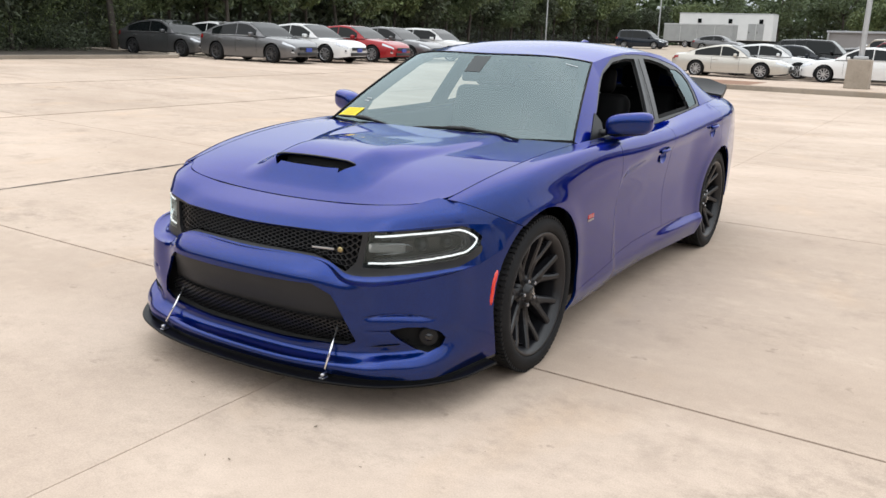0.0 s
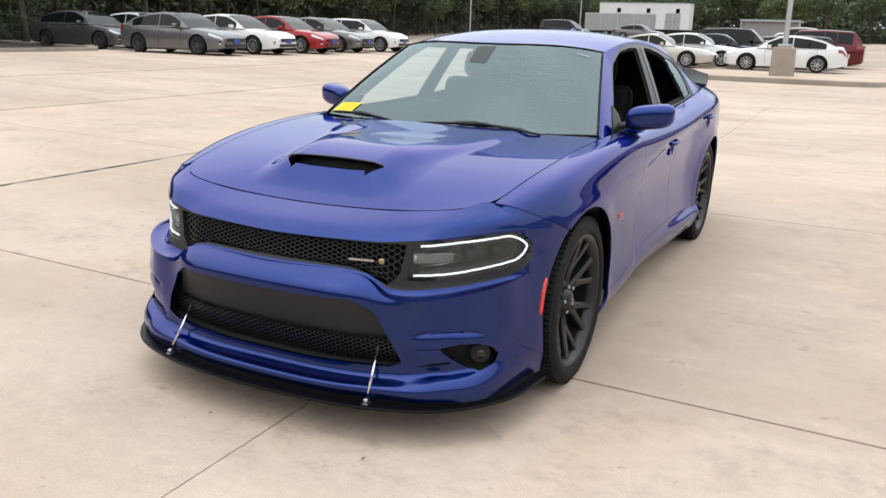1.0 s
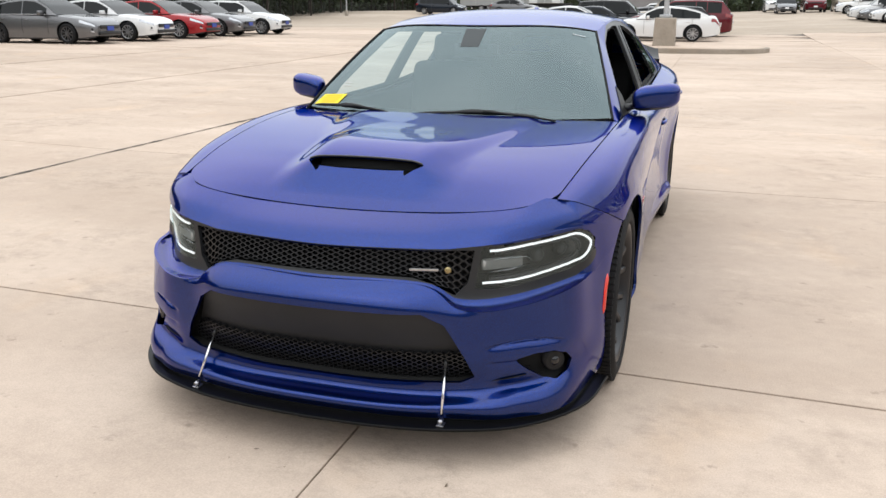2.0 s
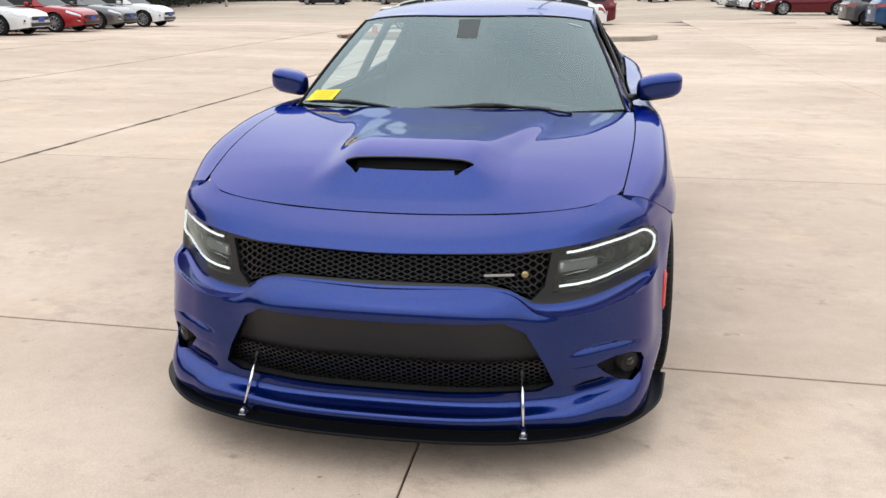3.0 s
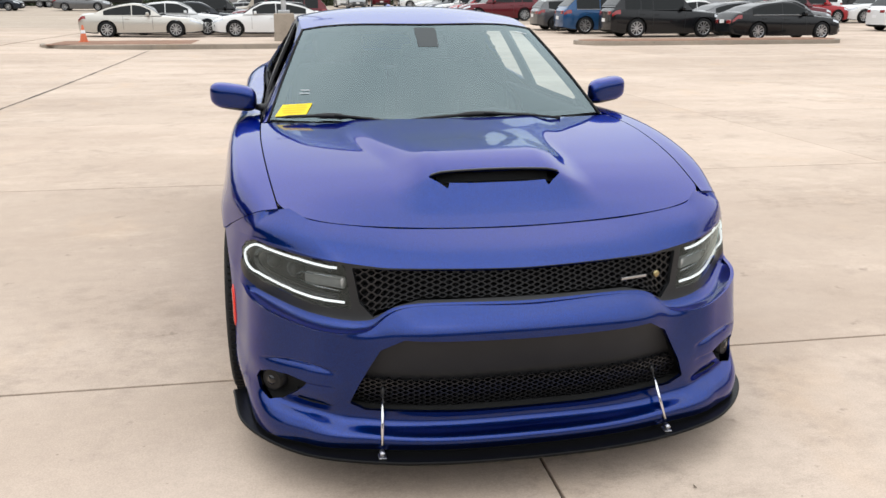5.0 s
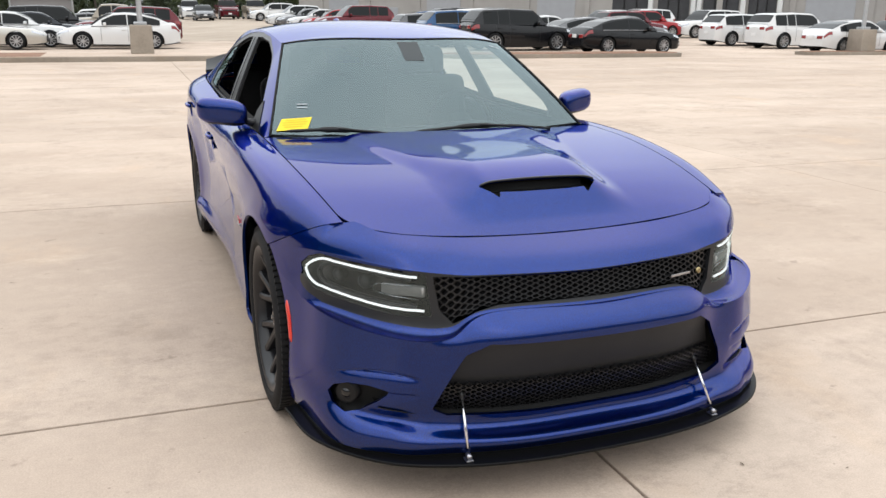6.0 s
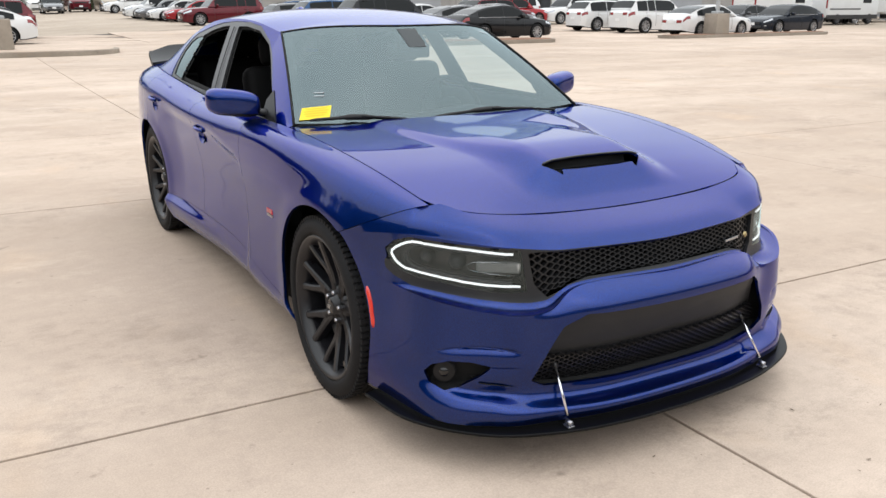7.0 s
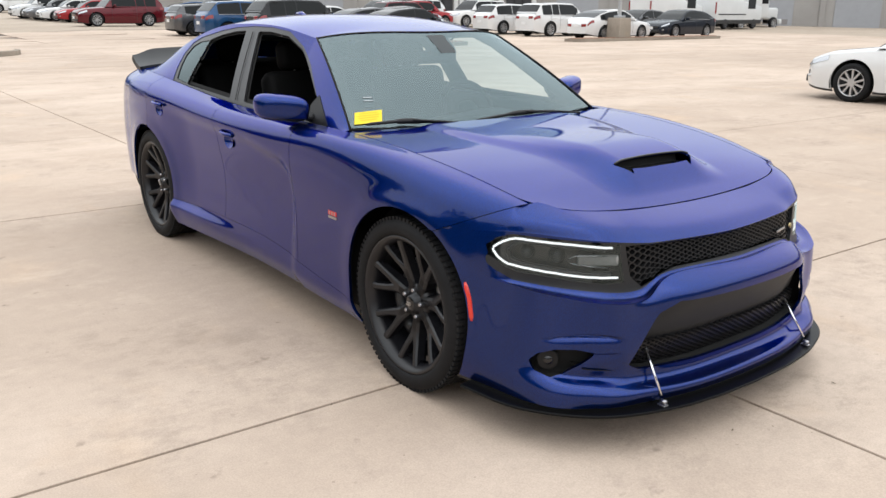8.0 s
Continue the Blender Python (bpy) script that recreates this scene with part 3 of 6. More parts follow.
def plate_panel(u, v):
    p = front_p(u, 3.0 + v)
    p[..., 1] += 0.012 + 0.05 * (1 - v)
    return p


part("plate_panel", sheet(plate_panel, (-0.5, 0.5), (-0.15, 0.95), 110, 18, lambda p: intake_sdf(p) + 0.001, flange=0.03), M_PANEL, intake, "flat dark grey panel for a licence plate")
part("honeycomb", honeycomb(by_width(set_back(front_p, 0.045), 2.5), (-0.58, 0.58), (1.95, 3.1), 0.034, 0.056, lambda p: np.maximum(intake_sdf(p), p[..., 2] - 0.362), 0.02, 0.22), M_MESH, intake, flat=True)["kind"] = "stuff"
# intake floor: deep shade given as a near-black colour
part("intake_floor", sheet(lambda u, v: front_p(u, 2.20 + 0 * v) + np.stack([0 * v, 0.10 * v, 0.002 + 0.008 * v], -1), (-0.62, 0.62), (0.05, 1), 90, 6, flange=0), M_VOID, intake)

# fog lamps
for sx in (-1, 1):
    pk = sheet(lambda u, v: fascia_shape(u, v) + np.array([-0.03, 0.04, 0]), (0.55, 0.95), (1.2, 3.5), 40, 24, lambda p: fog_sdf(p + np.array([0.03, -0.04, 0])) - 0.025, flange=0)
    pocket = part("fog_pocket", pk if sx > 0 else flip(pk), M_VOID, sedan, "black fog lamp pocket")
    c = np.array([0.768 * sx, -0.572, 0.318])
    part("fog_lamp", moved(lathe([(-0.03, 0.0), (-0.029, 0.020), (-0.024, 0.030), (-0.028, 0.036), (0.03, 0.040)], 28, "y"), pose(*c, 0, 0, sx * 40)), M_TRIMDARK, pocket)
    part("fog_lens", moved(lathe([(-0.034, 0.0), (-0.033, 0.012), (-0.029, 0.016)], 24, "y"), pose(*c, 0, 0, sx * 40)), M_GLOSSBLACK, pocket)

# red side markers on the bumper's edge
for sx in (-1, 1):
    q = []
    for w in np.linspace(0, 1, 9):
        z = 0.402 + 0.140 * w
        y = HUB_F - math.sqrt((ARCH + 0.014) ** 2 - (z - ARCH_Z) ** 2)
        uu = np.linspace(0.7, 1, 301)
        vv = np.linspace(2.5, 5, 251)
        A, B = np.meshgrid(uu, vv, indexing="ij")
        g = fascia_shape(A, B)
        i = np.argmin((g[..., 1] - y) ** 2 + (g[..., 2] - z) ** 2)
        q.append(g.reshape(-1, 3)[i] * [sx, 1, 1] - [sx * 0.006, 0, 0])
    part("side_marker", tube(q, [0.008] + [0.0125] * 7 + [0.008], 8), M_RED, sedan, "slim red side marker lamp")

# splitter with support rods
sp_out = curve((0, 0.2, 0.4, 0.6, 0.8, 1.0), ((0, -0.919), (0.25, -0.908), (0.485, -0.865), (0.712, -0.761), (0.880, -0.549), (0.93, -0.29)))
au = np.linspace(-1, 1, 97)
outer = [tuple(sp_out(np.array(abs(a))) * [1 if a > 0 else -1, 1]) for a in au]
inner = [(x * 0.78, y + 0.20 - 0.16 * (abs(a) ** 4)) for (x, y), a in zip(outer, au)]
splitter = part("splitter", slab(outer + inner[::-1], 0.139, 0.150), M_SPLITTER, sedan, "wide gloss black front splitter", flat=True)
part("splitter_edge", tube([(x, y, 0.1445) for x, y in outer], 0.006, 6), M_SPLITTER, splitter)
part("valance", sheet(lambda u, v: np.stack([front_p(u, 0 * v)[..., 0] * 0.995, front_p(u, 0 * v)[..., 1] + 0.012, 0.150 + 0.022 * v], -1), (-1, 1), (0, 1), 90, 2, flange=0), M_GLOSSBLACK, splitter)
for sx in (-1, 1):
    a, b = np.array([sx * 0.462, -0.849, 0.165]), np.array([sx * 0.443, -0.727, 0.345])
    rod = part("splitter_rod", tube([a + (b - a) * 0.1, a + (b - a) * 0.9], 0.0052, 10), M_CHROME, sedan, "polished splitter support rod")
    part("rod_joint", tube([a - [0, 0.012, 0], a + [0, 0.012, 0]], 0.008, 10), M_LUG, rod)
    part("rod_joint", tube([b - [0.012, 0, 0], b + [0.012, 0, 0]], 0.010, 10), M_SATIN, rod)
    part("rod_collar", tube([a + (b - a) * 0.82, a + (b - a) * 0.94], 0.0072, 8), M_SATIN, rod)
    part("rod_bracket", arrays(box(sx * 0.462 - 0.012, sx * 0.462 + 0.012, -0.864, -0.832, 0.150, 0.156, 0.002)), M_LUG, rod, flat=True)

# ---- hood, with scoop ----
SCOOP = ((-0.228, -0.352), (-0.12, -0.340), (0.12, -0.340), (0.228, -0.352), (0.212, -0.372), (0.176, -0.404), (0.178, -0.386), (0.09, -0.390), (-0.09, -0.390), (-0.178, -0.386), (-0.176, -0.404), (-0.212, -0.372))


def hood_p(u, v):
    y = -0.62 + v * 1.36
    x = u * 0.84
    return np.stack([x, y, hood_z(x, y)], -1)


def hood_keep(p):
    x, y = p[..., 0], p[..., 1]
    a, b, rr = np.abs(x) - hood_side_x(y) + 0.005, hood_front(x) + 0.007 - y, 0.03
    edge = np.where((a > -rr) & (b > -rr), np.hypot(np.maximum(a + rr, 0), np.maximum(b + rr, 0)) - rr, np.maximum(a, b))
    return np.maximum.reduce([edge, y - hood_rear(x), -poly_sdf(x, y, SCOOP, 0.005)])


hood = part("hood", sheet(hood_p, (-1, 1), (0, 1), 190, 150, hood_keep, centre=(0, 0.2, 0.3), flange=0.010), M_PAINT, sedan, "blue hood with a wide front-facing scoop")


def scoop_floor(u, v):
    y = -0.47 + 0.22 * v
    x = u * 0.25
    z = hood_mid_z(-0.47 + 0 * y) + 0.006 + 0.10 * (y + 0.47) * smooth(-0.47, -0.40, y) - 0.9 * np.clip(y + 0.365, 0, 1) ** 1.1
    return np.stack([x, y, z], -1)


# scoop floor and cavity are coloured near-black in place of shade
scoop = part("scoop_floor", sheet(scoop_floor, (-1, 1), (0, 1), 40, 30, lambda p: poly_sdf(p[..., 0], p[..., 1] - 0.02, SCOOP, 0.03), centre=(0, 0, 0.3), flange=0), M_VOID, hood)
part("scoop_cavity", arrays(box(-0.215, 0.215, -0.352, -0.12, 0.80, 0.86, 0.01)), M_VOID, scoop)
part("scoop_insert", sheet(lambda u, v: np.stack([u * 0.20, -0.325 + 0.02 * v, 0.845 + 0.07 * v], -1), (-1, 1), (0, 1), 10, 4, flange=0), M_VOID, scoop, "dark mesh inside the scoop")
rear = [(x, -0.338 - 0.24 * x * x, float(hood_z(np.array(x), np.array(-0.336 - 0.24 * x * x))) + 0.001) for x in np.linspace(-0.226, 0.226, 25)]
part("scoop_rim", tube(rear, 0.0042, 6), M_PILLAR, scoop, "thin dark rim of the scoop")

# ---- body sides ----
DOOR_F, DOOR_M = 0.985, 1.905


def skirt_line(y):
    return 0.270 + 0.075 * smooth(0.35, 1.5, y) - 0.02 * smooth(1.9, 2.6, y)


def door_rear(z):
    return 2.98 - 0.30 * smooth(0.78, 0.40, z) * 1.0 - 0.02


GAP = 0.0016
full = dict(ur=(-0.45, 4.15), vr=(0, 6), nu=330, nv=84)


def side_sheet(f):
    return sheet(side, full["ur"], full["vr"], full["nu"], full["nv"], lambda p: np.maximum.reduce([arch_cut(p), f(p), cups(p)]))


HANDLES = (("front_door", 1.735, 0.828), ("rear_door", 2.73, 0.900))


def cups(p):
    """Negative away from the grip cups of the handles."""
    return -np.minimum.reduce([(np.hypot((p[..., 1] - hy) / 0.058, (p[..., 2] - hz + 0.020) / 0.042) - 1) * 0.05 for n, hy, hz in HANDLES])


panels = {
    "front_fender": lambda p: np.maximum.reduce([np.minimum(-seam(p) + 0.0012, 0.02 - p[..., 1]), p[..., 1] - DOOR_F + GAP, skirt_line(p[..., 1]) - p[..., 2] + GAP]),
    "front_door": lambda p: np.maximum.reduce([DOOR_F + GAP - p[..., 1], p[..., 1] - DOOR_M + GAP, skirt_line(p[..., 1]) - p[..., 2] + GAP]),
    "rear_door": lambda p: np.maximum.reduce([DOOR_M + GAP - p[..., 1], p[..., 1] - door_rear(p[..., 2]) + GAP, skirt_line(p[..., 1]) - p[..., 2] + GAP]),
    "rear_quarter": lambda p: np.maximum.reduce([door_rear(p[..., 2]) + GAP - p[..., 1], skirt_line(p[..., 1]) - p[..., 2] + GAP]),
    "side_skirt": lambda p: np.maximum.reduce([p[..., 2] - skirt_line(p[..., 1]), 0.35 - p[..., 1], p[..., 1] - 2.70]),
}
door_ob = {}
for name, f in panels.items():
    geo = side_sheet(f)
    for sx in (-1, 1):
        door_ob[name, sx] = part(name, geo if sx > 0 else flip(geo), M_PAINT, sedan)

# dark shell behind the shut lines, its near-black colour standing for shade in the gaps
quarter_in = sheet(lambda u, v: side(u, v) - np.array([0.012, 0, 0.014]), (2.3, 4.1), (4.6, 6.0), 40, 10, flange=0)
for sx in (-1, 1):
    part("quarter_lining", quarter_in if sx > 0 else flip(quarter_in), M_VOID, sedan)
inner_side = sheet(lambda u, v: side(u, v) - np.array([0.022, 0, 0.012]), (-0.2, 4.1), (0.3, 5.0), 120, 20, lambda p: arch_cut(p) + 0.01, flange=0)
for sx in (-1, 1):
    part("inner_panel", inner_side if sx > 0 else flip(inner_side), M_VOID, sedan)
part("hood_underside", sheet(lambda u, v: hood_p(u, v) - np.array([0, 0, 0.05]), (-0.98, 0.98), (0.02, 0.96), 60, 40, lambda p: np.maximum.reduce([np.abs(p[..., 0]) - hood_side_x(p[..., 1]) - 0.01, hood_front(p[..., 0]) - 0.03 - p[..., 1], -poly_sdf(p[..., 0], p[..., 1], SCOOP, 0.02)]), flange=0), M_VOID, sedan)

# door handles
for sx in (-1, 1):
    for name, hy, hz in HANDLES:
        hx = side_at(hy, hz)
        part("handle_cup", moved(lathe([(-0.017, 0.0), (-0.015, 0.30), (-0.010, 0.60), (-0.0045, 0.85), (0.0005, 1.0)], 28, "x"), Matrix.Translation((sx * (hx - 0.0015), hy, hz - 0.020)) @ Matrix.Diagonal((sx, 0.0605, 0.0445, 1))), M_PAINT, door_ob[name, sx])
        pts = [(sx * (hx + 0.002 + 0.024 * math.sin(math.pi * w) ** 0.5), hy - 0.075 + 0.15 * w, hz + 0.012 + 0.006 * w) for w in np.linspace(0.02, 0.98, 15)]
        part("door_handle", tube(pts, 0.0115, 10), M_PAINT, door_ob[name, sx])

# red and silver badge on the fenders: plain bars
for sx in (-1, 1):
    bx = side_at(0.60, 0.625)
    badge = part("fender_badge", moved(arrays(box(-0.0015, 0.0015, -0.036, 0.036, 0.008, 0.028, 0.001)), pose(sx * (bx + 0.0025), 0.60, 0.612)), M_BADGERED, door_ob["front_fender", sx], "small red and silver badge", flat=True)
    part("badge_bar", moved(arrays(box(-0.0015, 0.0015, -0.036, 0.036, -0.006, 0.004, 0.001)), pose(sx * (bx + 0.0025), 0.60, 0.612)), M_BADGE, badge, flat=True)
    for k in (-1, 0, 1):
        part("badge_bar", moved(arrays(box(-0.001, 0.001, -0.003, 0.003, 0.011, 0.025, 0.0005)), pose(sx * (bx + 0.0045), 0.60 + k * 0.021, 0.612)), M_BADGE, badge, flat=True)

# ---- greenhouse ----
cant = rail(((1.336, 0.598, 1.345), (1.7, 0.606, 1.393), (2.1, 0.606, 1.403), (2.5, 0.615, 1.380), (2.9, 0.643, 1.294), (3.2, 0.668, 1.192), (3.42, 0.684, 1.105), (3.6, 0.70, 1.060)))
roof_mid = curve((1.0, 1.165, 1.336, 1.7, 2.1, 2.5, 2.9, 3.3, 3.6), (1.335, 1.374, 1.402, 1.445, 1.458, 1.436, 1.356, 1.226, 1.108))
BASE_Y, BASE_Z, BASE_X = 0.718, 0.966, 0.783


def roof_p(u, v):
    yf = 1.165 + 0.171 * u**2
    y = yf + v * (3.58 - yf)
    c = cant(np.maximum(y, 1.336))
    z = c[..., 1] + (roof_mid(y) - c[..., 1]) * (1 - np.abs(u) ** 2.5)
    return np.stack([u * c[..., 0], y, z], -1)


def shield_p(u, v):
    top = roof_p(u, 0 * v)
    low = np.stack([u * BASE_X, 0.615 + 0.103 * u**2, 0.948 + 0.018 * u**2], -1)
    q = low + (top - low) * v[..., None]
    return q + (4 * v * (1 - v))[..., None] * 0.016 * np.array([0, -0.5, 0.85])


def greenhouse(y, v):
    """The cabin's side between the belt and the roof rail."""
    xb, zb = side_x[6](y) - 0.012, side_z[6](y) - 0.004
    w = np.clip((y - BASE_Y) / (1.336 - BASE_Y), 0, 1)
    c = cant(np.maximum(y, 1.336))
    xt = np.where(y < 1.336, BASE_X + (0.598 - BASE_X) * w, c[..., 0])
    zt = np.where(y < 1.336, BASE_Z + (1.345 - BASE_Z) * w + 0.018 * 4 * w * (1 - w), c[..., 1])
    x = xb + (xt - xb) * np.clip(v, 0, 2) ** 1.12
    return np.stack([x, y, zb + (zt - zb) * v], -1)


WIN_F = ((0.965, 0.992), (1.12, 1.092), (1.27, 1.19), (1.415, 1.275), (1.60, 1.336), (1.80, 1.354), (1.935, 1.352), (1.80, 1.008), (1.4, 0.998))
WIN_R = ((2.01, 1.014), (2.125, 1.352), (2.25, 1.345), (2.42, 1.322), (2.562, 1.290), (2.60, 1.046))
WIN_Q = ((2.632, 1.052), (2.594, 1.284), (2.72, 1.272), (2.80, 1.243), (2.83, 1.198), (2.815, 1.14), (2.778, 1.068))


def win(p, w, r=0.012):
    return poly_sdf(p[..., 1], p[..., 2], w, r)


def trim_zone(p):
    """Negative inside the black window surround."""
    return poly_sdf(p[..., 1], p[..., 2], ((0.93, 0.95), (0.93, 0.965), (1.27, 1.21), (1.42, 1.292), (1.60, 1.359), (1.80, 1.377), (2.02, 1.378), (2.25, 1.368), (2.45, 1.345), (2.60, 1.320), (2.73, 1.298), (2.83, 1.262), (2.868, 1.205), (2.850, 1.135), (2.812, 1.040), (2.812, 1.0), (2.0, 0.95)), 0.012)


gh = sheet(greenhouse, (0.72, 3.58), (0, 1), 286, 64, lambda p: -trim_zone(p) + 0.001, centre=(0, 1.9, 0.8), flange=0.02)
gt = sheet(lambda u, v: greenhouse(u, v) - np.array([0.004, 0, 0]), (0.72, 3.58), (0, 1), 286, 64, lambda p: np.maximum.reduce([trim_zone(p), -win(p, WIN_F), -win(p, WIN_R), -win(p, WIN_Q)]), centre=(0, 1.9, 0.8), flange=0.012)
gq = sheet(lambda u, v: greenhouse(u, v) - np.array([0.010, 0, 0]), (2.4, 2.95), (0, 1), 50, 40, lambda p: win(p, WIN_Q), centre=(0, 1.9, 0.8), flange=0)
gl = sheet(lambda u, v: greenhouse(u, v) - np.array([0.022, 0, 0]), (0.80, 3.5), (0.02, 0.97), 200, 40, lambda p: np.maximum.reduce([-win(p, WIN_F, -0.004), -win(p, WIN_R, -0.004), -win(p, WIN_Q)]), centre=(0, 1.9, 0.8), flange=0)
for sx in (-1, 1):
    part("pillar_lining", gl if sx > 0 else flip(gl), M_VOID, sedan)
    part("pillar", gh if sx > 0 else flip(gh), M_PAINT, sedan)
    tr = part("window_surround", gt if sx > 0 else flip(gt), M_PILLAR, sedan, "gloss dark grey window surround, side windows lowered")
    part("quarter_glass", gq if sx > 0 else flip(gq), M_TINT, tr)
    # sail panel at the mirror
    sail = sheet(lambda u, v: greenhouse(u, v) + np.array([0.004, 0, 0]), (0.72, 1.2), (0, 1), 60, 30, lambda p: poly_sdf(p[..., 1], p[..., 2], ((0.88, 0.968), (1.055, 1.088), (1.085, 1.045), (1.05, 0.972)), 0.004), centre=(0, 1.9, 0.8))
    part("sail_panel", sail if sx > 0 else flip(sail), M_TRIMDARK, tr)
    # B-pillar seam
    part("pillar_gasket", tube([tuple(greenhouse(np.array(1.90 + 0.125 * w), np.array(w)) * [sx, 1, 1] + [sx * 0.002, 0, 0]) for w in np.linspace(0.05, 0.9, 12)], 0.0022, 6), M_VOID, tr)

part("roof", sheet(roof_p, (-1, 1), (0.0, 0.72), 90, 80, centre=(0, 2, 1.0), flange=0.02), M_PAINT, sedan)
part("rear_window", sheet(roof_p, (-1, 1), (0.722, 1.0), 60, 30, centre=(0, 2, 1.0), flange=0), M_TINT, sedan)
part("headliner", sheet(lambda u, v: roof_p(u, v) - np.array([0, 0, 0.03]), (-0.985, 0.985), (0.02, 0.722), 40, 34, centre=(0, 2, 3), flange=0), M_HEADLINER, sedan)
part("antenna_fin", tube([(0, 2.50, 1.415), (0, 2.55, 1.43), (0, 2.62, 1.452), (0, 2.68, 1.455), (0, 2.70, 1.36)], [0.006, 0.014, 0.018, 0.012, 0.02], 8), M_PAINT, sedan)

# windshield with its dark band
ws = part("windshield", sheet(shield_p, (-0.992, 0.992), (0.02, 0.992), 90, 50, centre=(0, 2, 0.5), flange=0), M_GLASS, sedan, "tinted windshield that mirrors the grey sky")
ws.visible_shadow = False


def band(p):
    y = (p[..., 2] - 0.966) / (1.36 - 0.966)
    half = BASE_X + (0.598 - BASE_X) * y
    return -np.maximum.reduce([np.abs(p[..., 0]) - half + 0.045, y - 0.955 + 0.02 * (p[..., 0] / 0.6) ** 2, 0.05 - y])


fr = part("windshield_band", sheet(lambda u, v: shield_p(u, v) + np.array([0, 0.004, -0.006]), (-0.992, 0.992), (0.02, 0.992), 130, 90, band, centre=(0, 2, 0.5), flange=0), M_CABIN, ws, "dark printed band round the glass")
for sx in (-1, 1):
    part("glass_gasket", tube([tuple(shield_p(np.array(sx * 0.997), np.array(w)) + np.array([0, -0.002, 0.001])) for w in np.linspace(0.0, 1, 16)], 0.006, 6), M_VOID, ws)
part("glass_gasket", tube([tuple(shield_p(np.array(u), np.array(0.997)) + np.array([0, -0.002, 0.0])) for u in np.linspace(-0.99, 0.99, 32)], 0.005, 6), M_VOID, ws)
part("cowl", sheet(lambda u, v: np.stack([u * 0.80, 0.56 + 0.10 * u**2 + 0.14 * v, 0.940 + 0.012 * u**2 + 0.004 * v], -1), (-1, 1), (0, 1), 40, 6, flange=0.02), M_SATIN, sedan)

# yellow paper behind the glass, with printed lines that cannot be read
note = tagged(new("paper_notice"), "yellow paper notice behind the windshield", "notice")


def on_glass(u, v, back=-0.004):
    return shield_p(np.asarray(u, float), np.asarray(v, float)) + np.array([0, back * 0.5, -back])


part("sheet", sheet(lambda u, v: on_glass(-0.966 + 0.172 * u + 0.024 * v, 0.042 + 0.105 * v + 0.022 * u), (0, 1), (0, 1), 8, 6, centre=(0, 2, 0.5), flange=0.0006), M_YELLOW, note)
for k, (a, b) in enumerate(((0.15, 0.85), (0.08, 0.92), (0.12, 0.88), (0.2, 0.8))):
    part("print_line", sheet(lambda u, v: on_glass(-0.966 + 0.172 * u + 0.024 * (0.8 - 0.19 * k + 0.04 * v), 0.042 + 0.105 * (0.8 - 0.19 * k + 0.04 * v) + 0.022 * u, -0.0055), (a, b), (0, 1), 4, 1, centre=(0, 2, 0.5), flange=0), M_INK, note)
part("window_sticker", sheet(lambda u, v: on_glass(-0.86 + 0.06 * u, 0.255 + 0.006 * v, -0.003), (0, 1), (0, 1), 3, 1, centre=(0, 2, 0.5), flange=0), M_WHITE, ws)
part("window_sticker", sheet(lambda u, v: on_glass(-0.86 + 0.06 * u, 0.285 + 0.006 * v, -0.003), (0, 1), (0, 1), 3, 1, centre=(0, 2, 0.5), flange=0), M_WHITE, ws)
part("window_sticker", sheet(lambda u, v: on_glass(0.80 + 0.10 * u, 0.905 + 0.008 * v - 0.02 * u, -0.003), (0, 1), (0, 1), 3, 1, centre=(0, 2, 0.5), flange=0), M_WHITE, ws)

M_FRIT = mat("black_print", (0.060, 0.066, 0.068), 0.5, spec=0.2)
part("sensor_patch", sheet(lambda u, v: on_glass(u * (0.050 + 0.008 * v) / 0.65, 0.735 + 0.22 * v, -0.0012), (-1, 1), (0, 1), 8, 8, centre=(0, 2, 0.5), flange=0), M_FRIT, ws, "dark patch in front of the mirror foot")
# wipers
for x0, y0, x1, w in ((-0.72, 0.018, -0.32, 0.045), (-0.14, 0.018, 0.44, 0.060)):
    path = [tuple(shield_p(np.array((x0 + (x1 - x0) * q) / BASE_X), np.array(y0 + w * (1 - abs(2 * q - 1) ** 1.4) * 0.55 + 0.0)) + np.array([0, -0.02, 0.018])) for q in np.linspace(0, 1, 15)]
    wp = part("wiper", tube(path, [0.004] + [0.008] * 5 + [0.014] * 4 + [0.008] * 4 + [0.004], 6), M_WIPER, sedan)
    part("wiper_arm", tube([np.array(path[8]) + [0, -0.012, 0.006], np.array(path[12]) + [0.05, -0.03, 0.0], np.array(path[14]) + [0.10, -0.06, -0.01]], 0.006, 6), M_WIPER, wp)

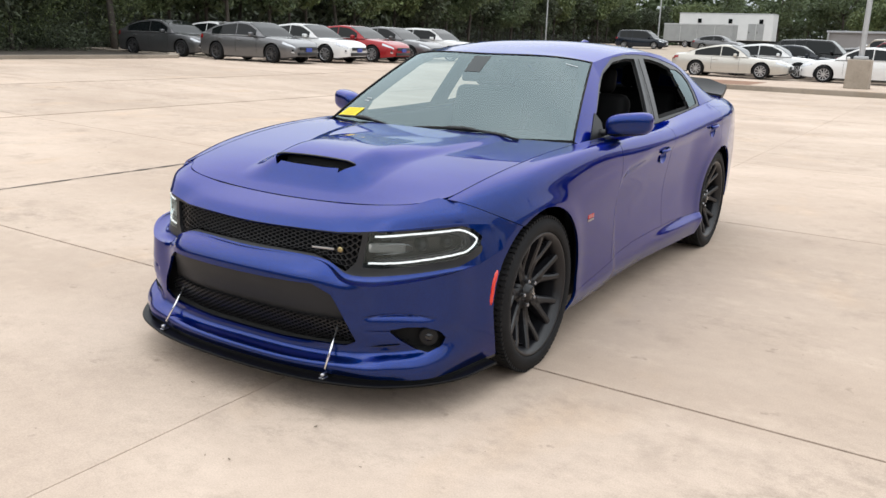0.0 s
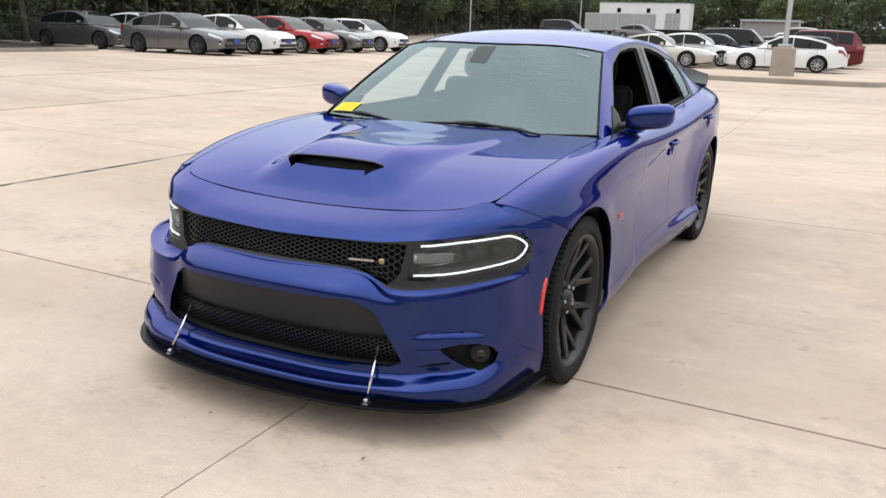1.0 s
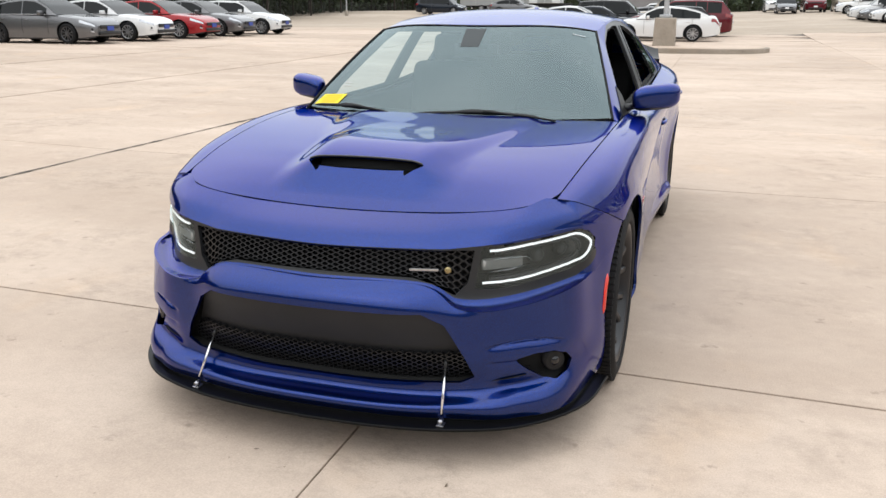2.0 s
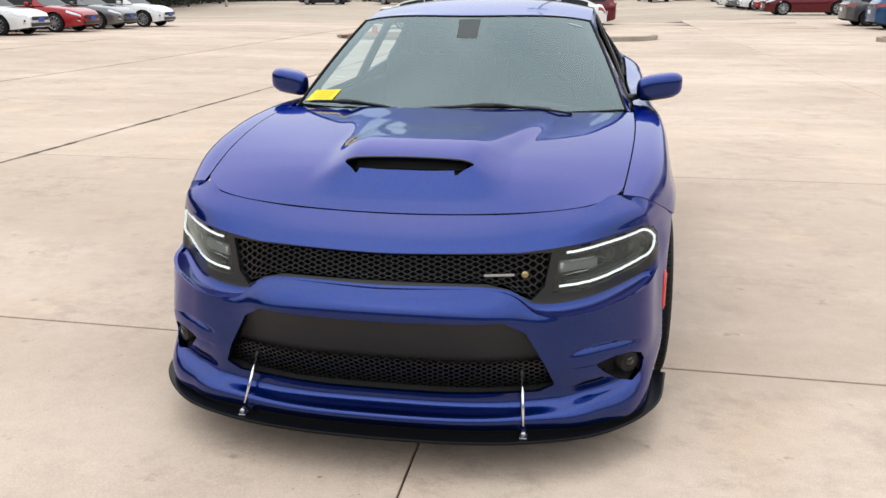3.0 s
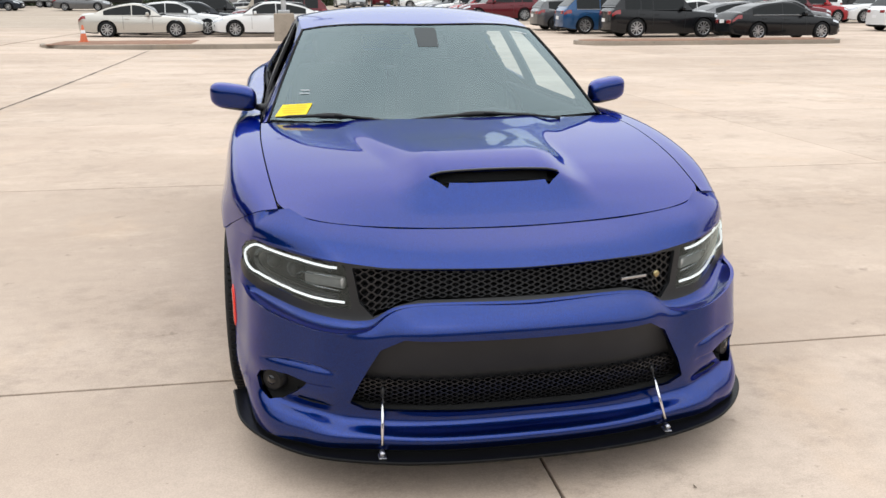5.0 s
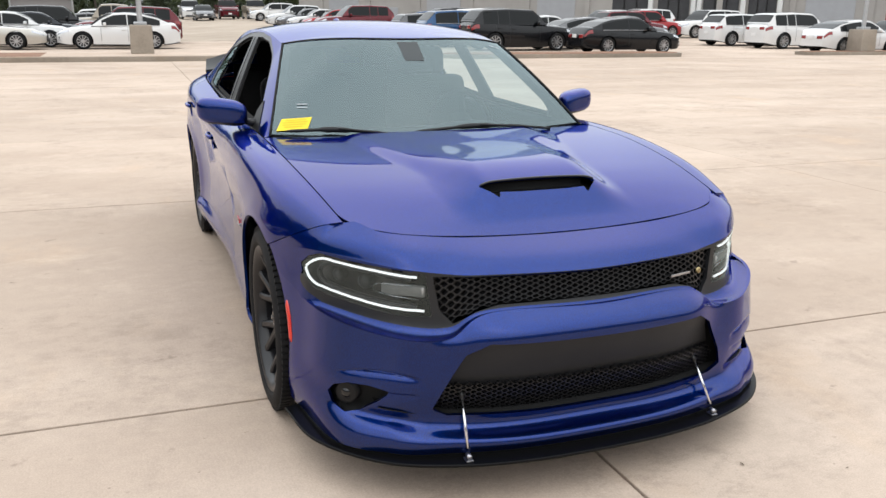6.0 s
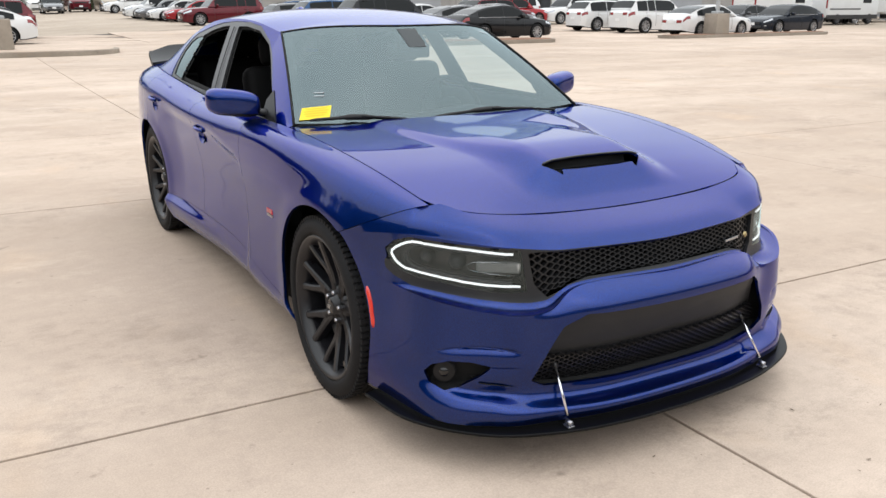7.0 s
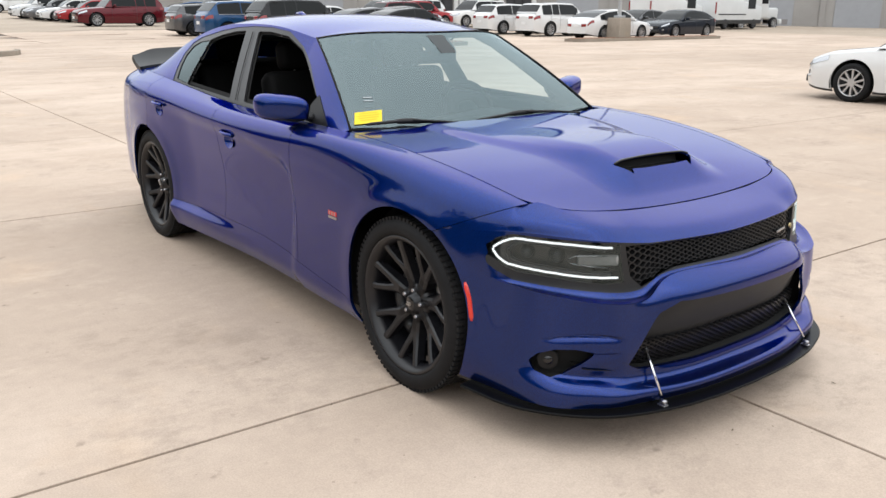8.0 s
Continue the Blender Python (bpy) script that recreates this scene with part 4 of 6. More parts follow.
# mirrors: body-coloured cap on a black foot
for sx in (-1, 1):
    def cap(u, v):
        d = 2 * v - 1
        th, ph = u * math.pi * 2, np.sign(d) * (1 - (1 - np.abs(d)) ** 2) * math.pi / 2
        cx = np.sign(np.cos(th)) * np.abs(np.cos(th)) ** 0.55
        cz = np.sign(np.sin(th)) * np.abs(np.sin(th)) ** 0.62
        r = np.clip(np.cos(ph), 0, 1) ** 0.45
        x = 0.945 + 0.110 * cx * r * (1 - 0.10 * np.sin(ph)) + 0.0
        z = 1.044 + 0.062 * cz * r + 0.012 * (cx * r)
        y = 1.075 + 0.075 * np.sin(ph) + 0.05 * (x - 0.945) / 0.12
        return np.stack([x, y, z], -1)
    g = sheet(cap, (0, 1), (0, 1), 44, 22, lambda p: 0.995 - p[..., 2], centre=(0.945, 1.075, 1.042), flange=0)
    mr = part("side_mirror", g if sx > 0 else flip(g), M_PAINT, sedan, "blue side mirror on a black foot")
    g = sheet(lambda u, v: cap(u, v) + np.array([0, 0, -0.001]), (0, 1), (0, 1), 44, 22, lambda p: p[..., 2] - 0.996, centre=(0.945, 1.075, 1.042), flange=0)
    part("mirror_base", g if sx > 0 else flip(g), M_SATIN, mr)
    part("mirror_foot", tube([(sx * 0.775, 1.03, 0.985), (sx * 0.83, 1.05, 0.995), (sx * 0.875, 1.075, 1.0)], [0.026, 0.016, 0.014], 10), M_SATIN, mr)

# ---- tail ----
part("boot_lid", sheet(lambda u, v: np.stack([u * (side_x[6](3.575 + 0.575 * v)), 3.575 + 0.575 * v, side_z[6](3.575 + 0.575 * v) + 0.035 * (1 - np.abs(u) ** 2.5)], -1), (-1, 1), (0, 1), 50, 24, centre=(0, 3.8, 0.6)), M_PAINT, sedan)


def tail_p(u, v):
    q = side(np.full_like(v, 4.15), v)
    return np.stack([u * q[..., 0], 4.15 + 0.09 * (1 - np.abs(u) ** 4), q[..., 2]], -1)


part("rear_bumper", sheet(tail_p, (-1, 1), (0, 6), 40, 30, centre=(0, 3.5, 0.6)), M_PAINT, sedan)
part("tail_light", sheet(lambda u, v: tail_p(u, v) + np.array([0, 0.004, 0]), (-0.95, 0.95), (4.0, 5.3), 40, 6, centre=(0, 3.5, 0.6)), M_RED, sedan)


def spoiler(u, v):
    e = smooth(0.74, 1.0, np.abs(u))
    x = u * (0.775 - 0.035 * v)
    y = 3.74 + 0.27 * v - 0.10 * np.abs(u) ** 3 - 0.02 * e
    z = side_z[6](y) + 0.028 * (1 - u**2) + 0.006 + (0.012 + 0.112 * v**1.7) * (1 - 0.28 * e)
    return np.stack([x, y, z], -1)


sp = sheet(spoiler, (-1, 1), (0, 1), 60, 20, centre=(0, 3.9, 0.5), flange=0.035)
part("rear_spoiler", sp, M_TRIMDARK, sedan, "black rear spoiler")

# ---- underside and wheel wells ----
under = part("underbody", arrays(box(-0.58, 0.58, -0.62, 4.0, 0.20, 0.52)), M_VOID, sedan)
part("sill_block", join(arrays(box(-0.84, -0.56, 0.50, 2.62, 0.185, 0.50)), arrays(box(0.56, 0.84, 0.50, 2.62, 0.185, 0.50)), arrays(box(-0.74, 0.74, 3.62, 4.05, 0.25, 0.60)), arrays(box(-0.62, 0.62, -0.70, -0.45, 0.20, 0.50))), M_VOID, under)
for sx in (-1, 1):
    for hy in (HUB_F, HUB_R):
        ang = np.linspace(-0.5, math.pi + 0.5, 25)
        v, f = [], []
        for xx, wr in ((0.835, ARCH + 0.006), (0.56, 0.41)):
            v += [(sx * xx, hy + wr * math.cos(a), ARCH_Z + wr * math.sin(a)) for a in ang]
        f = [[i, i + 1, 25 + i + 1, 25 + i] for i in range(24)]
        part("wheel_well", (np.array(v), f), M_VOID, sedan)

# ---- wheels ----
TR, RR = 0.354, 0.279


def wheel_spokes():
    """Seven arms that each split into two towards the rim."""
    geos = []
    for k in range(7):
        for s in (-1, 1):
            sec = []
            for r, off, w, x, d in ((0.045, 0.0, 0.032, 0.006, 0.045), (0.085, 0.0, 0.024, 0.005, 0.045), (0.122, 0.003, 0.024, 0.009, 0.042), (0.150, 0.014, 0.0190, 0.016, 0.038), (0.185, 0.030, 0.0155, 0.028, 0.034), (0.225, 0.045, 0.0150, 0.041, 0.032), (0.268, 0.059, 0.0180, 0.052, 0.032)):
                a0 = 2 * math.pi * k / 7
                c, t = np.array([0, math.cos(a0), math.sin(a0)]), np.array([0, -math.sin(a0), math.cos(a0)])
                m = c * r + t * s * off
                xs = np.array([x - 0.05, 0, 0])
                sec.append([m - t * w * 1.15 + xs - [d, 0, 0], m - t * w + xs, m - t * w * 0.55 + xs + [0.006, 0, 0], m + t * w * 0.55 + xs + [0.006, 0, 0], m + t * w + xs, m + t * w * 1.15 + xs - [d, 0, 0]])
            v = np.array(sec).reshape(-1, 3)
            f = []
            for i in range(len(sec) - 1):
                f += [[i * 6 + j, i * 6 + j + 1, i * 6 + j + 7, i * 6 + j + 6] for j in range(5)]
            geos.append((v, f))
    return geos


def build_wheel():
    """A black split-spoke wheel; its outer face looks along +x."""
    w = thing("wheel", "", "")
    prof = [(-0.20, 0.262), (-0.215, 0.300), (-0.212, 0.328), (-0.195, 0.345), (-0.165, TR - 0.002)]
    x = -0.165
    for g in range(4):
        prof += [(x + 0.003, TR), (x + 0.030, TR + 0.001), (x + 0.032, TR - 0.008), (x + 0.040, TR - 0.008)]
        x += 0.0415
    prof += [(0.0, TR), (0.004, TR - 0.001), (0.020, TR - 0.010), (0.029, 0.330), (0.033, 0.316), (0.031, 0.300), (0.025, 0.286), (0.018, RR + 0.006), (0.004, RR - 0.002)]
    ty = part("tyre", lathe(prof, 96), M_RUBBER, w, "black road tyre")
    blocks = []
    for k in range(90):
        a = 2 * math.pi * k / 90
        b = arrays(box(-0.017, 0.019, -0.0075, 0.0075, -0.010, 0.0045))
        for xx in (0.000, -0.166):
            blocks.append(moved(b, Matrix.Rotation(a, 4, "X") @ Matrix.Translation((xx, 0, TR))))
    part("tread", join(*blocks), M_RUBBER, ty, flat=True)["kind"] = "stuff"
    rim = part("rim", lathe([(-0.20, RR - 0.004), (-0.18, RR - 0.024), (-0.02, RR - 0.03), (0.004, RR - 0.022), (0.016, RR - 0.012), (0.023, RR - 0.004), (0.024, RR + 0.003), (0.016, RR + 0.007)], 96), M_RIM, w, "black alloy rim")
    part("barrel", lathe([(-0.19, 0.245), (-0.02, 0.236)], 64), M_RIM, rim)
    for g in wheel_spokes():
        part("spoke", g, M_RIM, w, flat=True)
    hub = part("hub", lathe([(-0.012, 0.0), (-0.012, 0.026), (-0.016, 0.034), (-0.040, 0.038), (-0.040, 0.062), (-0.046, 0.078), (-0.09, 0.080)], 40), M_RIM, w)
    part("centre_cap", moved(lathe([(-0.008, 0.0), (-0.009, 0.02), (-0.012, 0.027)], 24), Matrix.Identity(4)), M_GLOSSBLACK, hub)
    for s in (-1, 1):
        part("cap_mark", moved(arrays(box(-0.002, 0.002, -0.003, 0.003, -0.014, 0.014)), Matrix.Translation((-0.007, s * 0.005, 0)) @ Matrix.Rotation(0.5, 4, "X")), M_BADGE, hub, flat=True)
    for k in range(5):
        a = 2 * math.pi * (k + 0.25) / 5
        part("lug_nut", moved(lathe([(-0.016, 0.0), (-0.017, 0.007), (-0.022, 0.0095), (-0.05, 0.0095)], 6), pose(0, 0.057 * math.cos(a), 0.057 * math.sin(a))), M_LUG, hub, flat=True)
    part("brake_disc", lathe([(-0.095, 0.07), (-0.095, 0.178), (-0.12, 0.178), (-0.12, 0.07)], 48), M_STEEL, w)
    cal = []
    for q in np.linspace(-0.55, 0.55, 9):
        cal.append((-0.085, 0.165 * math.cos(q + 2.6), 0.165 * math.sin(q + 2.6)))
    part("brake_caliper", tube(cal, 0.030, 8), M_SATIN, w)
    return w


first = build_wheel()
wheels = [(0.912, HUB_F, 0, 0.3), (-0.912, HUB_F, 180, 1.1), (0.912, HUB_R, 0, 0.9), (-0.912, HUB_R, 180, 0.2)]
for k, (wx, wy, rz, spin) in enumerate(wheels):
    m = Matrix.Translation((wx, wy, HUB_Z - 0.002)) @ Matrix.Rotation(radians(rz), 4, "Z") @ Matrix.Rotation(spin, 4, "X")
    w = first if k == 0 else copy_thing(first, m)
    w.matrix_basis = m
    w.parent = sedan

# ---- cabin ----
def seat(name, x, y, w=0.52):
    s = thing(name, "", "")
    s.parent = sedan
    part("cushion", box(x - w / 2, x + w / 2, y - 0.45, y + 0.12, 0.36, 0.54, 0.06, 3), M_LEATHER, s)
    bm = box(-w / 2, w / 2, -0.07, 0.07, 0, 0.66, 0.06, 3)
    bmesh.ops.transform(bm, matrix=pose(x, y + 0.06, 0.50, -14), verts=bm.verts)
    part("backrest", bm, M_LEATHER, s)
    bm = box(-0.14, 0.14, -0.05, 0.05, 0, 0.17, 0.045, 3)
    bmesh.ops.transform(bm, matrix=pose(x, y + 0.235, 1.14, -10), verts=bm.verts)
    part("headrest", bm, M_LEATHER, s)
    for k in (-1, 1):
        part("headrest_post", tube([(x + 0.05 * k, y + 0.21, 1.10), (x + 0.05 * k, y + 0.225, 1.18)], 0.006, 6), M_STEEL, s)
    return s


seat("front_seat", -0.37, 1.72)
seat("front_seat", 0.37, 1.72)
seat("rear_seat", -0.36, 2.62, 0.60)
seat("rear_seat", 0.36, 2.62, 0.60)
part("dashboard", sheet(lambda u, v: np.stack([u * 0.70, 0.80 + 0.42 * v, 0.945 - 0.02 * v - 0.30 * smooth(0.75, 1, v) - 0.03 * np.abs(u) ** 3 + 0.03 * np.exp(-((u * 0.70 - 0.37) / 0.2) ** 2) * smooth(0.3, 0.7, v)], -1), (-1, 1), (0, 1), 40, 20, centre=(0, 1, 0.3), flange=0.02), M_CABIN, sedan)
steer = part("steering_wheel", moved(tube([(0.18 * math.cos(a), 0, 0.18 * math.sin(a)) for a in np.linspace(0, 2 * math.pi, 32, endpoint=False)], 0.015, 8, True), pose(0.37, 1.30, 0.92, -25)), M_LEATHER, sedan)
part("wheel_hub", moved(lathe([(-0.02, 0), (-0.02, 0.06), (0.02, 0.07)], 20, "y"), pose(0.37, 1.30, 0.92, -25)), M_LEATHER, steer)
part("cabin_floor", arrays(box(-0.74, 0.74, 0.75, 3.2, 0.30, 0.34)), M_CABIN, sedan)
part("parcel_shelf", arrays(box(-0.68, 0.68, 2.85, 3.40, 0.98, 1.02)), M_CABIN, sedan)
part("rear_bulkhead", arrays(box(-0.60, 0.60, 3.33, 3.37, 0.50, 1.138)), M_VOID, sedan)
part("firewall", arrays(box(-0.74, 0.74, 0.74, 0.78, 0.30, 0.93)), M_VOID, sedan)
for sx in (-1, 1):
    part("door_lining", arrays(box(sx * 0.79 - 0.03, sx * 0.79 + 0.03, 0.9, 2.9, 0.34, 0.965, 0.02)), M_CABIN, sedan)
mp = shield_p(np.array(0.0), np.array(0.80))
mir = part("inner_mirror", box(-0.12, 0.12, float(mp[1]) + 0.05, float(mp[1]) + 0.085, float(mp[2]) - 0.085, float(mp[2]) - 0.015, 0.012), M_CABIN, sedan)
part("sensor_housing", sheet(lambda u, v: shield_p(u * (0.075 + 0.012 * v) / 0.65, 0.79 + 0.19 * v) + np.array([0, 0.004, -0.005]), (-1, 1), (0, 1), 8, 8, centre=(0, 2, 0.5), flange=0.04), M_VOID, mir)

# ---- ground ----
def concrete(name, base, dark, speck=1.0, by_slab=0.05):
    """Broom-finished concrete, stained in the large and speckled in the small, laid out by place so that stains run on."""
    m = bpy.data.materials.new(name)
    m.use_nodes = True
    n, l = m.node_tree.nodes, m.node_tree.links
    b = n["Principled BSDF"]
    b.inputs["Roughness"].default_value = 0.8
    b.inputs["Specular IOR Level"].default_value = 0.12
    geo = n.new("ShaderNodeNewGeometry")

    def noise_at(scale, detail, stretch=(1, 1, 1), rough=0.6):
        mp, q = n.new("ShaderNodeMapping"), n.new("ShaderNodeTexNoise")
        mp.inputs["Scale"].default_value = stretch
        q.inputs["Scale"].default_value, q.inputs["Detail"].default_value, q.inputs["Roughness"].default_value = scale, detail, rough
        l.new(geo.outputs["Position"], mp.inputs["Vector"])
        l.new(mp.outputs[0], q.inputs["Vector"])
        return q.outputs["Fac"]

    def ranged(src, a, b_, lo, hi):
        r = n.new("ShaderNodeMapRange")
        r.inputs["From Min"].default_value, r.inputs["From Max"].default_value = a, b_
        r.inputs["To Min"].default_value, r.inputs["To Max"].default_value = lo, hi
        l.new(src, r.inputs["Value"])
        return r.outputs[0]

    def mix(fac, c1, c2, kind="MIX"):
        q = n.new("ShaderNodeMixRGB")
        q.blend_type = kind
        for i, c in ((0, fac), (1, c1), (2, c2)):
            if isinstance(c, (tuple, float, int)):
                q.inputs[i].default_value = (*c, 1) if isinstance(c, tuple) else c
            else:
                l.new(c, q.inputs[i])
        return q.outputs[0]
    cloud = ranged(noise_at(0.55, 7, (0.6, 1.2, 1)), 0.36, 0.66, 0, 1)
    col = mix(cloud, dark, base)
    drift = ranged(noise_at(0.085, 5, (0.55, 1.3, 1), 0.55), 0.40, 0.60, 0.60, 0)
    col = mix(drift, col, (dark[0] * 0.84, dark[1] * 0.83, dark[2] * 0.81))
    blot = ranged(noise_at(1.7, 6, (1, 1, 1), 0.7), 0.56, 0.70, 0, 0.58)
    col = mix(blot, col, tuple(0.72 * c for c in dark))
    rust = ranged(noise_at(0.9, 5, (1.3, 0.7, 1)), 0.58, 0.72, 0, 0.35)
    col = mix(rust, col, (base[0] * 0.95, base[1] * 0.84, base[2] * 0.70))
    pale = ranged(noise_at(1.1, 6, (0.8, 1.3, 1), 0.75), 0.54, 0.70, 0, 0.34)
    col = mix(pale, col, tuple(min(0.9, 1.13 * c) for c in base))
    spots = ranged(noise_at(6.5, 3), 0.68, 0.74, 0, 0.55)
    col = mix(spots, col, tuple(0.5 * c for c in dark))
    mott = ranged(noise_at(11, 8, (1, 1, 1), 0.7), 0.40, 0.64, 0.0, 0.16)
    col = mix(mott, col, tuple(0.62 * c for c in dark))
    where = ranged(noise_at(0.62, 3, (1, 1, 1)), 0.50, 0.64, 0, 1)
    scuff = ranged(noise_at(4.5, 12, (1, 1.4, 1), 0.82), 0.47, 0.63, 0, 0.62)
    both = n.new("ShaderNodeMath")
    both.operation = "MULTIPLY"
    l.new(where, both.inputs[0])
    l.new(scuff, both.inputs[1])
    col = mix(both.outputs[0], col, tuple(0.60 * c for c in dark))
    grit = ranged(noise_at(26, 2), 0.73, 0.77, 0, 0.55)
    col = mix(grit, col, tuple(0.40 * c for c in dark))
    grain = ranged(noise_at(160, 3), 0.3, 0.7, 1 - 0.10 * speck, 1 + 0.10 * speck)
    sc = n.new("ShaderNodeVectorMath")
    sc.operation = "SCALE"
    l.new(col, sc.inputs[0])
    l.new(grain, sc.inputs["Scale"])
    info = n.new("ShaderNodeObjectInfo")
    tone = ranged(info.outputs["Random"], 0, 1, 1 - by_slab, 1 + by_slab)
    sc2 = n.new("ShaderNodeVectorMath")
    sc2.operation = "SCALE"
    l.new(sc.outputs[0], sc2.inputs[0])
    l.new(tone, sc2.inputs["Scale"])
    l.new(sc2.outputs[0], b.inputs["Base Color"])
    bp = n.new("ShaderNodeBump")
    bp.inputs["Strength"].default_value, bp.inputs["Distance"].default_value = 0.35, 0.003
    l.new(noise_at(90, 5, (1, 0.25, 1)), bp.inputs["Height"])
    l.new(bp.outputs["Normal"], b.inputs["Normal"])
    l.new(ranged(noise_at(2.5, 4), 0.3, 0.7, 0.72, 0.95), b.inputs["Roughness"])
    return m


M_CONCRETE = concrete("concrete_slab_mat", (0.592, 0.481, 0.394), (0.461, 0.363, 0.291))
M_GROUND = concrete("far_concrete", (0.456, 0.380, 0.309), (0.370, 0.304, 0.242))
M_CURB = concrete("curb_concrete", (0.390, 0.340, 0.285), (0.270, 0.232, 0.190))
M_JOINT = mat("joint_sealant", (0.075, 0.062, 0.050), 0.9, vary=0.3, scale=3)
M_SOIL = mat("red_mulch", (0.22, 0.12, 0.075), 0.95, vary=0.35, scale=2, bump=0.6, bump_scale=40)
M_VERGE = mat("leaf_litter", (0.036, 0.028, 0.020), 0.95, vary=0.4, scale=0.8, bump=0.6, bump_scale=20)


def ground_z(x, y):
    """The lot falls and rises a little."""
    near = 0.10 * smooth(12, 30, y) * smooth(-24, -10, x) + 0.30 * smooth(-3, -22, x)
    return near + 0.30 * smooth(30, 48, y) * smooth(0, 10, x) + 0.75 * smooth(48, 94, y)


gx = np.concatenate([np.linspace(-900, -60, 12), np.linspace(-50, 80, 40), np.linspace(95, 900, 12)])
gy = np.concatenate([np.linspace(-900, -40, 12), np.linspace(-30, 130, 50), np.linspace(150, 900, 12)])
GX, GY = np.meshgrid(gx, gy, indexing="ij")
GZ = ground_z(GX, GY) - 0.026 + 0.024 * smooth(43.5, 46, GY)
gi = np.arange(GX.size).reshape(GX.shape)
gq_ = np.stack([gi[:-1, :-1], gi[1:, :-1], gi[1:, 1:], gi[:-1, 1:]], -1).reshape(-1, 4).tolist()
ground = new("ground", mesh_of("ground", np.stack([GX, GY, GZ], -1).reshape(-1, 3), gq_, M_GROUND))
tagged(ground, "pale stained concrete car park that reaches the woods", "ground", kind="structure")

# joint bed under the slabs
part("joint_bed", sheet(lambda x, y: np.stack([x, y, ground_z(x, y) - 0.017], -1), (-23.5, 47.0), (-11.5, 43.5), 60, 50, centre=(10, 16, -50), flange=0), M_JOINT, ground)

# ---- parked cars ----
def style(length, width, height, hood, belt, deck, nose, cab, wheel_r, base, tail_h):
    return dict(L=length, W=width, H=height, hood=hood, belt=belt, deck=deck, nose=nose, cab=cab, R=wheel_r, base=base, tail=tail_h)


STYLES = {
    "sedan": style(4.68, 1.80, 1.45, 0.93, 0.94, 1.06, 0.72, (-1.05, -0.20, 0.95, 1.98), 0.325, 2.70, 0.85),
    "coupe": style(4.82, 1.80, 1.36, 0.87, 0.88, 0.97, 0.66, (-0.85, -0.05, 0.75, 1.80), 0.315, 2.67, 0.82),
    "hatch": style(4.26, 1.80, 1.46, 0.95, 0.95, 1.10, 0.72, (-0.95, -0.20, 1.70, 2.02), 0.32, 2.63, 1.0),
    "suv": style(4.95, 1.97, 1.76, 1.10, 1.12, 1.25, 0.90, (-1.02, -0.35, 1.95, 2.36), 0.375, 2.95, 1.15),
    "crossover": style(4.55, 1.85, 1.66, 1.04, 1.06, 1.18, 0.84, (-0.98, -0.30, 1.65, 2.12), 0.355, 2.70, 1.1),
    "minivan": style(4.90, 1.95, 1.74, 0.98, 1.0, 1.15, 0.78, (-1.50, -0.55, 2.05, 2.36), 0.33, 3.0, 1.1),
    "pickup": style(5.6, 2.02, 1.90, 1.22, 1.22, 1.25, 1.0, (-0.95, -0.45, 0.85, 1.05), 0.40, 3.6, 1.2),
}
CAR_MATS = {
    "white": mat("white_car_paint", (0.64, 0.64, 0.635), 0.3, coat=1.0, vary=0.02, scale=3),
    "silver": flake_paint("silver_car_paint", (0.13, 0.13, 0.135), (0.19, 0.19, 0.195), 0.7),
    "grey": flake_paint("grey_car_paint", (0.085, 0.086, 0.090), (0.13, 0.13, 0.135), 0.7),
    "champagne": flake_paint("champagne_car_paint", (0.45, 0.43, 0.39), (0.54, 0.52, 0.48), 0.5),
    "red": flake_paint("red_car_paint", (0.26, 0.014, 0.018), (0.36, 0.02, 0.026), 0.3),
    "maroon": flake_paint("maroon_car_paint", (0.085, 0.007, 0.012), (0.14, 0.012, 0.02), 0.4),
    "black": mat("black_car_paint", (0.006, 0.0065, 0.008), 0.25, coat=0.45, spec=0.2),
    "navy": mat("dark_navy_car_paint", (0.010, 0.014, 0.022), 0.25, coat=0.5, spec=0.2),
    "blue": flake_paint("blue_car_paint", (0.012, 0.050, 0.13), (0.02, 0.08, 0.19), 0.4),
    "tan": mat("tan_car_paint", (0.30, 0.25, 0.19), 0.35, coat=0.7),
}
M_CARGLASS = mat("dark_car_glass", (0.006, 0.0075, 0.008), 0.05, spec=0.25)
M_ALLOY = mat("alloy_rim", (0.50, 0.50, 0.51), 0.32, metal=0.8)
M_DARKALLOY = mat("dark_alloy_rim", (0.10, 0.10, 0.105), 0.35, metal=0.7)
M_HEADLAMP = mat("far_headlamp", (0.55, 0.57, 0.60), 0.12, metal=0.5, coat=1.0)
M_TAILLAMP = mat("tail_lamp", (0.22, 0.010, 0.012), 0.15, coat=1.0)
M_PLATEBLUE = mat("dealer_plate_blue", (0.03, 0.06, 0.30), 0.4)
M_PLATEWHITE = mat("plate_white", (0.7, 0.7, 0.7), 0.5)


def soft(xs, ys, width=0.10):
    """A polyline with rounded corners and no overshoot."""
    g = np.linspace(xs[0], xs[-1], 500)
    z = np.interp(g, xs, ys)
    k = max(1, int(width / (g[1] - g[0])))
    pad = np.concatenate([np.linspace(z[0] - (z[k] - z[0]), z[0], k, endpoint=False), z, np.linspace(z[-1], z[-1] + (z[-1] - z[-1 - k]), k + 1)[1:]])
    ker = np.hanning(2 * k + 3)[1:-1]
    s = np.convolve(pad, ker / ker.sum(), "valid")[:500]
    return lambda y: np.interp(y, g[: len(s)], s)


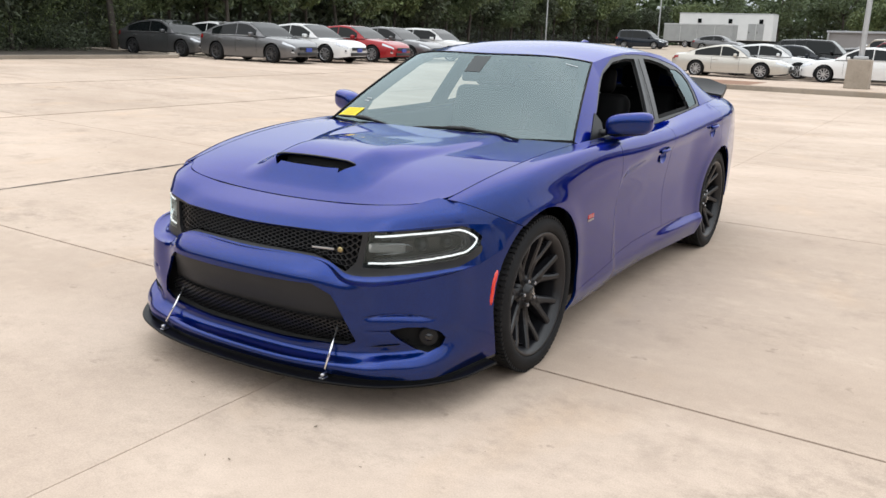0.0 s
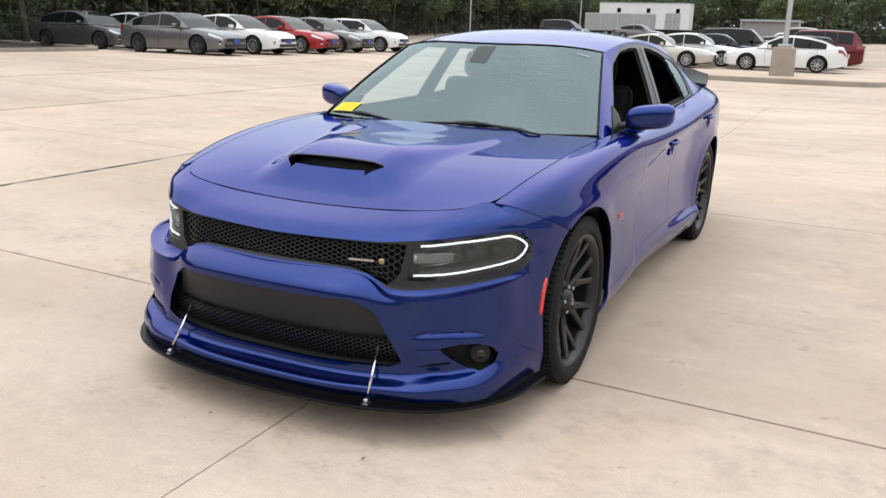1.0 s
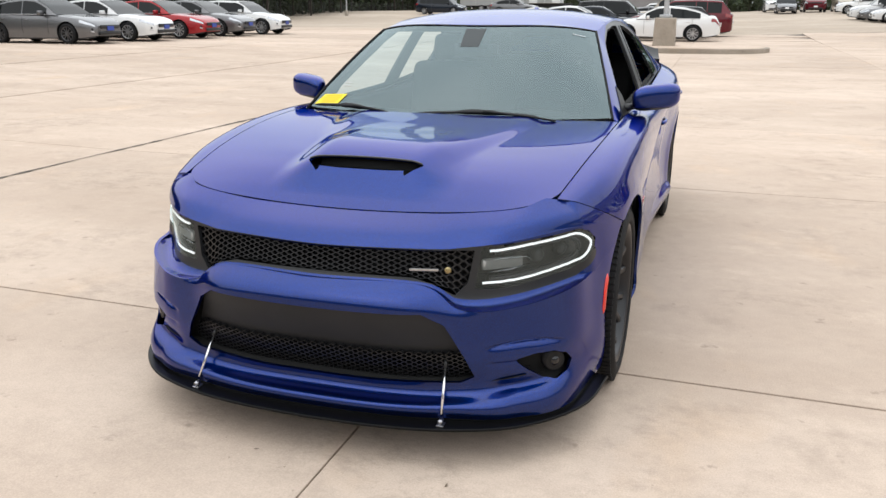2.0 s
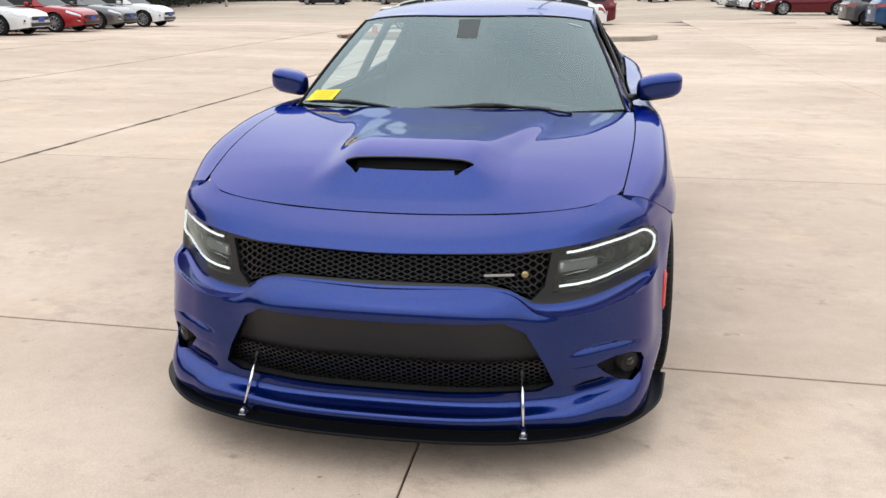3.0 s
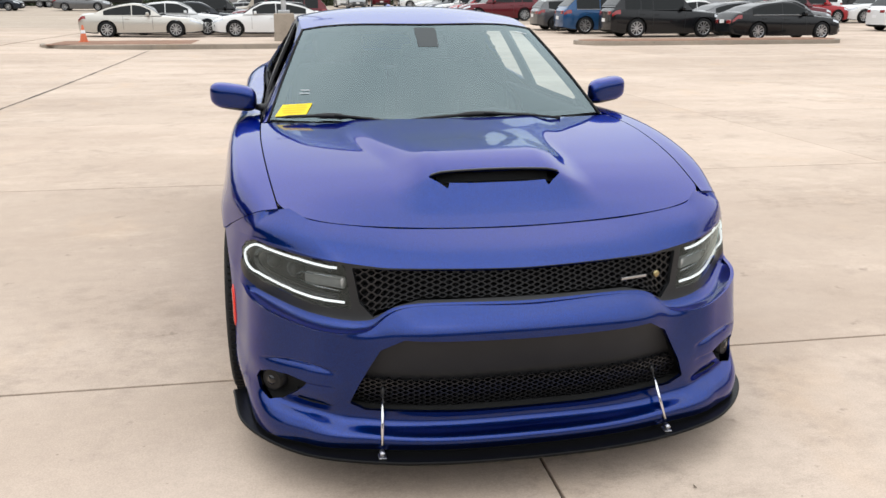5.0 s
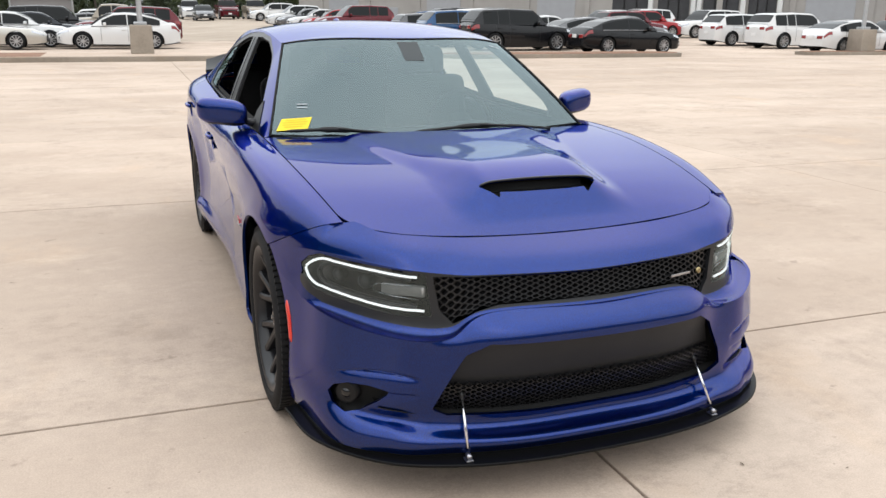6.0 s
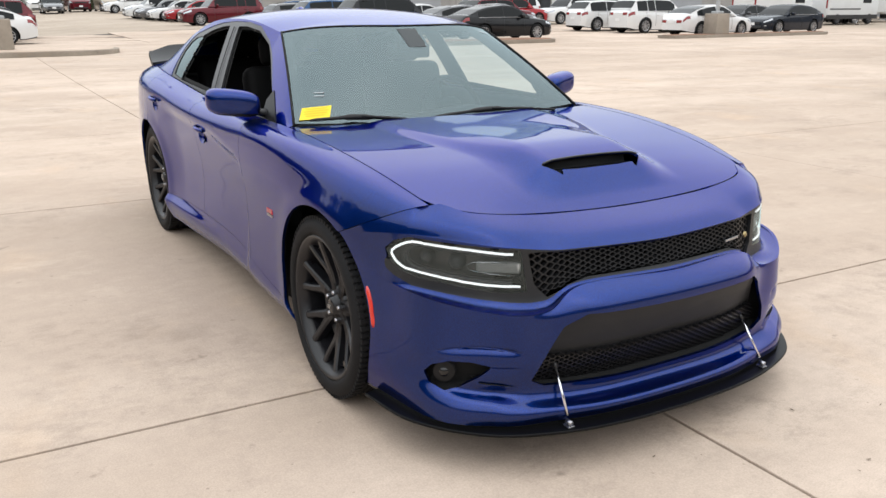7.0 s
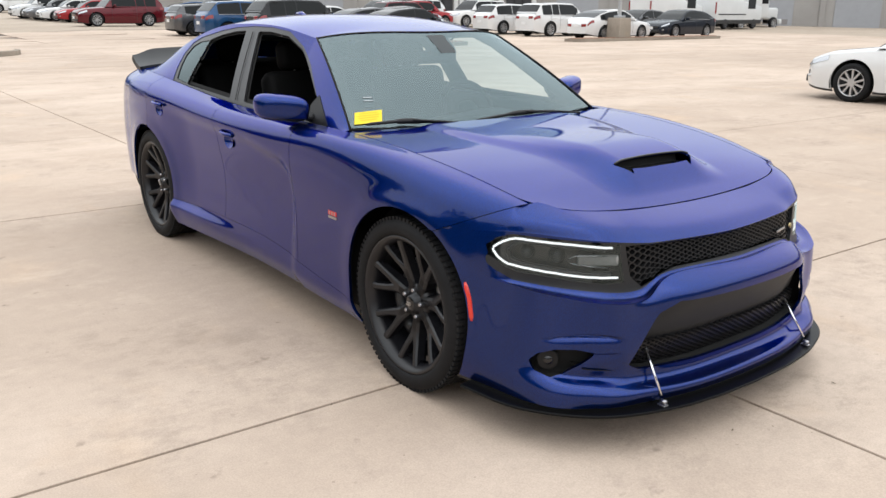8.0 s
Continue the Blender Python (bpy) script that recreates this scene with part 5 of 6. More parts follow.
def twin_spokes(R):
    """Five pairs of spokes with an outer ring."""
    geos = []
    for k in range(5):
        for s in (-1, 1):
            a0, a1 = 2 * math.pi * k / 5 + s * 0.20, 2 * math.pi * k / 5 + s * 0.30
            q = [(R * rr * math.cos(a + d / rr), R * rr * math.sin(a + d / rr)) for rr, a, d in ((0.16, a0, -0.045), (0.665, a1, -0.055), (0.665, a1, 0.055), (0.16, a0, 0.045))]
            geos.append(slab(q, -0.035, 0.006))
    geos.append(slab([(R * 0.2 * math.cos(t), R * 0.2 * math.sin(t)) for t in np.linspace(0, 2 * math.pi, 14, endpoint=False)], -0.035, 0.010))
    v, f = join(*geos)
    return np.asarray(v), f


def car_wheel(parent, x, y, R, dark):
    w = thing("wheel", "", "")
    w.parent = parent
    w.matrix_basis = Matrix.Translation((x, y, R)) @ Matrix.Rotation(0 if x > 0 else math.pi, 4, "Z")
    part("tyre", lathe([(-0.20, R * 0.66), (-0.20, R * 0.93), (-0.17, R), (0.0, R), (0.025, R * 0.94), (0.03, R * 0.82), (0.02, R * 0.70)], 28), M_RUBBER, w)
    part("rim", lathe([(0.02, R * 0.70), (0.006, R * 0.66), (-0.06, R * 0.64), (-0.07, 0.0)], 28), M_SATIN, w)
    v, f = twin_spokes(R)
    part("rim_edge", lathe([(0.020, R * 0.705), (0.024, R * 0.69), (0.010, R * 0.655), (-0.01, R * 0.65)], 28), M_DARKALLOY if dark else M_ALLOY, w)
    part("rim_face", (v[:, [2, 0, 1]], f), M_DARKALLOY if dark else M_ALLOY, w, flat=True)
    return w


def parked_car(kind, color, label, group="parked cars", plate=None, dark_wheels=False):
    """A parked car, nose towards -y, standing at its own origin."""
    s = STYLES[kind]
    L, W, H, R = s["L"] / 2, s["W"] / 2, s["H"], s["R"]
    paint = CAR_MATS[color]
    name = {"suv": "sport_utility_car", "crossover": "crossover_car", "hatch": "hatchback_car", "pickup": "pickup_truck"}.get(kind, kind)
    car = thing(name, label, "pickup truck" if kind == "pickup" else "car", group)
    hy = (-s["base"] / 2 - 0.04, s["base"] / 2 - 0.04)
    c0, c1, c2, c3 = s["cab"]
    top = soft((-L, -L + 0.10, -L + 0.45, c0 - 0.1, 0.2, min(c3, L - 0.3), L - 0.16, L), (s["nose"] - 0.12, s["nose"], s["nose"] + 0.6 * (s["hood"] - s["nose"]), s["hood"], s["belt"] + 0.02, s["deck"], s["deck"] - 0.02, s["tail"] - 0.1))
    half = curve((-L, -L + 0.12, -L + 0.5, hy[0], 0, hy[1], L - 0.5, L - 0.1, L), (W * 0.66, W * 0.82, W * 0.95, W * 0.985, W, W * 0.99, W * 0.95, W * 0.84, W * 0.72))
    low = curve((-L, -L + 0.4, hy[0], hy[1], L - 0.4, L), (0.26, 0.20, 0.20, 0.20, 0.22, 0.30))
    aR = R + 0.065

    def cut(p):
        return np.maximum(*(aR - np.hypot(p[..., 1] - h, p[..., 2] - R) for h in hy))

    def body(u, v):
        y = u
        w, t, b = half(y), top(y), low(y)
        a = np.clip(v, 0, 1)
        zz = b + (t - b) * np.clip(a / 0.62, 0, 1) ** 0.92 * np.where(a < 0.62, 0.90, 0.90) + (t - b) * 0.10 * np.sin(np.clip((a - 0.62) / 0.38, 0, 1) * math.pi / 2)
        side_k = np.clip(a / 0.62, 0, 1)
        xx = w * (0.955 + 0.045 * np.sin(side_k * math.pi * 0.9) - 0.03 * side_k**4)
        inn = np.clip((a - 0.62) / 0.38, 0, 1)
        xx = xx * np.where(a > 0.62, np.cos(inn * math.pi / 2) ** 0.62, 1.0)
        return np.stack([xx, y, zz], -1)
    g = sheet(body, (-L, L), (0, 1), 80, 30, cut, centre=(0, 0, 0.5), flange=0.02, mirror=True)
    part("body", g, paint, car)
    # nose and tail faces
    for yy, nm in ((-L, "front_bumper"), (L, "rear_bumper")):
        def cap(u, v, yy=yy):
            q = body(np.full_like(v, yy), v)
            return np.stack([q[..., 0] * u, q[..., 1] + np.sign(yy) * 0.05 * (1 - u**2), q[..., 2]], -1)
        part(nm, sheet(cap, (-1, 1), (0, 1), 10, 12, centre=(0, 0, 0.5), flange=0), paint, car)
    lt = sheet(lambda u, v: np.stack([body(u, 0 * v)[..., 0] * (0.97 + 0.02 * v) + (0.022 if kind in ("suv", "crossover") else 0.0) * v, u, body(u, 0 * v)[..., 2] - 0.04 + (0.20 if kind in ("suv", "crossover") else 0.06) * v], -1), (-L + 0.05, L - 0.05), (0, 1), 40, 2, cut, centre=(0, 0, 0.5), flange=0.02)
    for q in (lt, flip(lt)):
        part("lower_trim", q, M_SATIN, car)
    part("underbody", arrays(box(-W * 0.72, W * 0.72, -L + 0.25, L - 0.25, 0.20, 0.62)), M_VOID, car)
    # cabin
    rh = soft((c0, c0 + (c1 - c0) * 0.5, c1, (c1 + c2) / 2 - 0.1, c2, (c2 + c3) / 2, c3), (s["hood"] - 0.03, s["hood"] + (H - s["hood"]) * 0.53, H - 0.035, H, H - 0.07, s["deck"] + (H - s["deck"]) * 0.50, s["deck"] - 0.04), 0.16)
    if kind in ("suv", "crossover", "hatch", "minivan", "pickup"):
        rh = soft((c0, c0 + (c1 - c0) * 0.5, c1, (c1 + c2) / 2, c2, c3), (s["hood"] - 0.03, s["hood"] + (H - s["hood"]) * 0.53, H - 0.035, H, H - 0.06, s["deck"] - 0.04))
    bz = s["belt"] - 0.03

    def cabin(u, v):
        y = u
        t = rh(y)
        b = np.minimum(bz, t - 0.002)
        wb = half(y) * 0.955
        wt = wb - 0.26 * (t - b) - 0.02
        a = np.clip(v, 0, 1)
        k = np.clip(a / 0.6, 0, 1)
        inn = np.clip((a - 0.6) / 0.4, 0, 1)
        edge = 0.93
        zz = b + (t - b) * np.where(a < 0.6, k * edge, edge + (1 - edge) * np.sin(inn * math.pi / 2))
        xx = np.where(a < 0.6, wb + (wt - wb) * k, wt * np.cos(inn * math.pi / 2) ** 0.8)
        return np.stack([xx, y, zz], -1)
    part("roof", sheet(cabin, (c0, c3), (0, 1), 60, 24, centre=(0, 0, 0.8), flange=0, mirror=True), paint, car)

    def out(d):
        return lambda u, v: cabin(u, v) + np.stack([0 * u + d, 0 * u, 0 * u + d * 0.3], -1)
    m = (c1 + c2) / 2 - 0.05

    def winpoly(a, b):
        q = [y for y in np.linspace(a, b, 7)]
        up = [(y, max(bz + 0.05, float(rh(np.array(y))) * 0.93 + bz * 0.07 - 0.065)) for y in q]
        return [(a, bz + 0.04)] + up + [(b, bz + 0.04)]
    cuts = [(c0 + 0.42, m - 0.03), (m + 0.03, c3 - 0.42 if kind not in ("suv", "minivan") else 1.25)]
    if kind in ("suv", "minivan"):
        cuts.append((1.31, c3 - 0.42))
    if kind == "pickup":
        cuts = [(c0 + 0.36, 0.0), (0.06, c2 - 0.05)]
    for a, b in cuts:
        g = sheet(out(0.004), (c0, c3), (0, 0.6), 90, 16, lambda p, a=a, b=b: poly_sdf(p[..., 1], p[..., 2], winpoly(a, b), 0.012), centre=(0, 0, 0.8), flange=0)
        for q in (g, flip(g)):
            part("side_window", q, M_CARGLASS, car)
    for (a, b), nm in (((c0 + 0.03, c1 - 0.03), "windshield"), ((c2 + 0.06, c3 - 0.05), "rear_window")):
        g = sheet(lambda u, v: cabin(u, v) + np.stack([0 * u, 0 * u + (-0.010 if nm == "windshield" else 0.010), 0 * u + 0.008], -1), (a, b), (0.62, 1), 40, 14, centre=(0, 0, 0.6), flange=0, mirror=True)
        part(nm, g, M_CARGLASS, car)
    # lamps, grille, mirrors, plates
    nz = s["nose"]
    for k in (-1, 1):
        def lampf(u, v, k=k):
            q = body(-L + 0.04 + 0.44 * u, 0.47 + 0.10 * v + 0.03 * u)
            return (q + np.array([0.006, -0.004, 0.004])) * np.array([k, 1, 1])
        part("headlight", sheet(lampf, (0, 1), (0, 1), 12, 6, centre=(0, 0, 0.5), flange=0), M_HEADLAMP, car)

        def lampr(u, v, k=k):
            q = body(L - 0.03 - 0.30 * u, 0.46 + 0.12 * v)
            return (q + np.array([0.006, 0.004, 0.004])) * np.array([k, 1, 1])
        part("tail_light", sheet(lampr, (0, 1), (0, 1), 10, 6, centre=(0, 0, 0.5), flange=0), M_TAILLAMP, car)
        part("side_mirror", moved(arrays(box(-0.11, 0.11, -0.06, 0.06, -0.07, 0.07, 0.03)), pose(k * (W + 0.08), c0 + 0.52, bz + 0.07)), paint, car)
    for k in (-1, 1):
        part("rear_lamp", moved(arrays(box(-0.15, 0.15, -0.02, 0.02, -0.075, 0.075, 0.015)), pose(k * W * 0.52, L + 0.005, s["tail"] - 0.17, 0, 0, -k * 8)), M_TAILLAMP, car)
    if kind in ("sedan", "hatch", "crossover"):
        for k in (-1, 1):
            part("fog_trim", moved(arrays(box(-0.17, 0.17, -0.025, 0.025, -0.020, 0.020, 0.008)), pose(k * W * 0.66, -L + 0.055, 0.37, 0, -k * 12, k * 24)), M_ALLOY, car, "bright trim strip by the fog lamp")
            part("fog_recess", moved(arrays(box(-0.15, 0.15, -0.02, 0.02, -0.035, 0.035, 0.01)), pose(k * W * 0.66, -L + 0.055, 0.44, 0, -k * 12, k * 24)), M_TRIMDARK, car)
            part("belt_trim", tube([tuple((cabin(np.array(y), np.array(0.02)) + [0.006, 0, 0.008]) * [k, 1, 1]) for y in np.linspace(c0 + 0.42, c3 - 0.42, 9)], 0.009, 5), M_ALLOY, car)
    part("front_grille", arrays(box(-W * 0.52, W * 0.52, -L - 0.065, -L - 0.03, nz - 0.24, nz - 0.12, 0.012)), M_SATIN, car)
    part("lower_grille", arrays(box(-W * 0.60, W * 0.60, -L - 0.06, -L - 0.02, 0.28, 0.40, 0.015)), M_SATIN, car)
    part("plate", arrays(box(-0.16, 0.16, -L - 0.085, -L - 0.06, 0.42, 0.56, 0.004)), M_PLATEBLUE if plate == "blue" else M_PLATEWHITE, car, flat=True)
    part("plate", arrays(box(-0.16, 0.16, L + 0.05, L + 0.07, 0.62, 0.76, 0.004)), M_PLATEWHITE, car, flat=True)
    ends = [c0 + 0.36, m, min(c3 - 0.35, hy[1] - 0.05)] if kind not in ("coupe", "pickup") else [c0 + 0.36, m + 0.35]
    for k in (-1, 1):
        for ye in ends:
            part("door_seam", tube([tuple((body(np.array(ye), np.array(w)) + [0.002, 0, 0]) * [k, 1, 1]) for w in np.linspace(0.10, 0.60, 7)], 0.006, 5), M_SATIN, car)
        for ye in ends[1:]:
            q = (body(np.array(ye - 0.16), np.array(0.50)) + [0.012, 0, 0]) * [k, 1, 1]
            part("door_handle", tube([q - [0, 0.09, 0], q + [k * 0.012, 0, 0.004], q + [0, 0.09, 0]], 0.016, 6), paint, car)
    for hh in hy:
        for k in (-1, 1):
            car_wheel(car, k * (W - 0.035), hh, R, dark_wheels)
            ang = np.linspace(-0.3, math.pi + 0.3, 13)
            v = [(k * xx, hh + (aR + 0.01) * math.cos(a), R + (aR + 0.01) * math.sin(a)) for xx in (W * 0.96, W * 0.6) for a in ang]
            part("wheel_well", (np.array(v), [[i, i + 1, 13 + i + 1, 13 + i] for i in range(12)]), M_VOID, car)
    if kind == "pickup":
        part("truck_bed", arrays(box(-W * 0.93, W * 0.93, c3 + 0.05, L - 0.05, 1.0, s["deck"] + 0.02, 0.03)), paint, car)
    return car


# (kind, colour, x, y, heading, plate, dark wheels, words)
EAST, WEST, SOUTH, NORTH = 90, -90, 0, 180
CARS = [
    ("sedan", "grey", -25.8, 20.7, 94, "blue", True, "dark grey sedan parked at the edge of the woods"),
    ("sedan", "silver", -20.5, 20.3, 92, "blue", True, "silver-grey sedan with a blue dealer plate in the front row"),
    ("sedan", "white", -25.5, 23.4, 94, None, False, "white sedan parked behind the silver one"),
    ("sedan", "white", -20.1, 22.7, 94, "blue", False, "white sedan with a blue dealer plate in the front row"),
    ("sedan", "red", -19.9, 25.4, 94, "blue", False, "red sedan with a dealer plate between white and silver cars"),
    ("sedan", "silver", -19.9, 28.1, 94, "blue", False, "pale silver sedan beside the red sedan"),
    ("hatch", "white", -19.5, 30.9, 94, "blue", False, "white hatchback at the row's end"),
    ("coupe", "champagne", -6.4, 34.2, EAST, None, False, "older champagne-coloured two-door coupe beside the kerb island"),
    ("sedan", "white", -5.4, 36.8, EAST, None, False, "white sedan behind the champagne coupe"),
    ("sedan", "navy", -4.7, 39.7, EAST, None, False, "dark sedan in the second row"),
    ("suv", "black", -4.1, 43.2, EAST, None, False, "long black sport utility car"),
    ("sedan", "silver", -2.5, 46.5, EAST, None, False, "silver sedan beyond the black utility car"),
    ("crossover", "white", -1.6, 51.6, EAST, None, False, "white crossover far back in the lot"),
    ("sedan", "white", -1.3, 34.7, WEST, None, False, "white sedan parked nose to nose with the coupe"),
    ("hatch", "black", -1.5, 37.6, WEST, None, False, "black wagon behind the white sedan"),
    ("suv", "maroon", -0.9, 41.2, WEST, None, False, "dark maroon sport utility car"),
    ("pickup", "tan", -1.6, 45.4, WEST, None, False, "tan pickup truck with an open bed"),
    ("sedan", "silver", 6.5, 83.0, SOUTH, None, False, "silver sedan facing the camera far off"),
    ("pickup", "white", 5.9, 91.0, SOUTH, None, False, "white pickup truck facing across the lot"),
    ("pickup", "maroon", 9.2, 87.0, SOUTH, None, False, "dark red pickup truck at the far edge"),
    ("pickup", "tan", 12.0, 87.0, SOUTH, None, False, "tan pickup truck at the far edge"),
    ("crossover", "white", 12.6, 79.0, WEST, None, False, "white crossover at the far end of a row"),
    ("crossover", "white", 12.0, 65.3, WEST, None, False, "second white crossover far off"),
    ("sedan", "silver", 12.4, 62.6, WEST, None, False, "silver sedan far down the row"),
    ("sedan", "white", 12.8, 60.3, WEST, None, False, "white sedan beside a red car"),
    ("sedan", "red", 13.4, 57.9, WEST, None, False, "bright red sedan half hidden by a crossover"),
    ("sedan", "black", 14.3, 55.6, WEST, None, False, "black sedan beside the dark red crossover"),
    ("suv", "maroon", 12.6, 49.4, WEST, None, False, "dark red crossover at the end of its row"),
    ("sedan", "blue", 19.5, 54.9, EAST, None, False, "blue sedan behind the dark red crossover"),
    ("hatch", "grey", 13.4, 37.2, EAST, None, True, "grey hatchback seen from behind"),
    ("crossover", "blue", 13.9, 34.4, EAST, None, False, "blue crossover beside a large black one"),
    ("suv", "black", 15.0, 31.0, EAST, None, False, "large black sport utility car beside the mulch island"),
    ("sedan", "black", 18.6, 28.0, EAST, None, False, "long black sedan with chrome window trim"),
    ("sedan", "silver", 19.3, 32.2, EAST, None, False, "silver sedan behind the black sedan"),
    ("sedan", "white", 19.1, 36.0, EAST, None, False, "white sedan in the crowded row"),
    ("hatch", "silver", 19.6, 39.7, EAST, None, False, "silver hatchback in the crowded row"),
    ("sedan", "grey", 20.1, 43.2, EAST, None, False, "grey sedan in the crowded row"),
    ("crossover", "white", 18.3, 41.7, EAST, None, False, "white crossover in the crowded row"),
    ("crossover", "black", 18.1, 44.9, EAST, None, False, "black crossover in the crowded row"),
    ("crossover", "maroon", 26.3, 39.6, EAST, None, False, "maroon crossover seen from behind"),
    ("crossover", "white", 27.1, 43.5, WEST, None, False, "white crossover with dark windows"),
    ("crossover", "red", 29.7, 42.9, EAST, None, False, "red crossover seen from behind"),
    ("suv", "white", 31.9, 47.0, WEST, None, False, "white utility car far back by the building"),
    ("sedan", "silver", 24.2, 36.6, EAST, None, False, "silver sedan in the middle rows"),
    ("suv", "white", 34.3, 42.9, WEST, None, False, "large white crossover facing the aisle"),
    ("suv", "white", 30.8, 31.4, EAST, None, False, "large white utility car seen from behind"),
    ("crossover", "white", 30.2, 34.6, EAST, None, False, "white crossover next to a larger white car"),
    ("sedan", "white", 29.7, 26.6, EAST, None, False, "white sedan beside a lamp post"),
    ("sedan", "navy", 36.2, 27.4, WEST, None, False, "dark navy sedan on the island's far side"),
    ("sedan", "grey", 37.1, 31.0, WEST, None, False, "dark grey sedan in the last row"),
    ("sedan", "white", 12.35, 3.35, NORTH, None, False, "white sedan parked alone on the open concrete"),
    ("minivan", "navy", -25.4, 77.5, EAST, None, False, "dark minivan driving lane side, parked"),
    ("sedan", "silver", -17.9, 77.1, EAST, None, False, "silver sedan in front of a trailer"),
]
made = {}
for kind, color, x, y, heading, plate, dark, words in CARS:
    m = pose(x, y, float(ground_z(x, y)), 0, 0, heading)
    key = (kind, color, plate, dark)
    if key in made:
        car = copy_thing(made[key], m)
        tagged(car, words)
    else:
        car = made[key] = parked_car(kind, color, words, "parked cars", plate, dark)
        car.matrix_basis = m

# ---- kerb islands, lamp posts, cone ----
def island(name, x0, x1, y0, y1, soil, label):
    r = (y1 - y0) / 2
    cy = (y0 + y1) / 2
    ring = [(x1 - r + r * math.cos(a), cy + r * math.sin(a)) for a in np.linspace(-math.pi / 2, math.pi / 2, 13)] + [(x0 + r + r * math.cos(a), cy + r * math.sin(a)) for a in np.linspace(math.pi / 2, 1.5 * math.pi, 13)]
    isl = thing(name, label, "kerb island", kind="structure", m=pose(0, 0, float(ground_z((x0 + x1) / 2, cy))))
    part("kerb", slab(ring, -0.01, 0.13), M_CURB, isl, flat=True)
    c = np.mean(ring, 0)
    inner = [tuple(c + (np.array(q) - c) * [1 - 0.30 / (x1 - x0), 1 - 0.36 / (y1 - y0)]) for q in ring]
    part("bed", slab(inner, 0.0, 0.145), soil, isl, flat=True)
    return isl


island("kerb_island", -8.4, 2.7, 24.6, 28.0, M_CONCRETE, "long raised kerb island with a concrete top")
part("mulch", slab([(-8.0, 24.9), (-3.6, 24.9), (-3.6, 27.7), (-8.0, 27.7)], 0.14, 0.15), M_SOIL, bpy.data.objects["kerb_island"], "reddish mulch", flat=True)
island("kerb_island", 9.3, 19.4, 24.4, 26.4, M_SOIL, "raised kerb island filled with reddish mulch")
island("kerb_island", 25.4, 36.5, 24.6, 25.8, M_SOIL, "raised kerb island with a lamp post")
island("kerb_island", 44.0, 62.0, 17.0, 19.0, M_CURB, "far kerb island by the building")

M_POST = mat("galvanised_post", (0.42, 0.43, 0.44), 0.45, metal=0.6, vary=0.12, scale=4)


def lamp_post(x, y, base=0.42, z=0.13):
    p = thing("lamp_post", "grey steel lamp post on a square concrete base", "lamp post", "lamp posts", m=pose(x, y, z + float(ground_z(x, y))))
    bm = box(-base, base, -base, base, 0, 0.92, 0.03)
    for v in bm.verts:
        if v.co.z > 0.5:
            v.co.x *= 0.94
            v.co.y *= 0.94
    part("concrete_base", bm, M_CURB, p, "weathered concrete block", flat=True)
    part("base_cover", box(-0.20, 0.20, -0.20, 0.20, 0.92, 1.02, 0.02), M_POST, p, flat=True)
    part("pole", lathe([(1.02, 0.085), (5.0, 0.075), (9.0, 0.06)], 16, "z"), M_POST, p)
    part("lamp_head", box(-0.55, 0.55, -0.16, 0.16, 8.9, 9.05, 0.03), M_POST, p, flat=True)
    return p


lamp_post(-0.66, 26.7, 0.36)
lamp_post(28.9, 25.3)
for x, y in ((-41.4, 45.0), (-33.1, 72.0), (-25.3, 82.0)):
    q = thing("utility_pole", "thin grey steel pole", "pole", "thin poles", m=pose(x, y, float(ground_z(x, y))))
    part("pole", lathe([(0, 0.07), (9, 0.055)], 10, "z"), M_POST, q)
    part("base", lathe([(0, 0.16), (0.5, 0.15), (0.52, 0.0)], 12, "z"), M_CURB, q)

M_ORANGE = mat("orange_plastic", (0.50, 0.115, 0.045), 0.6, vary=0.15, scale=10)
cone = thing("traffic_cone", "orange traffic cone with a white band on the kerb", "traffic cone", m=pose(-7.2, 26.8, 0.145 + float(ground_z(-2.85, 26.3))) @ Matrix.Scale(0.78, 4))
part("cone_body", lathe([(0.03, 0.16), (0.70, 0.035), (0.71, 0.0)], 24, "z"), M_ORANGE, cone)
part("cone_band", lathe([(0.36, 0.103), (0.50, 0.076)], 24, "z"), M_PLATEWHITE, cone)
part("cone_foot", box(-0.19, 0.19, -0.19, 0.19, 0, 0.035, 0.01), M_ORANGE, cone, flat=True)

# ---- trailers, van, lorry ----
M_WALLDARK = mat("dark_wall_band", (0.22, 0.21, 0.21), 0.85, vary=0.12, scale=0.6)
M_DOORGREY = mat("grey_metal_door", (0.30, 0.31, 0.33), 0.5, vary=0.06, scale=2)
M_TRAILER = mat("grey_trailer_skin", (0.30, 0.31, 0.31), 0.5, metal=0.3, vary=0.1, scale=2)
M_WHITESKIN = mat("white_panel_skin", (0.58, 0.59, 0.59), 0.45, vary=0.05, scale=1.5)


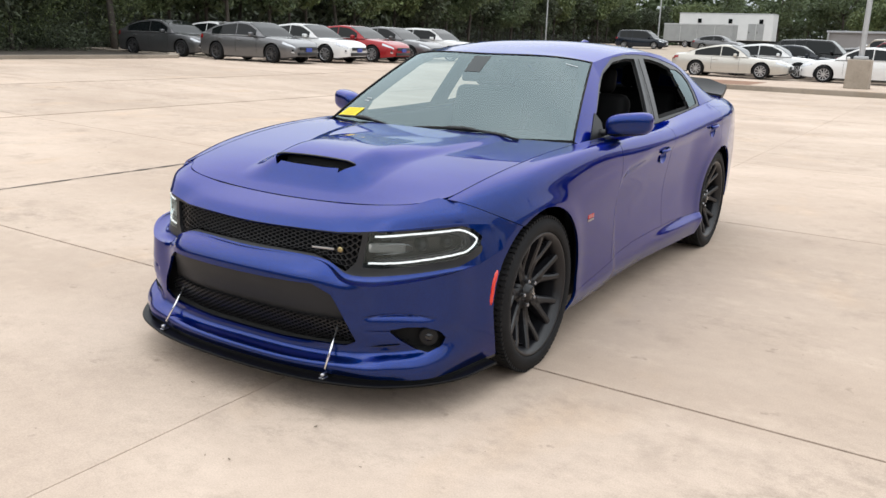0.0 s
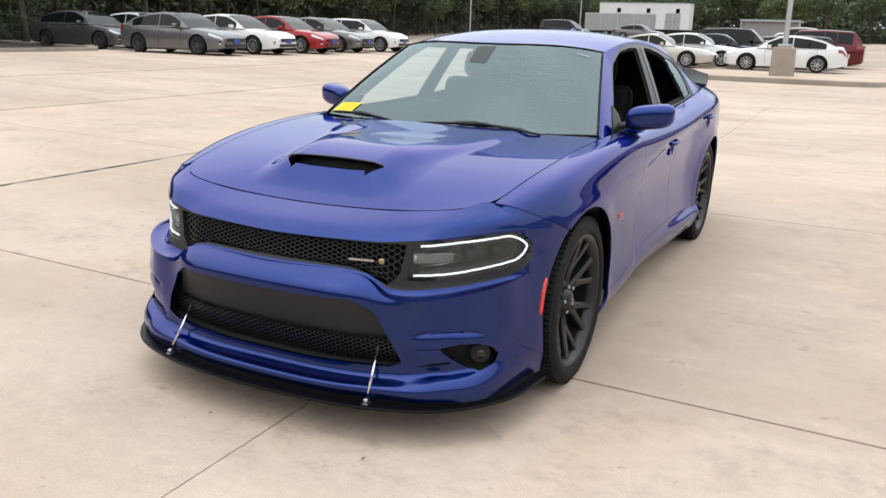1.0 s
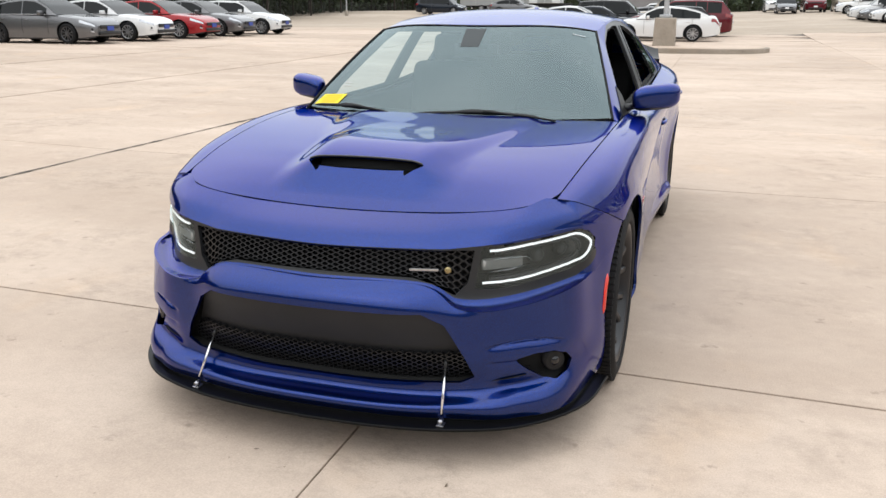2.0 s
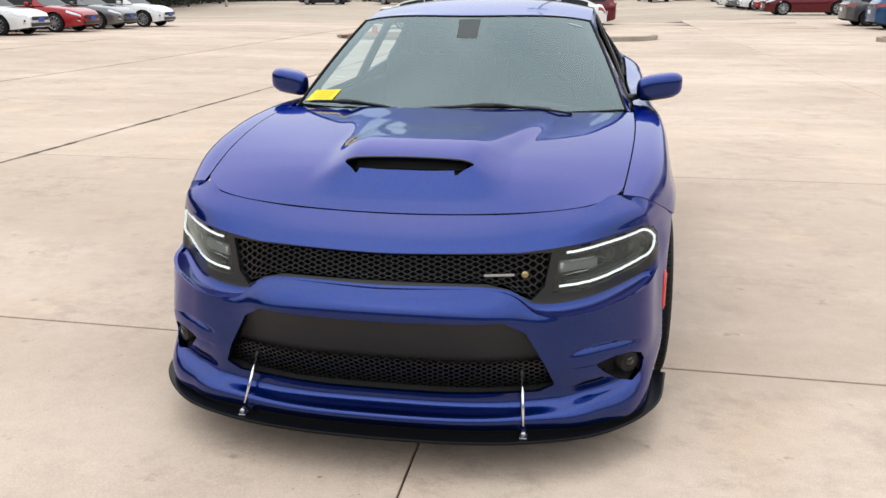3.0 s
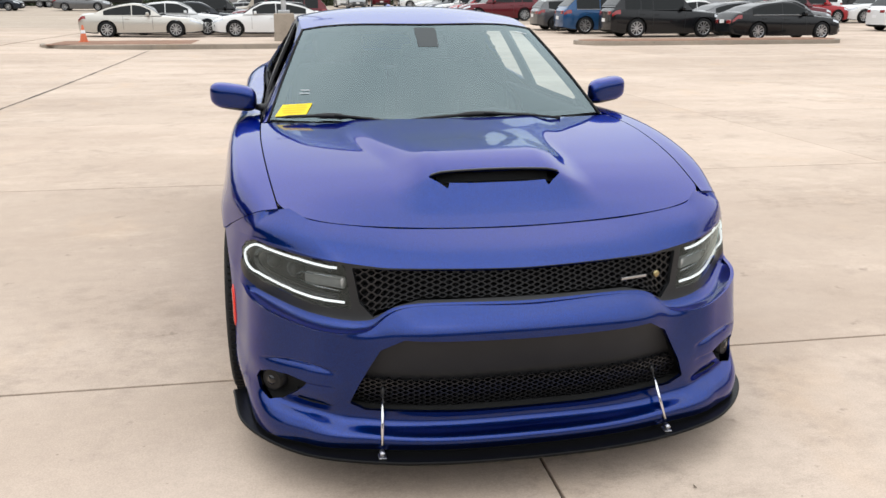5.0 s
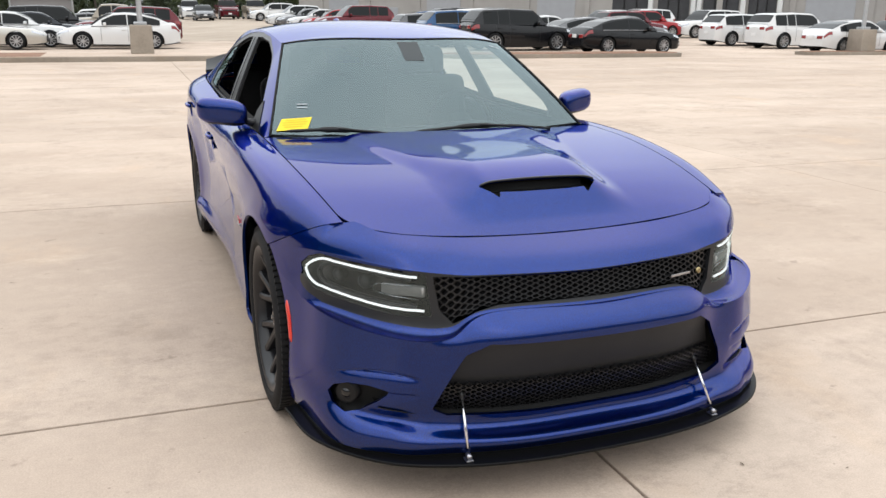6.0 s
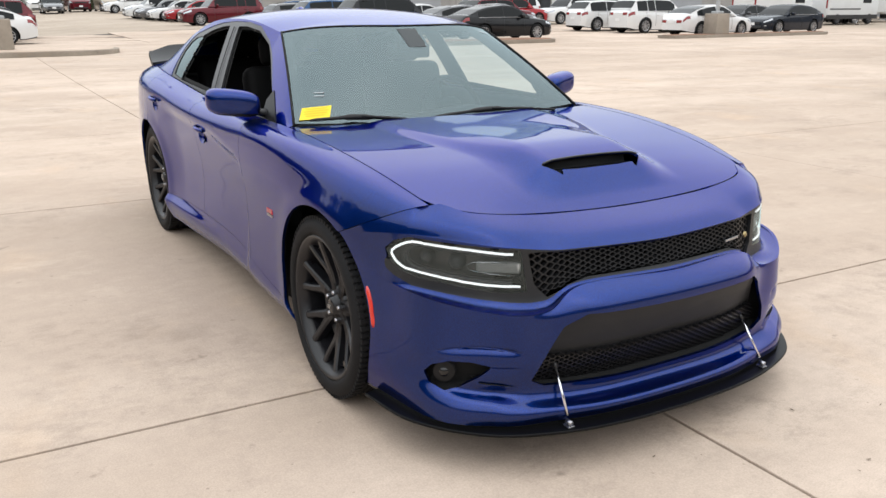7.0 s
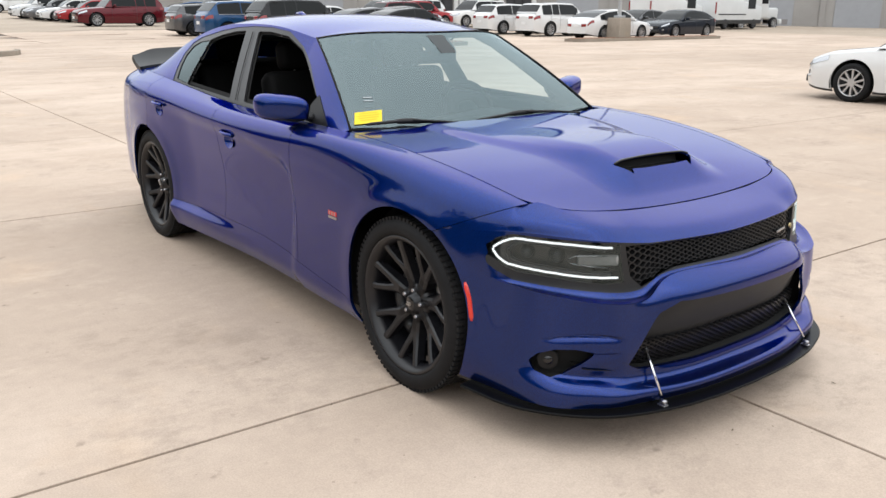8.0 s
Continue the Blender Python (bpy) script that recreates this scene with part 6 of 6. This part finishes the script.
def box_trailer(x, y, length, width, z0, z1, skin, name, label, heading=EAST, axles=2, gate=True):
    tr = thing(name, label, "trailer", m=pose(x, y, float(ground_z(x, y)), 0, 0, heading))
    part("box", box(-width / 2, width / 2, -length / 2, length / 2, z0, z1, 0.05), skin, tr, flat=True)
    part("roof_edge", box(-width / 2 - 0.02, width / 2 + 0.02, -length / 2 - 0.02, length / 2 + 0.02, z1 - 0.10, z1 + 0.03, 0.02), M_POST, tr, flat=True)
    part("chassis", box(-0.5, 0.5, -length / 2 - 1.2, length / 2, 0.45, z0, 0.02), M_SATIN, tr, flat=True)
    for k in range(axles):
        for sx in (-1, 1):
            car_wheel(tr, sx * (width / 2 - 0.02), 0.3 + 0.9 * k, 0.36, False)
    if gate:
        for k in range(3):
            part("side_panel_rib", box(-width / 2 - 0.03, -width / 2, -length / 2 + (k + 1) * length / 4 - 0.03, -length / 2 + (k + 1) * length / 4 + 0.03, z0 + 0.05, z1 - 0.12), M_POST, tr, flat=True)
    return tr


box_trailer(-23.3, 90.0, 7.3, 2.3, 0.62, 2.45, M_TRAILER, "cargo_trailer", "grey enclosed cargo trailer with two axles")
big = box_trailer(-22.7, 99.0, 10.6, 2.6, 0.9, 3.85, M_WHITESKIN, "office_trailer", "white windowed office trailer", gate=False)
for k in (-2.9, 0.6, 4.0):
    part("small_window", box(-1.33, -1.30, -k - 0.22, -k + 0.22, 2.75, 3.25), M_CARGLASS, big, flat=True)
for k in (-3.95, -3.05):
    leaf = part("door", box(-1.34, -1.30, k - 0.42, k + 0.42, 0.95, 2.75, 0.01), M_TRAILER, big, flat=True)
    part("door_handle", box(-1.37, -1.34, k + 0.25, k + 0.31, 1.7, 1.9), M_SATIN, leaf, flat=True)

# low open shed beyond the cars
shed = thing("storage_shed", "low dark grey shed with a pale roof edge", "shed", m=pose(-9.0, 101.0, float(ground_z(-9.0, 101.0)), 0, 0, 0))
part("wall", box(-3.0, 3.2, 0, 3.0, 0, 2.2), M_WALLDARK, shed, flat=True)
part("roof", box(-3.2, 3.4, -0.3, 3.3, 2.2, 2.42, 0.03), M_DOORGREY, shed, flat=True)
for k in (-3.0, 3.2):
    part("post", box(k - 0.09, k + 0.09, -0.25, -0.07, 0, 2.2), M_TRAILER, shed, flat=True)

# panel vans and a lorry near the building
def panel_van(x, y, heading, label):
    v = thing("panel_van", label, "van", "white vans", m=pose(x, y, float(ground_z(x, y)), 0, 0, heading))
    bm = box(-1.0, 1.0, -2.9, 2.9, 0.42, 2.65, 0.16, 3)
    for q in bm.verts:
        if q.co.y < -2.0:
            k = (-2.0 - q.co.y) / 0.9
            if q.co.z > 1.2:
                q.co.z -= k * (q.co.z - 1.2) * 0.85
    part("body", bm, M_WHITESKIN, v)
    part("lower_trim", box(-1.01, 1.01, -2.85, 2.85, 0.36, 0.66, 0.03), M_SATIN, v, flat=True)
    for sx in (-1, 1):
        part("side_window", box(sx * 1.0 - 0.012, sx * 1.0 + 0.012, -1.95, -1.0, 1.45, 2.15, 0.004), M_CARGLASS, v, flat=True)
        part("side_moulding", box(sx * 1.0 - 0.015, sx * 1.0 + 0.015, -0.8, 2.6, 1.0, 1.08), M_SATIN, v, flat=True)
        part("tail_light", box(sx * 0.93 - 0.05, sx * 0.93 + 0.05, 2.86, 2.92, 1.1, 1.9, 0.01), M_TAILLAMP, v, flat=True)
        for yy in (-1.9, 1.7):
            car_wheel(v, sx * 0.98, yy, 0.36, True)
    return v


panel_van(53.8, 36.5, EAST, "white high-roof panel van parked side on")
panel_van(47.0, 36.9, EAST, "white panel van behind the navy sedan")
lorry = thing("tractor_lorry", "white tractor lorry with a long bonnet by the building", "lorry", m=pose(60.5, 38.9, 0, 0, 0, EAST))
bm = box(-1.2, 1.2, -0.6, 1.6, 0.9, 3.3, 0.15, 3)
part("cab", bm, M_WHITESKIN, lorry)
part("bonnet", box(-0.95, 0.95, -2.4, -0.5, 0.8, 1.75, 0.18, 3), M_WHITESKIN, lorry)
part("front_bumper", box(-1.2, 1.2, -2.6, -2.3, 0.45, 0.85, 0.06), M_WHITESKIN, lorry)
part("front_grille", box(-0.55, 0.55, -2.44, -2.38, 0.95, 1.65, 0.03), M_CHROME, lorry, flat=True)
part("chassis", box(-0.5, 0.5, -2.2, 5.0, 0.55, 0.95, 0.03), M_SATIN, lorry, flat=True)
part("fuel_tank", box(-1.15, -0.55, 0.0, 1.5, 0.4, 0.95, 0.1, 3), M_CHROME, lorry)
for sx in (-1, 1):
    part("side_window", box(sx * 1.2 - 0.012, sx * 1.2 + 0.012, -0.4, 0.5, 2.05, 2.85), M_CARGLASS, lorry, flat=True)
    for yy in (-1.6, 3.0, 4.2):
        car_wheel(lorry, sx * 1.1, yy, 0.50, False)
part("windshield", box(-1.0, 1.0, -0.63, -0.59, 2.0, 2.9), M_CARGLASS, lorry, flat=True)

# ---- building at the lot's edge ----
M_WALL = mat("grey_tilt_wall", (0.300, 0.288, 0.275), 0.85, vary=0.12, scale=0.6, bump=0.3, bump_scale=30)
M_BAY = mat("dark_bay_glass", (0.045, 0.046, 0.050), 0.25, spec=0.4, vary=0.2, scale=1.5)
hall = thing("service_building", "long low grey concrete building with metal doors and bays", "building", kind="structure", m=pose(60, 47, 0, 0, 0, -47))
part("wall", box(-62, 34, 0, 16, 0, 8.5, 0.05), M_WALL, hall, flat=True)
part("roof", box(-62.4, 34.4, -0.4, 16.4, 8.5, 9.0, 0.05), M_WALLDARK, hall, flat=True)
for k in range(-59, 34, 6):
    part("pilaster", box(k - 0.25, k + 0.25, -0.12, 0.02, 0, 8.4, 0.02), M_WALL, hall, flat=True)
    if -30 < k < -12:
        continue
    if k % 4 == 1:
        part("bay_door", box(k + 1.0, k + 4.8, -0.05, 0.03, 0, 4.4, 0.02), M_DOORGREY, hall, flat=True)
    else:
        dr = part("steel_door", box(k + 1.5, k + 3.6, -0.06, 0.03, 0, 2.4, 0.02), M_DOORGREY, hall, flat=True)
        for q in (0.5, 1.5):
            part("vent", box(k + 1.5 + q - 0.22, k + 1.5 + q + 0.22, -0.08, -0.05, 0.35, 0.8), M_WALLDARK, dr, flat=True)

# glazed bays between pale columns
for a, b in ((-26.6, -23.2), (-22.4, -19.6), (-18.4, -15.4), (-14.6, -12.3)):
    bay = part("glazed_bay", box(a, b, -0.05, 0.03, 0, 4.6, 0.02), M_BAY, hall, "dark glazed bay", flat=True)
    for q in (a + (b - a) / 3, b - (b - a) / 3):
        part("mullion", box(q - 0.05, q + 0.05, -0.10, -0.05, 0, 4.6), M_TRIMDARK, bay, flat=True)
for q in (-23.0, -19.2, -18.7, -15.0, -12.0):
    part("column", box(q - 0.2, q + 0.2, -0.45, -0.05, 0, 5.2, 0.03), M_WHITESKIN, hall, flat=True)

# plain long wall added out of view behind the camera, for dark reflections
back = thing("wall_south", "unseen dark grey wall added behind the camera for reflections", "wall", kind="structure")
part("wall", arrays(box(-70, 70, -26.4, -26.0, 0, 7.0)), M_WALLDARK, back, flat=True)
part("fascia_band", arrays(box(-70, 70, -26.6, -25.8, 7.0, 7.9)), M_WALL, back, flat=True)

# second unseen wall, added to the east for the same dark reflections
east = thing("wall_east", "unseen dark grey wall added beside the lot for reflections", "wall", kind="structure")
part("wall", arrays(box(56.0, 56.4, -26.0, 20.0, 0, 7.0)), M_WALLDARK, east, flat=True)
part("fascia_band", arrays(box(55.8, 56.6, -26.0, 20.2, 7.0, 7.9)), M_WALL, east, flat=True)

# ---- woods on the edge, with a fence ----
M_BARK = mat("bark", (0.055, 0.047, 0.040), 0.95, vary=0.35, scale=6, bump=0.8, bump_scale=30)


def leaf_mat(name, a, b):
    m = mat(name, a, 0.6)
    n, l = m.node_tree.nodes, m.node_tree.links
    geo, mix = n.new("ShaderNodeNewGeometry"), n.new("ShaderNodeMixRGB")
    mix.inputs[1].default_value, mix.inputs[2].default_value = (*a, 1), (*b, 1)
    l.new(geo.outputs["Random Per Island"], mix.inputs[0])
    l.new(mix.outputs[0], n["Principled BSDF"].inputs["Base Color"])
    return m


M_LEAF = leaf_mat("oak_leaves", (0.040, 0.058, 0.024), (0.092, 0.122, 0.052))
M_LEAF2 = leaf_mat("light_leaves", (0.06, 0.085, 0.03), (0.13, 0.16, 0.06))
M_DARKLEAF = leaf_mat("undergrowth", (0.024, 0.032, 0.016), (0.056, 0.072, 0.034))
rng = np.random.default_rng(7)


def leaf_cloud(points, size):
    """Small bent leaf clumps, each of two quads, at the points."""
    n = len(points)
    a = rng.normal(size=(n, 3))
    a /= np.linalg.norm(a, axis=1, keepdims=True)
    b = np.cross(a, rng.normal(size=(n, 3)))
    b /= np.linalg.norm(b, axis=1, keepdims=True)
    c = np.cross(a, b)
    s = size * rng.uniform(0.5, 1.3, (n, 1))
    p = points
    v = np.stack([p - a * s, p - b * s * 0.5 + c * s * 0.15, p + a * s, p + b * s * 0.5 + c * s * 0.15], 1).reshape(-1, 3)
    f = [[4 * i, 4 * i + 1, 4 * i + 2, 4 * i + 3] for i in range(n)]
    return v, f


def tree(height, spread, material, seed):
    r = np.random.default_rng(seed)
    t = thing("tree", "", "tree", "trees at the lot's edge")
    lean = r.normal(0, 0.25, 2)
    path = [(lean[0] * w**1.5, lean[1] * w**1.5, height * 0.62 * w) for w in np.linspace(0, 1, 7)]
    geos = [tube(path, [0.095 * height / 9 * (1 - 0.7 * w) + 0.03 for w in np.linspace(0, 1, 7)], 8)]
    tips = []
    for k in range(9):
        w = r.uniform(0.35, 0.95)
        o = np.array([lean[0] * w**1.5, lean[1] * w**1.5, height * 0.62 * w])
        an = r.uniform(0, 2 * math.pi)
        ln = spread * r.uniform(0.45, 0.95)
        e = o + np.array([math.cos(an) * ln, math.sin(an) * ln, r.uniform(0.3, 1.1) * ln])
        mid = (o + e) / 2 + r.normal(0, 0.2, 3)
        geos.append(tube([o, mid, e], [0.07, 0.045, 0.02], 6))
        tips += [mid, e, (mid + e) / 2]
    tips.append(np.array([lean[0], lean[1], height * 0.72]))
    part("trunk", join(*geos), M_BARK, t)
    pts = []
    for c in tips:
        k = int(r.integers(90, 170))
        q = r.normal(size=(k, 3))
        q /= np.linalg.norm(q, axis=1, keepdims=True)
        pts.append(c + q * (r.uniform(0.3, 1.0, (k, 1)) ** 0.5) * spread * r.uniform(0.28, 0.5) * np.array([1, 1, 0.75]))
    part("crown", leaf_cloud(np.concatenate(pts), 0.17), material, t, flat=True)
    return t


kinds = [tree(9.0, 2.9, M_LEAF, 1), tree(7.5, 2.5, M_LEAF2, 2), tree(10.5, 3.2, M_LEAF, 3), tree(6.5, 2.4, M_DARKLEAF, 4)]
words = ["dark green oak tree at the edge of the lot", "lighter green young tree by the fence", "tall oak with a broad dark crown", "low dense dark green tree"]
for k, t in enumerate(kinds):
    tagged(t, words[k])
    t.matrix_basis = pose(-33 - 2.3 * k, 18 + 9 * k, 0.28, 0, 0, 40 * k)
spots = []
for k in range(46):
    y = 6 + 2.6 * k
    spots.append((-31.5 - 0.10 * max(0, y - 20) - rng.uniform(0, 4.0), y + rng.uniform(-0.8, 0.8)))
for k in range(22):
    spots.append((-42 - rng.uniform(0, 10), 4 + 5.5 * k))
for k in range(26):
    spots.append((-46 + 3.6 * k + rng.uniform(-1, 1), 118 + rng.uniform(-4, 10)))
spots += [(-31.2, 22.0), (-29.9, 27.8), (-29.4, 16.0)]
for x, y in spots:
    k = int(rng.integers(0, 4))
    t = copy_thing(kinds[k], pose(x, y, float(ground_z(x, y)) - 0.05, 0, 0, rng.uniform(0, 360)))
    t.scale = [rng.uniform(0.8, 1.25)] * 3
# undergrowth and far woods
pts = []
for k in range(9000):
    y = rng.uniform(-6, 122)
    x = -33.5 - 0.10 * max(0, y - 20) - rng.uniform(0, 9)
    pts.append((x, y, rng.uniform(0.05, 1.0) ** 1.3 * 3.0))
for k in range(5000):
    pts.append((rng.uniform(-50, 50), 122 + rng.uniform(0, 9), 0.8 + rng.uniform(0.05, 1.0) * 4.0))
# shading by leaf colour: most clumps above 0.9 m lighter, lower ones dark
near, bush = [], []
for k in range(330):
    y = rng.uniform(-4, 24)
    c = np.array([rng.uniform(-34, -28.5) - 2.5 * smooth(18.5, 20.5, y), y, rng.uniform(0.1, 2.8)])
    q = c + rng.normal(size=(210, 3)) * rng.uniform(0.25, 0.60) * np.array([1, 1, 0.8])
    (bush if c[2] > 0.9 and k % 3 else near).append(q)
near, bush = np.concatenate(near), np.concatenate(bush)
near[:, 2] = np.abs(near[:, 2]) + 0.32
bush[:, 2] = np.abs(bush[:, 2]) + 0.32
brush = new("brush", mesh_of("brush", *leaf_cloud(bush, 0.050), M_LEAF2, True))
tagged(brush, "brush behind the verge, its lit upper clumps coloured lighter green", "brush", kind="stuff")
under = new("undergrowth", mesh_of("undergrowth", *join(leaf_cloud(np.array(pts), 0.34), leaf_cloud(near, 0.055)), M_DARKLEAF, True))
tagged(under, "dense undergrowth along the edge of the lot, low shade in its dark green", "undergrowth", kind="stuff")
pts = []
for k in range(42000):
    w = rng.uniform(0, 1)
    d = rng.uniform(0, 14)
    if w < 0.6:
        y = -20 + 150 * rng.uniform(0, 1)
        x = -43 - 0.10 * max(0, y - 20) - d
    else:
        x, y = rng.uniform(-60, 75), 131 + d
    top = 9.5 + 2.5 * math.sin(0.31 * x + 0.23 * y) + 1.5 * math.sin(0.9 * x - 0.7 * y)
    pts.append((x, y, top * rng.uniform(0.02, 1.0)))
far = new("far_woods", mesh_of("far_woods", *leaf_cloud(np.array(pts), 0.85), M_LEAF, True))
tagged(far, "thick dark green woods behind the car park", "woods", kind="stuff")
part("verge", slab([(-23.3, -20), (-23.3, 18.6), (-24.4, 19.6), (-31.5, 20.6), (-37.0, 60), (-42, 112), (-90, 112), (-90, -20)], 0.20, 0.36), M_VERGE, ground, "bare leaf-littered verge", flat=True)
part("kerb", slab([(-23.1, -20), (-23.1, 18.7), (-24.3, 19.8), (-31.3, 20.8), (-36.8, 60), (-41.8, 112), (-42.1, 112), (-37.1, 60), (-31.6, 20.5), (-24.5, 19.5), (-23.4, 18.5), (-23.4, -20)], 0.15, 0.43), M_CURB, ground, flat=True)

M_FENCE = mat("black_fence_mesh", (0.02, 0.022, 0.02), 0.7)
fence = thing("chain_fence", "dark wire fence in front of the woods", "fence", kind="structure")
fpts = [(-33.0 - 0.10 * max(0, y - 20), y) for y in np.arange(16, 116, 3.0)]
for (x0, y0), (x1, y1) in zip(fpts[:-1], fpts[1:]):
    part("fence_post", tube([(x0, y0, 0), (x0, y0, 2.0)], 0.035, 6), M_FENCE, fence)
    wires = [tube([(x0, y0, z), (x1, y1, z)], 0.012, 4) for z in np.linspace(0.1, 1.95, 16)]
    part("wire_panel", join(*wires), M_FENCE, fence)

# ---- concrete slabs: pieces of the ground, laid last ----
SX, SY, JOINT, SKEW = 4.86, 3.90, 0.0045, -0.021


def slab_at(i, j):
    """A place on the slightly skewed grid of slabs."""
    return 0.092 + i * SX, 0.095 + j * SY + SKEW * i * SX


# dirt and weeds caught in one long joint
jr = np.random.default_rng(5)
jy = np.linspace(0.2, 24.0, 160)
jw = 0.010 + 0.016 * np.abs(jr.normal(size=160)) * (0.4 + 0.6 * np.sin(jy * 1.7) ** 2)
jx = slab_at(-1, 0)[0] + 0.004 * np.sin(jy * 3)
jv = np.concatenate([np.c_[jx + k * jw, jy, ground_z(jx, jy) + 0.0015] for k in (-1, 1)])
part("joint_dirt", (jv, [[i, i + 1, 160 + i + 1, 160 + i][::-1] for i in range(159)]), M_JOINT, ground, flat=True)

# scraps of dry leaf on the concrete
M_SCRAP = mat("dry_leaf", (0.15, 0.115, 0.08), 0.8, vary=0.3, scale=40)
SCRAPS = ((-0.173, -0.950, 0.009), (0.518, -0.961, 0.010), (0.437, -1.327, 0.008), (-0.025, -1.022, 0.004), (0.346, -1.355, 0.005), (0.844, -1.104, 0.006))
for k, (x, y, w) in enumerate(SCRAPS):
    leaf = thing("fallen_leaf", "small dry brown leaf scrap lying on the concrete", "leaf", "leaf scraps", m=pose(x, y, float(ground_z(x, y)) + 0.0015, 0, 0, 70 * k + 20))
    part("blade", sheet(lambda u, v: np.stack([w * (2 * u - 1), (2 * v - 1) * 0.36 * w * np.sin(np.pi * np.clip(u, 0.08, 0.95)), 0.003 + 0.35 * w * (2 * u - 1) ** 2 * 0.4 + 0.1 * w * np.abs(2 * v - 1)], -1), (0, 1), (0, 1), 6, 4, centre=(0, 0, -1), flange=0.0006), M_SCRAP, leaf)

slab_bm = box(-SX / 2 + JOINT, SX / 2 - JOINT, -SY / 2 + 1.7 * JOINT, SY / 2 - 1.7 * JOINT, -0.03, 0.0, 0.002, 1)
slab_me = bpy.data.meshes.new("concrete_slab")
for q in slab_bm.verts:
    q.co.y += SKEW * q.co.x
slab_bm.to_mesh(slab_me)
slab_bm.free()
slab_me.materials.append(M_CONCRETE)
for i in range(-5, 10):
    for j in range(-3, 11):
        x, y = slab_at(i + 0.5, j + 0.5)
        rise = [float(ground_z(x + a, y + b) - ground_z(x - a, y - b)) for a, b in ((SX / 2, 0), (0, SY / 2))]
        ob = new("concrete_slab", slab_me)
        ob.location = (x, y, float(ground_z(x, y)))
        ob.rotation_euler = (math.atan2(rise[1], SY), -math.atan2(rise[0], SX), 0)
        ob.parent = ground
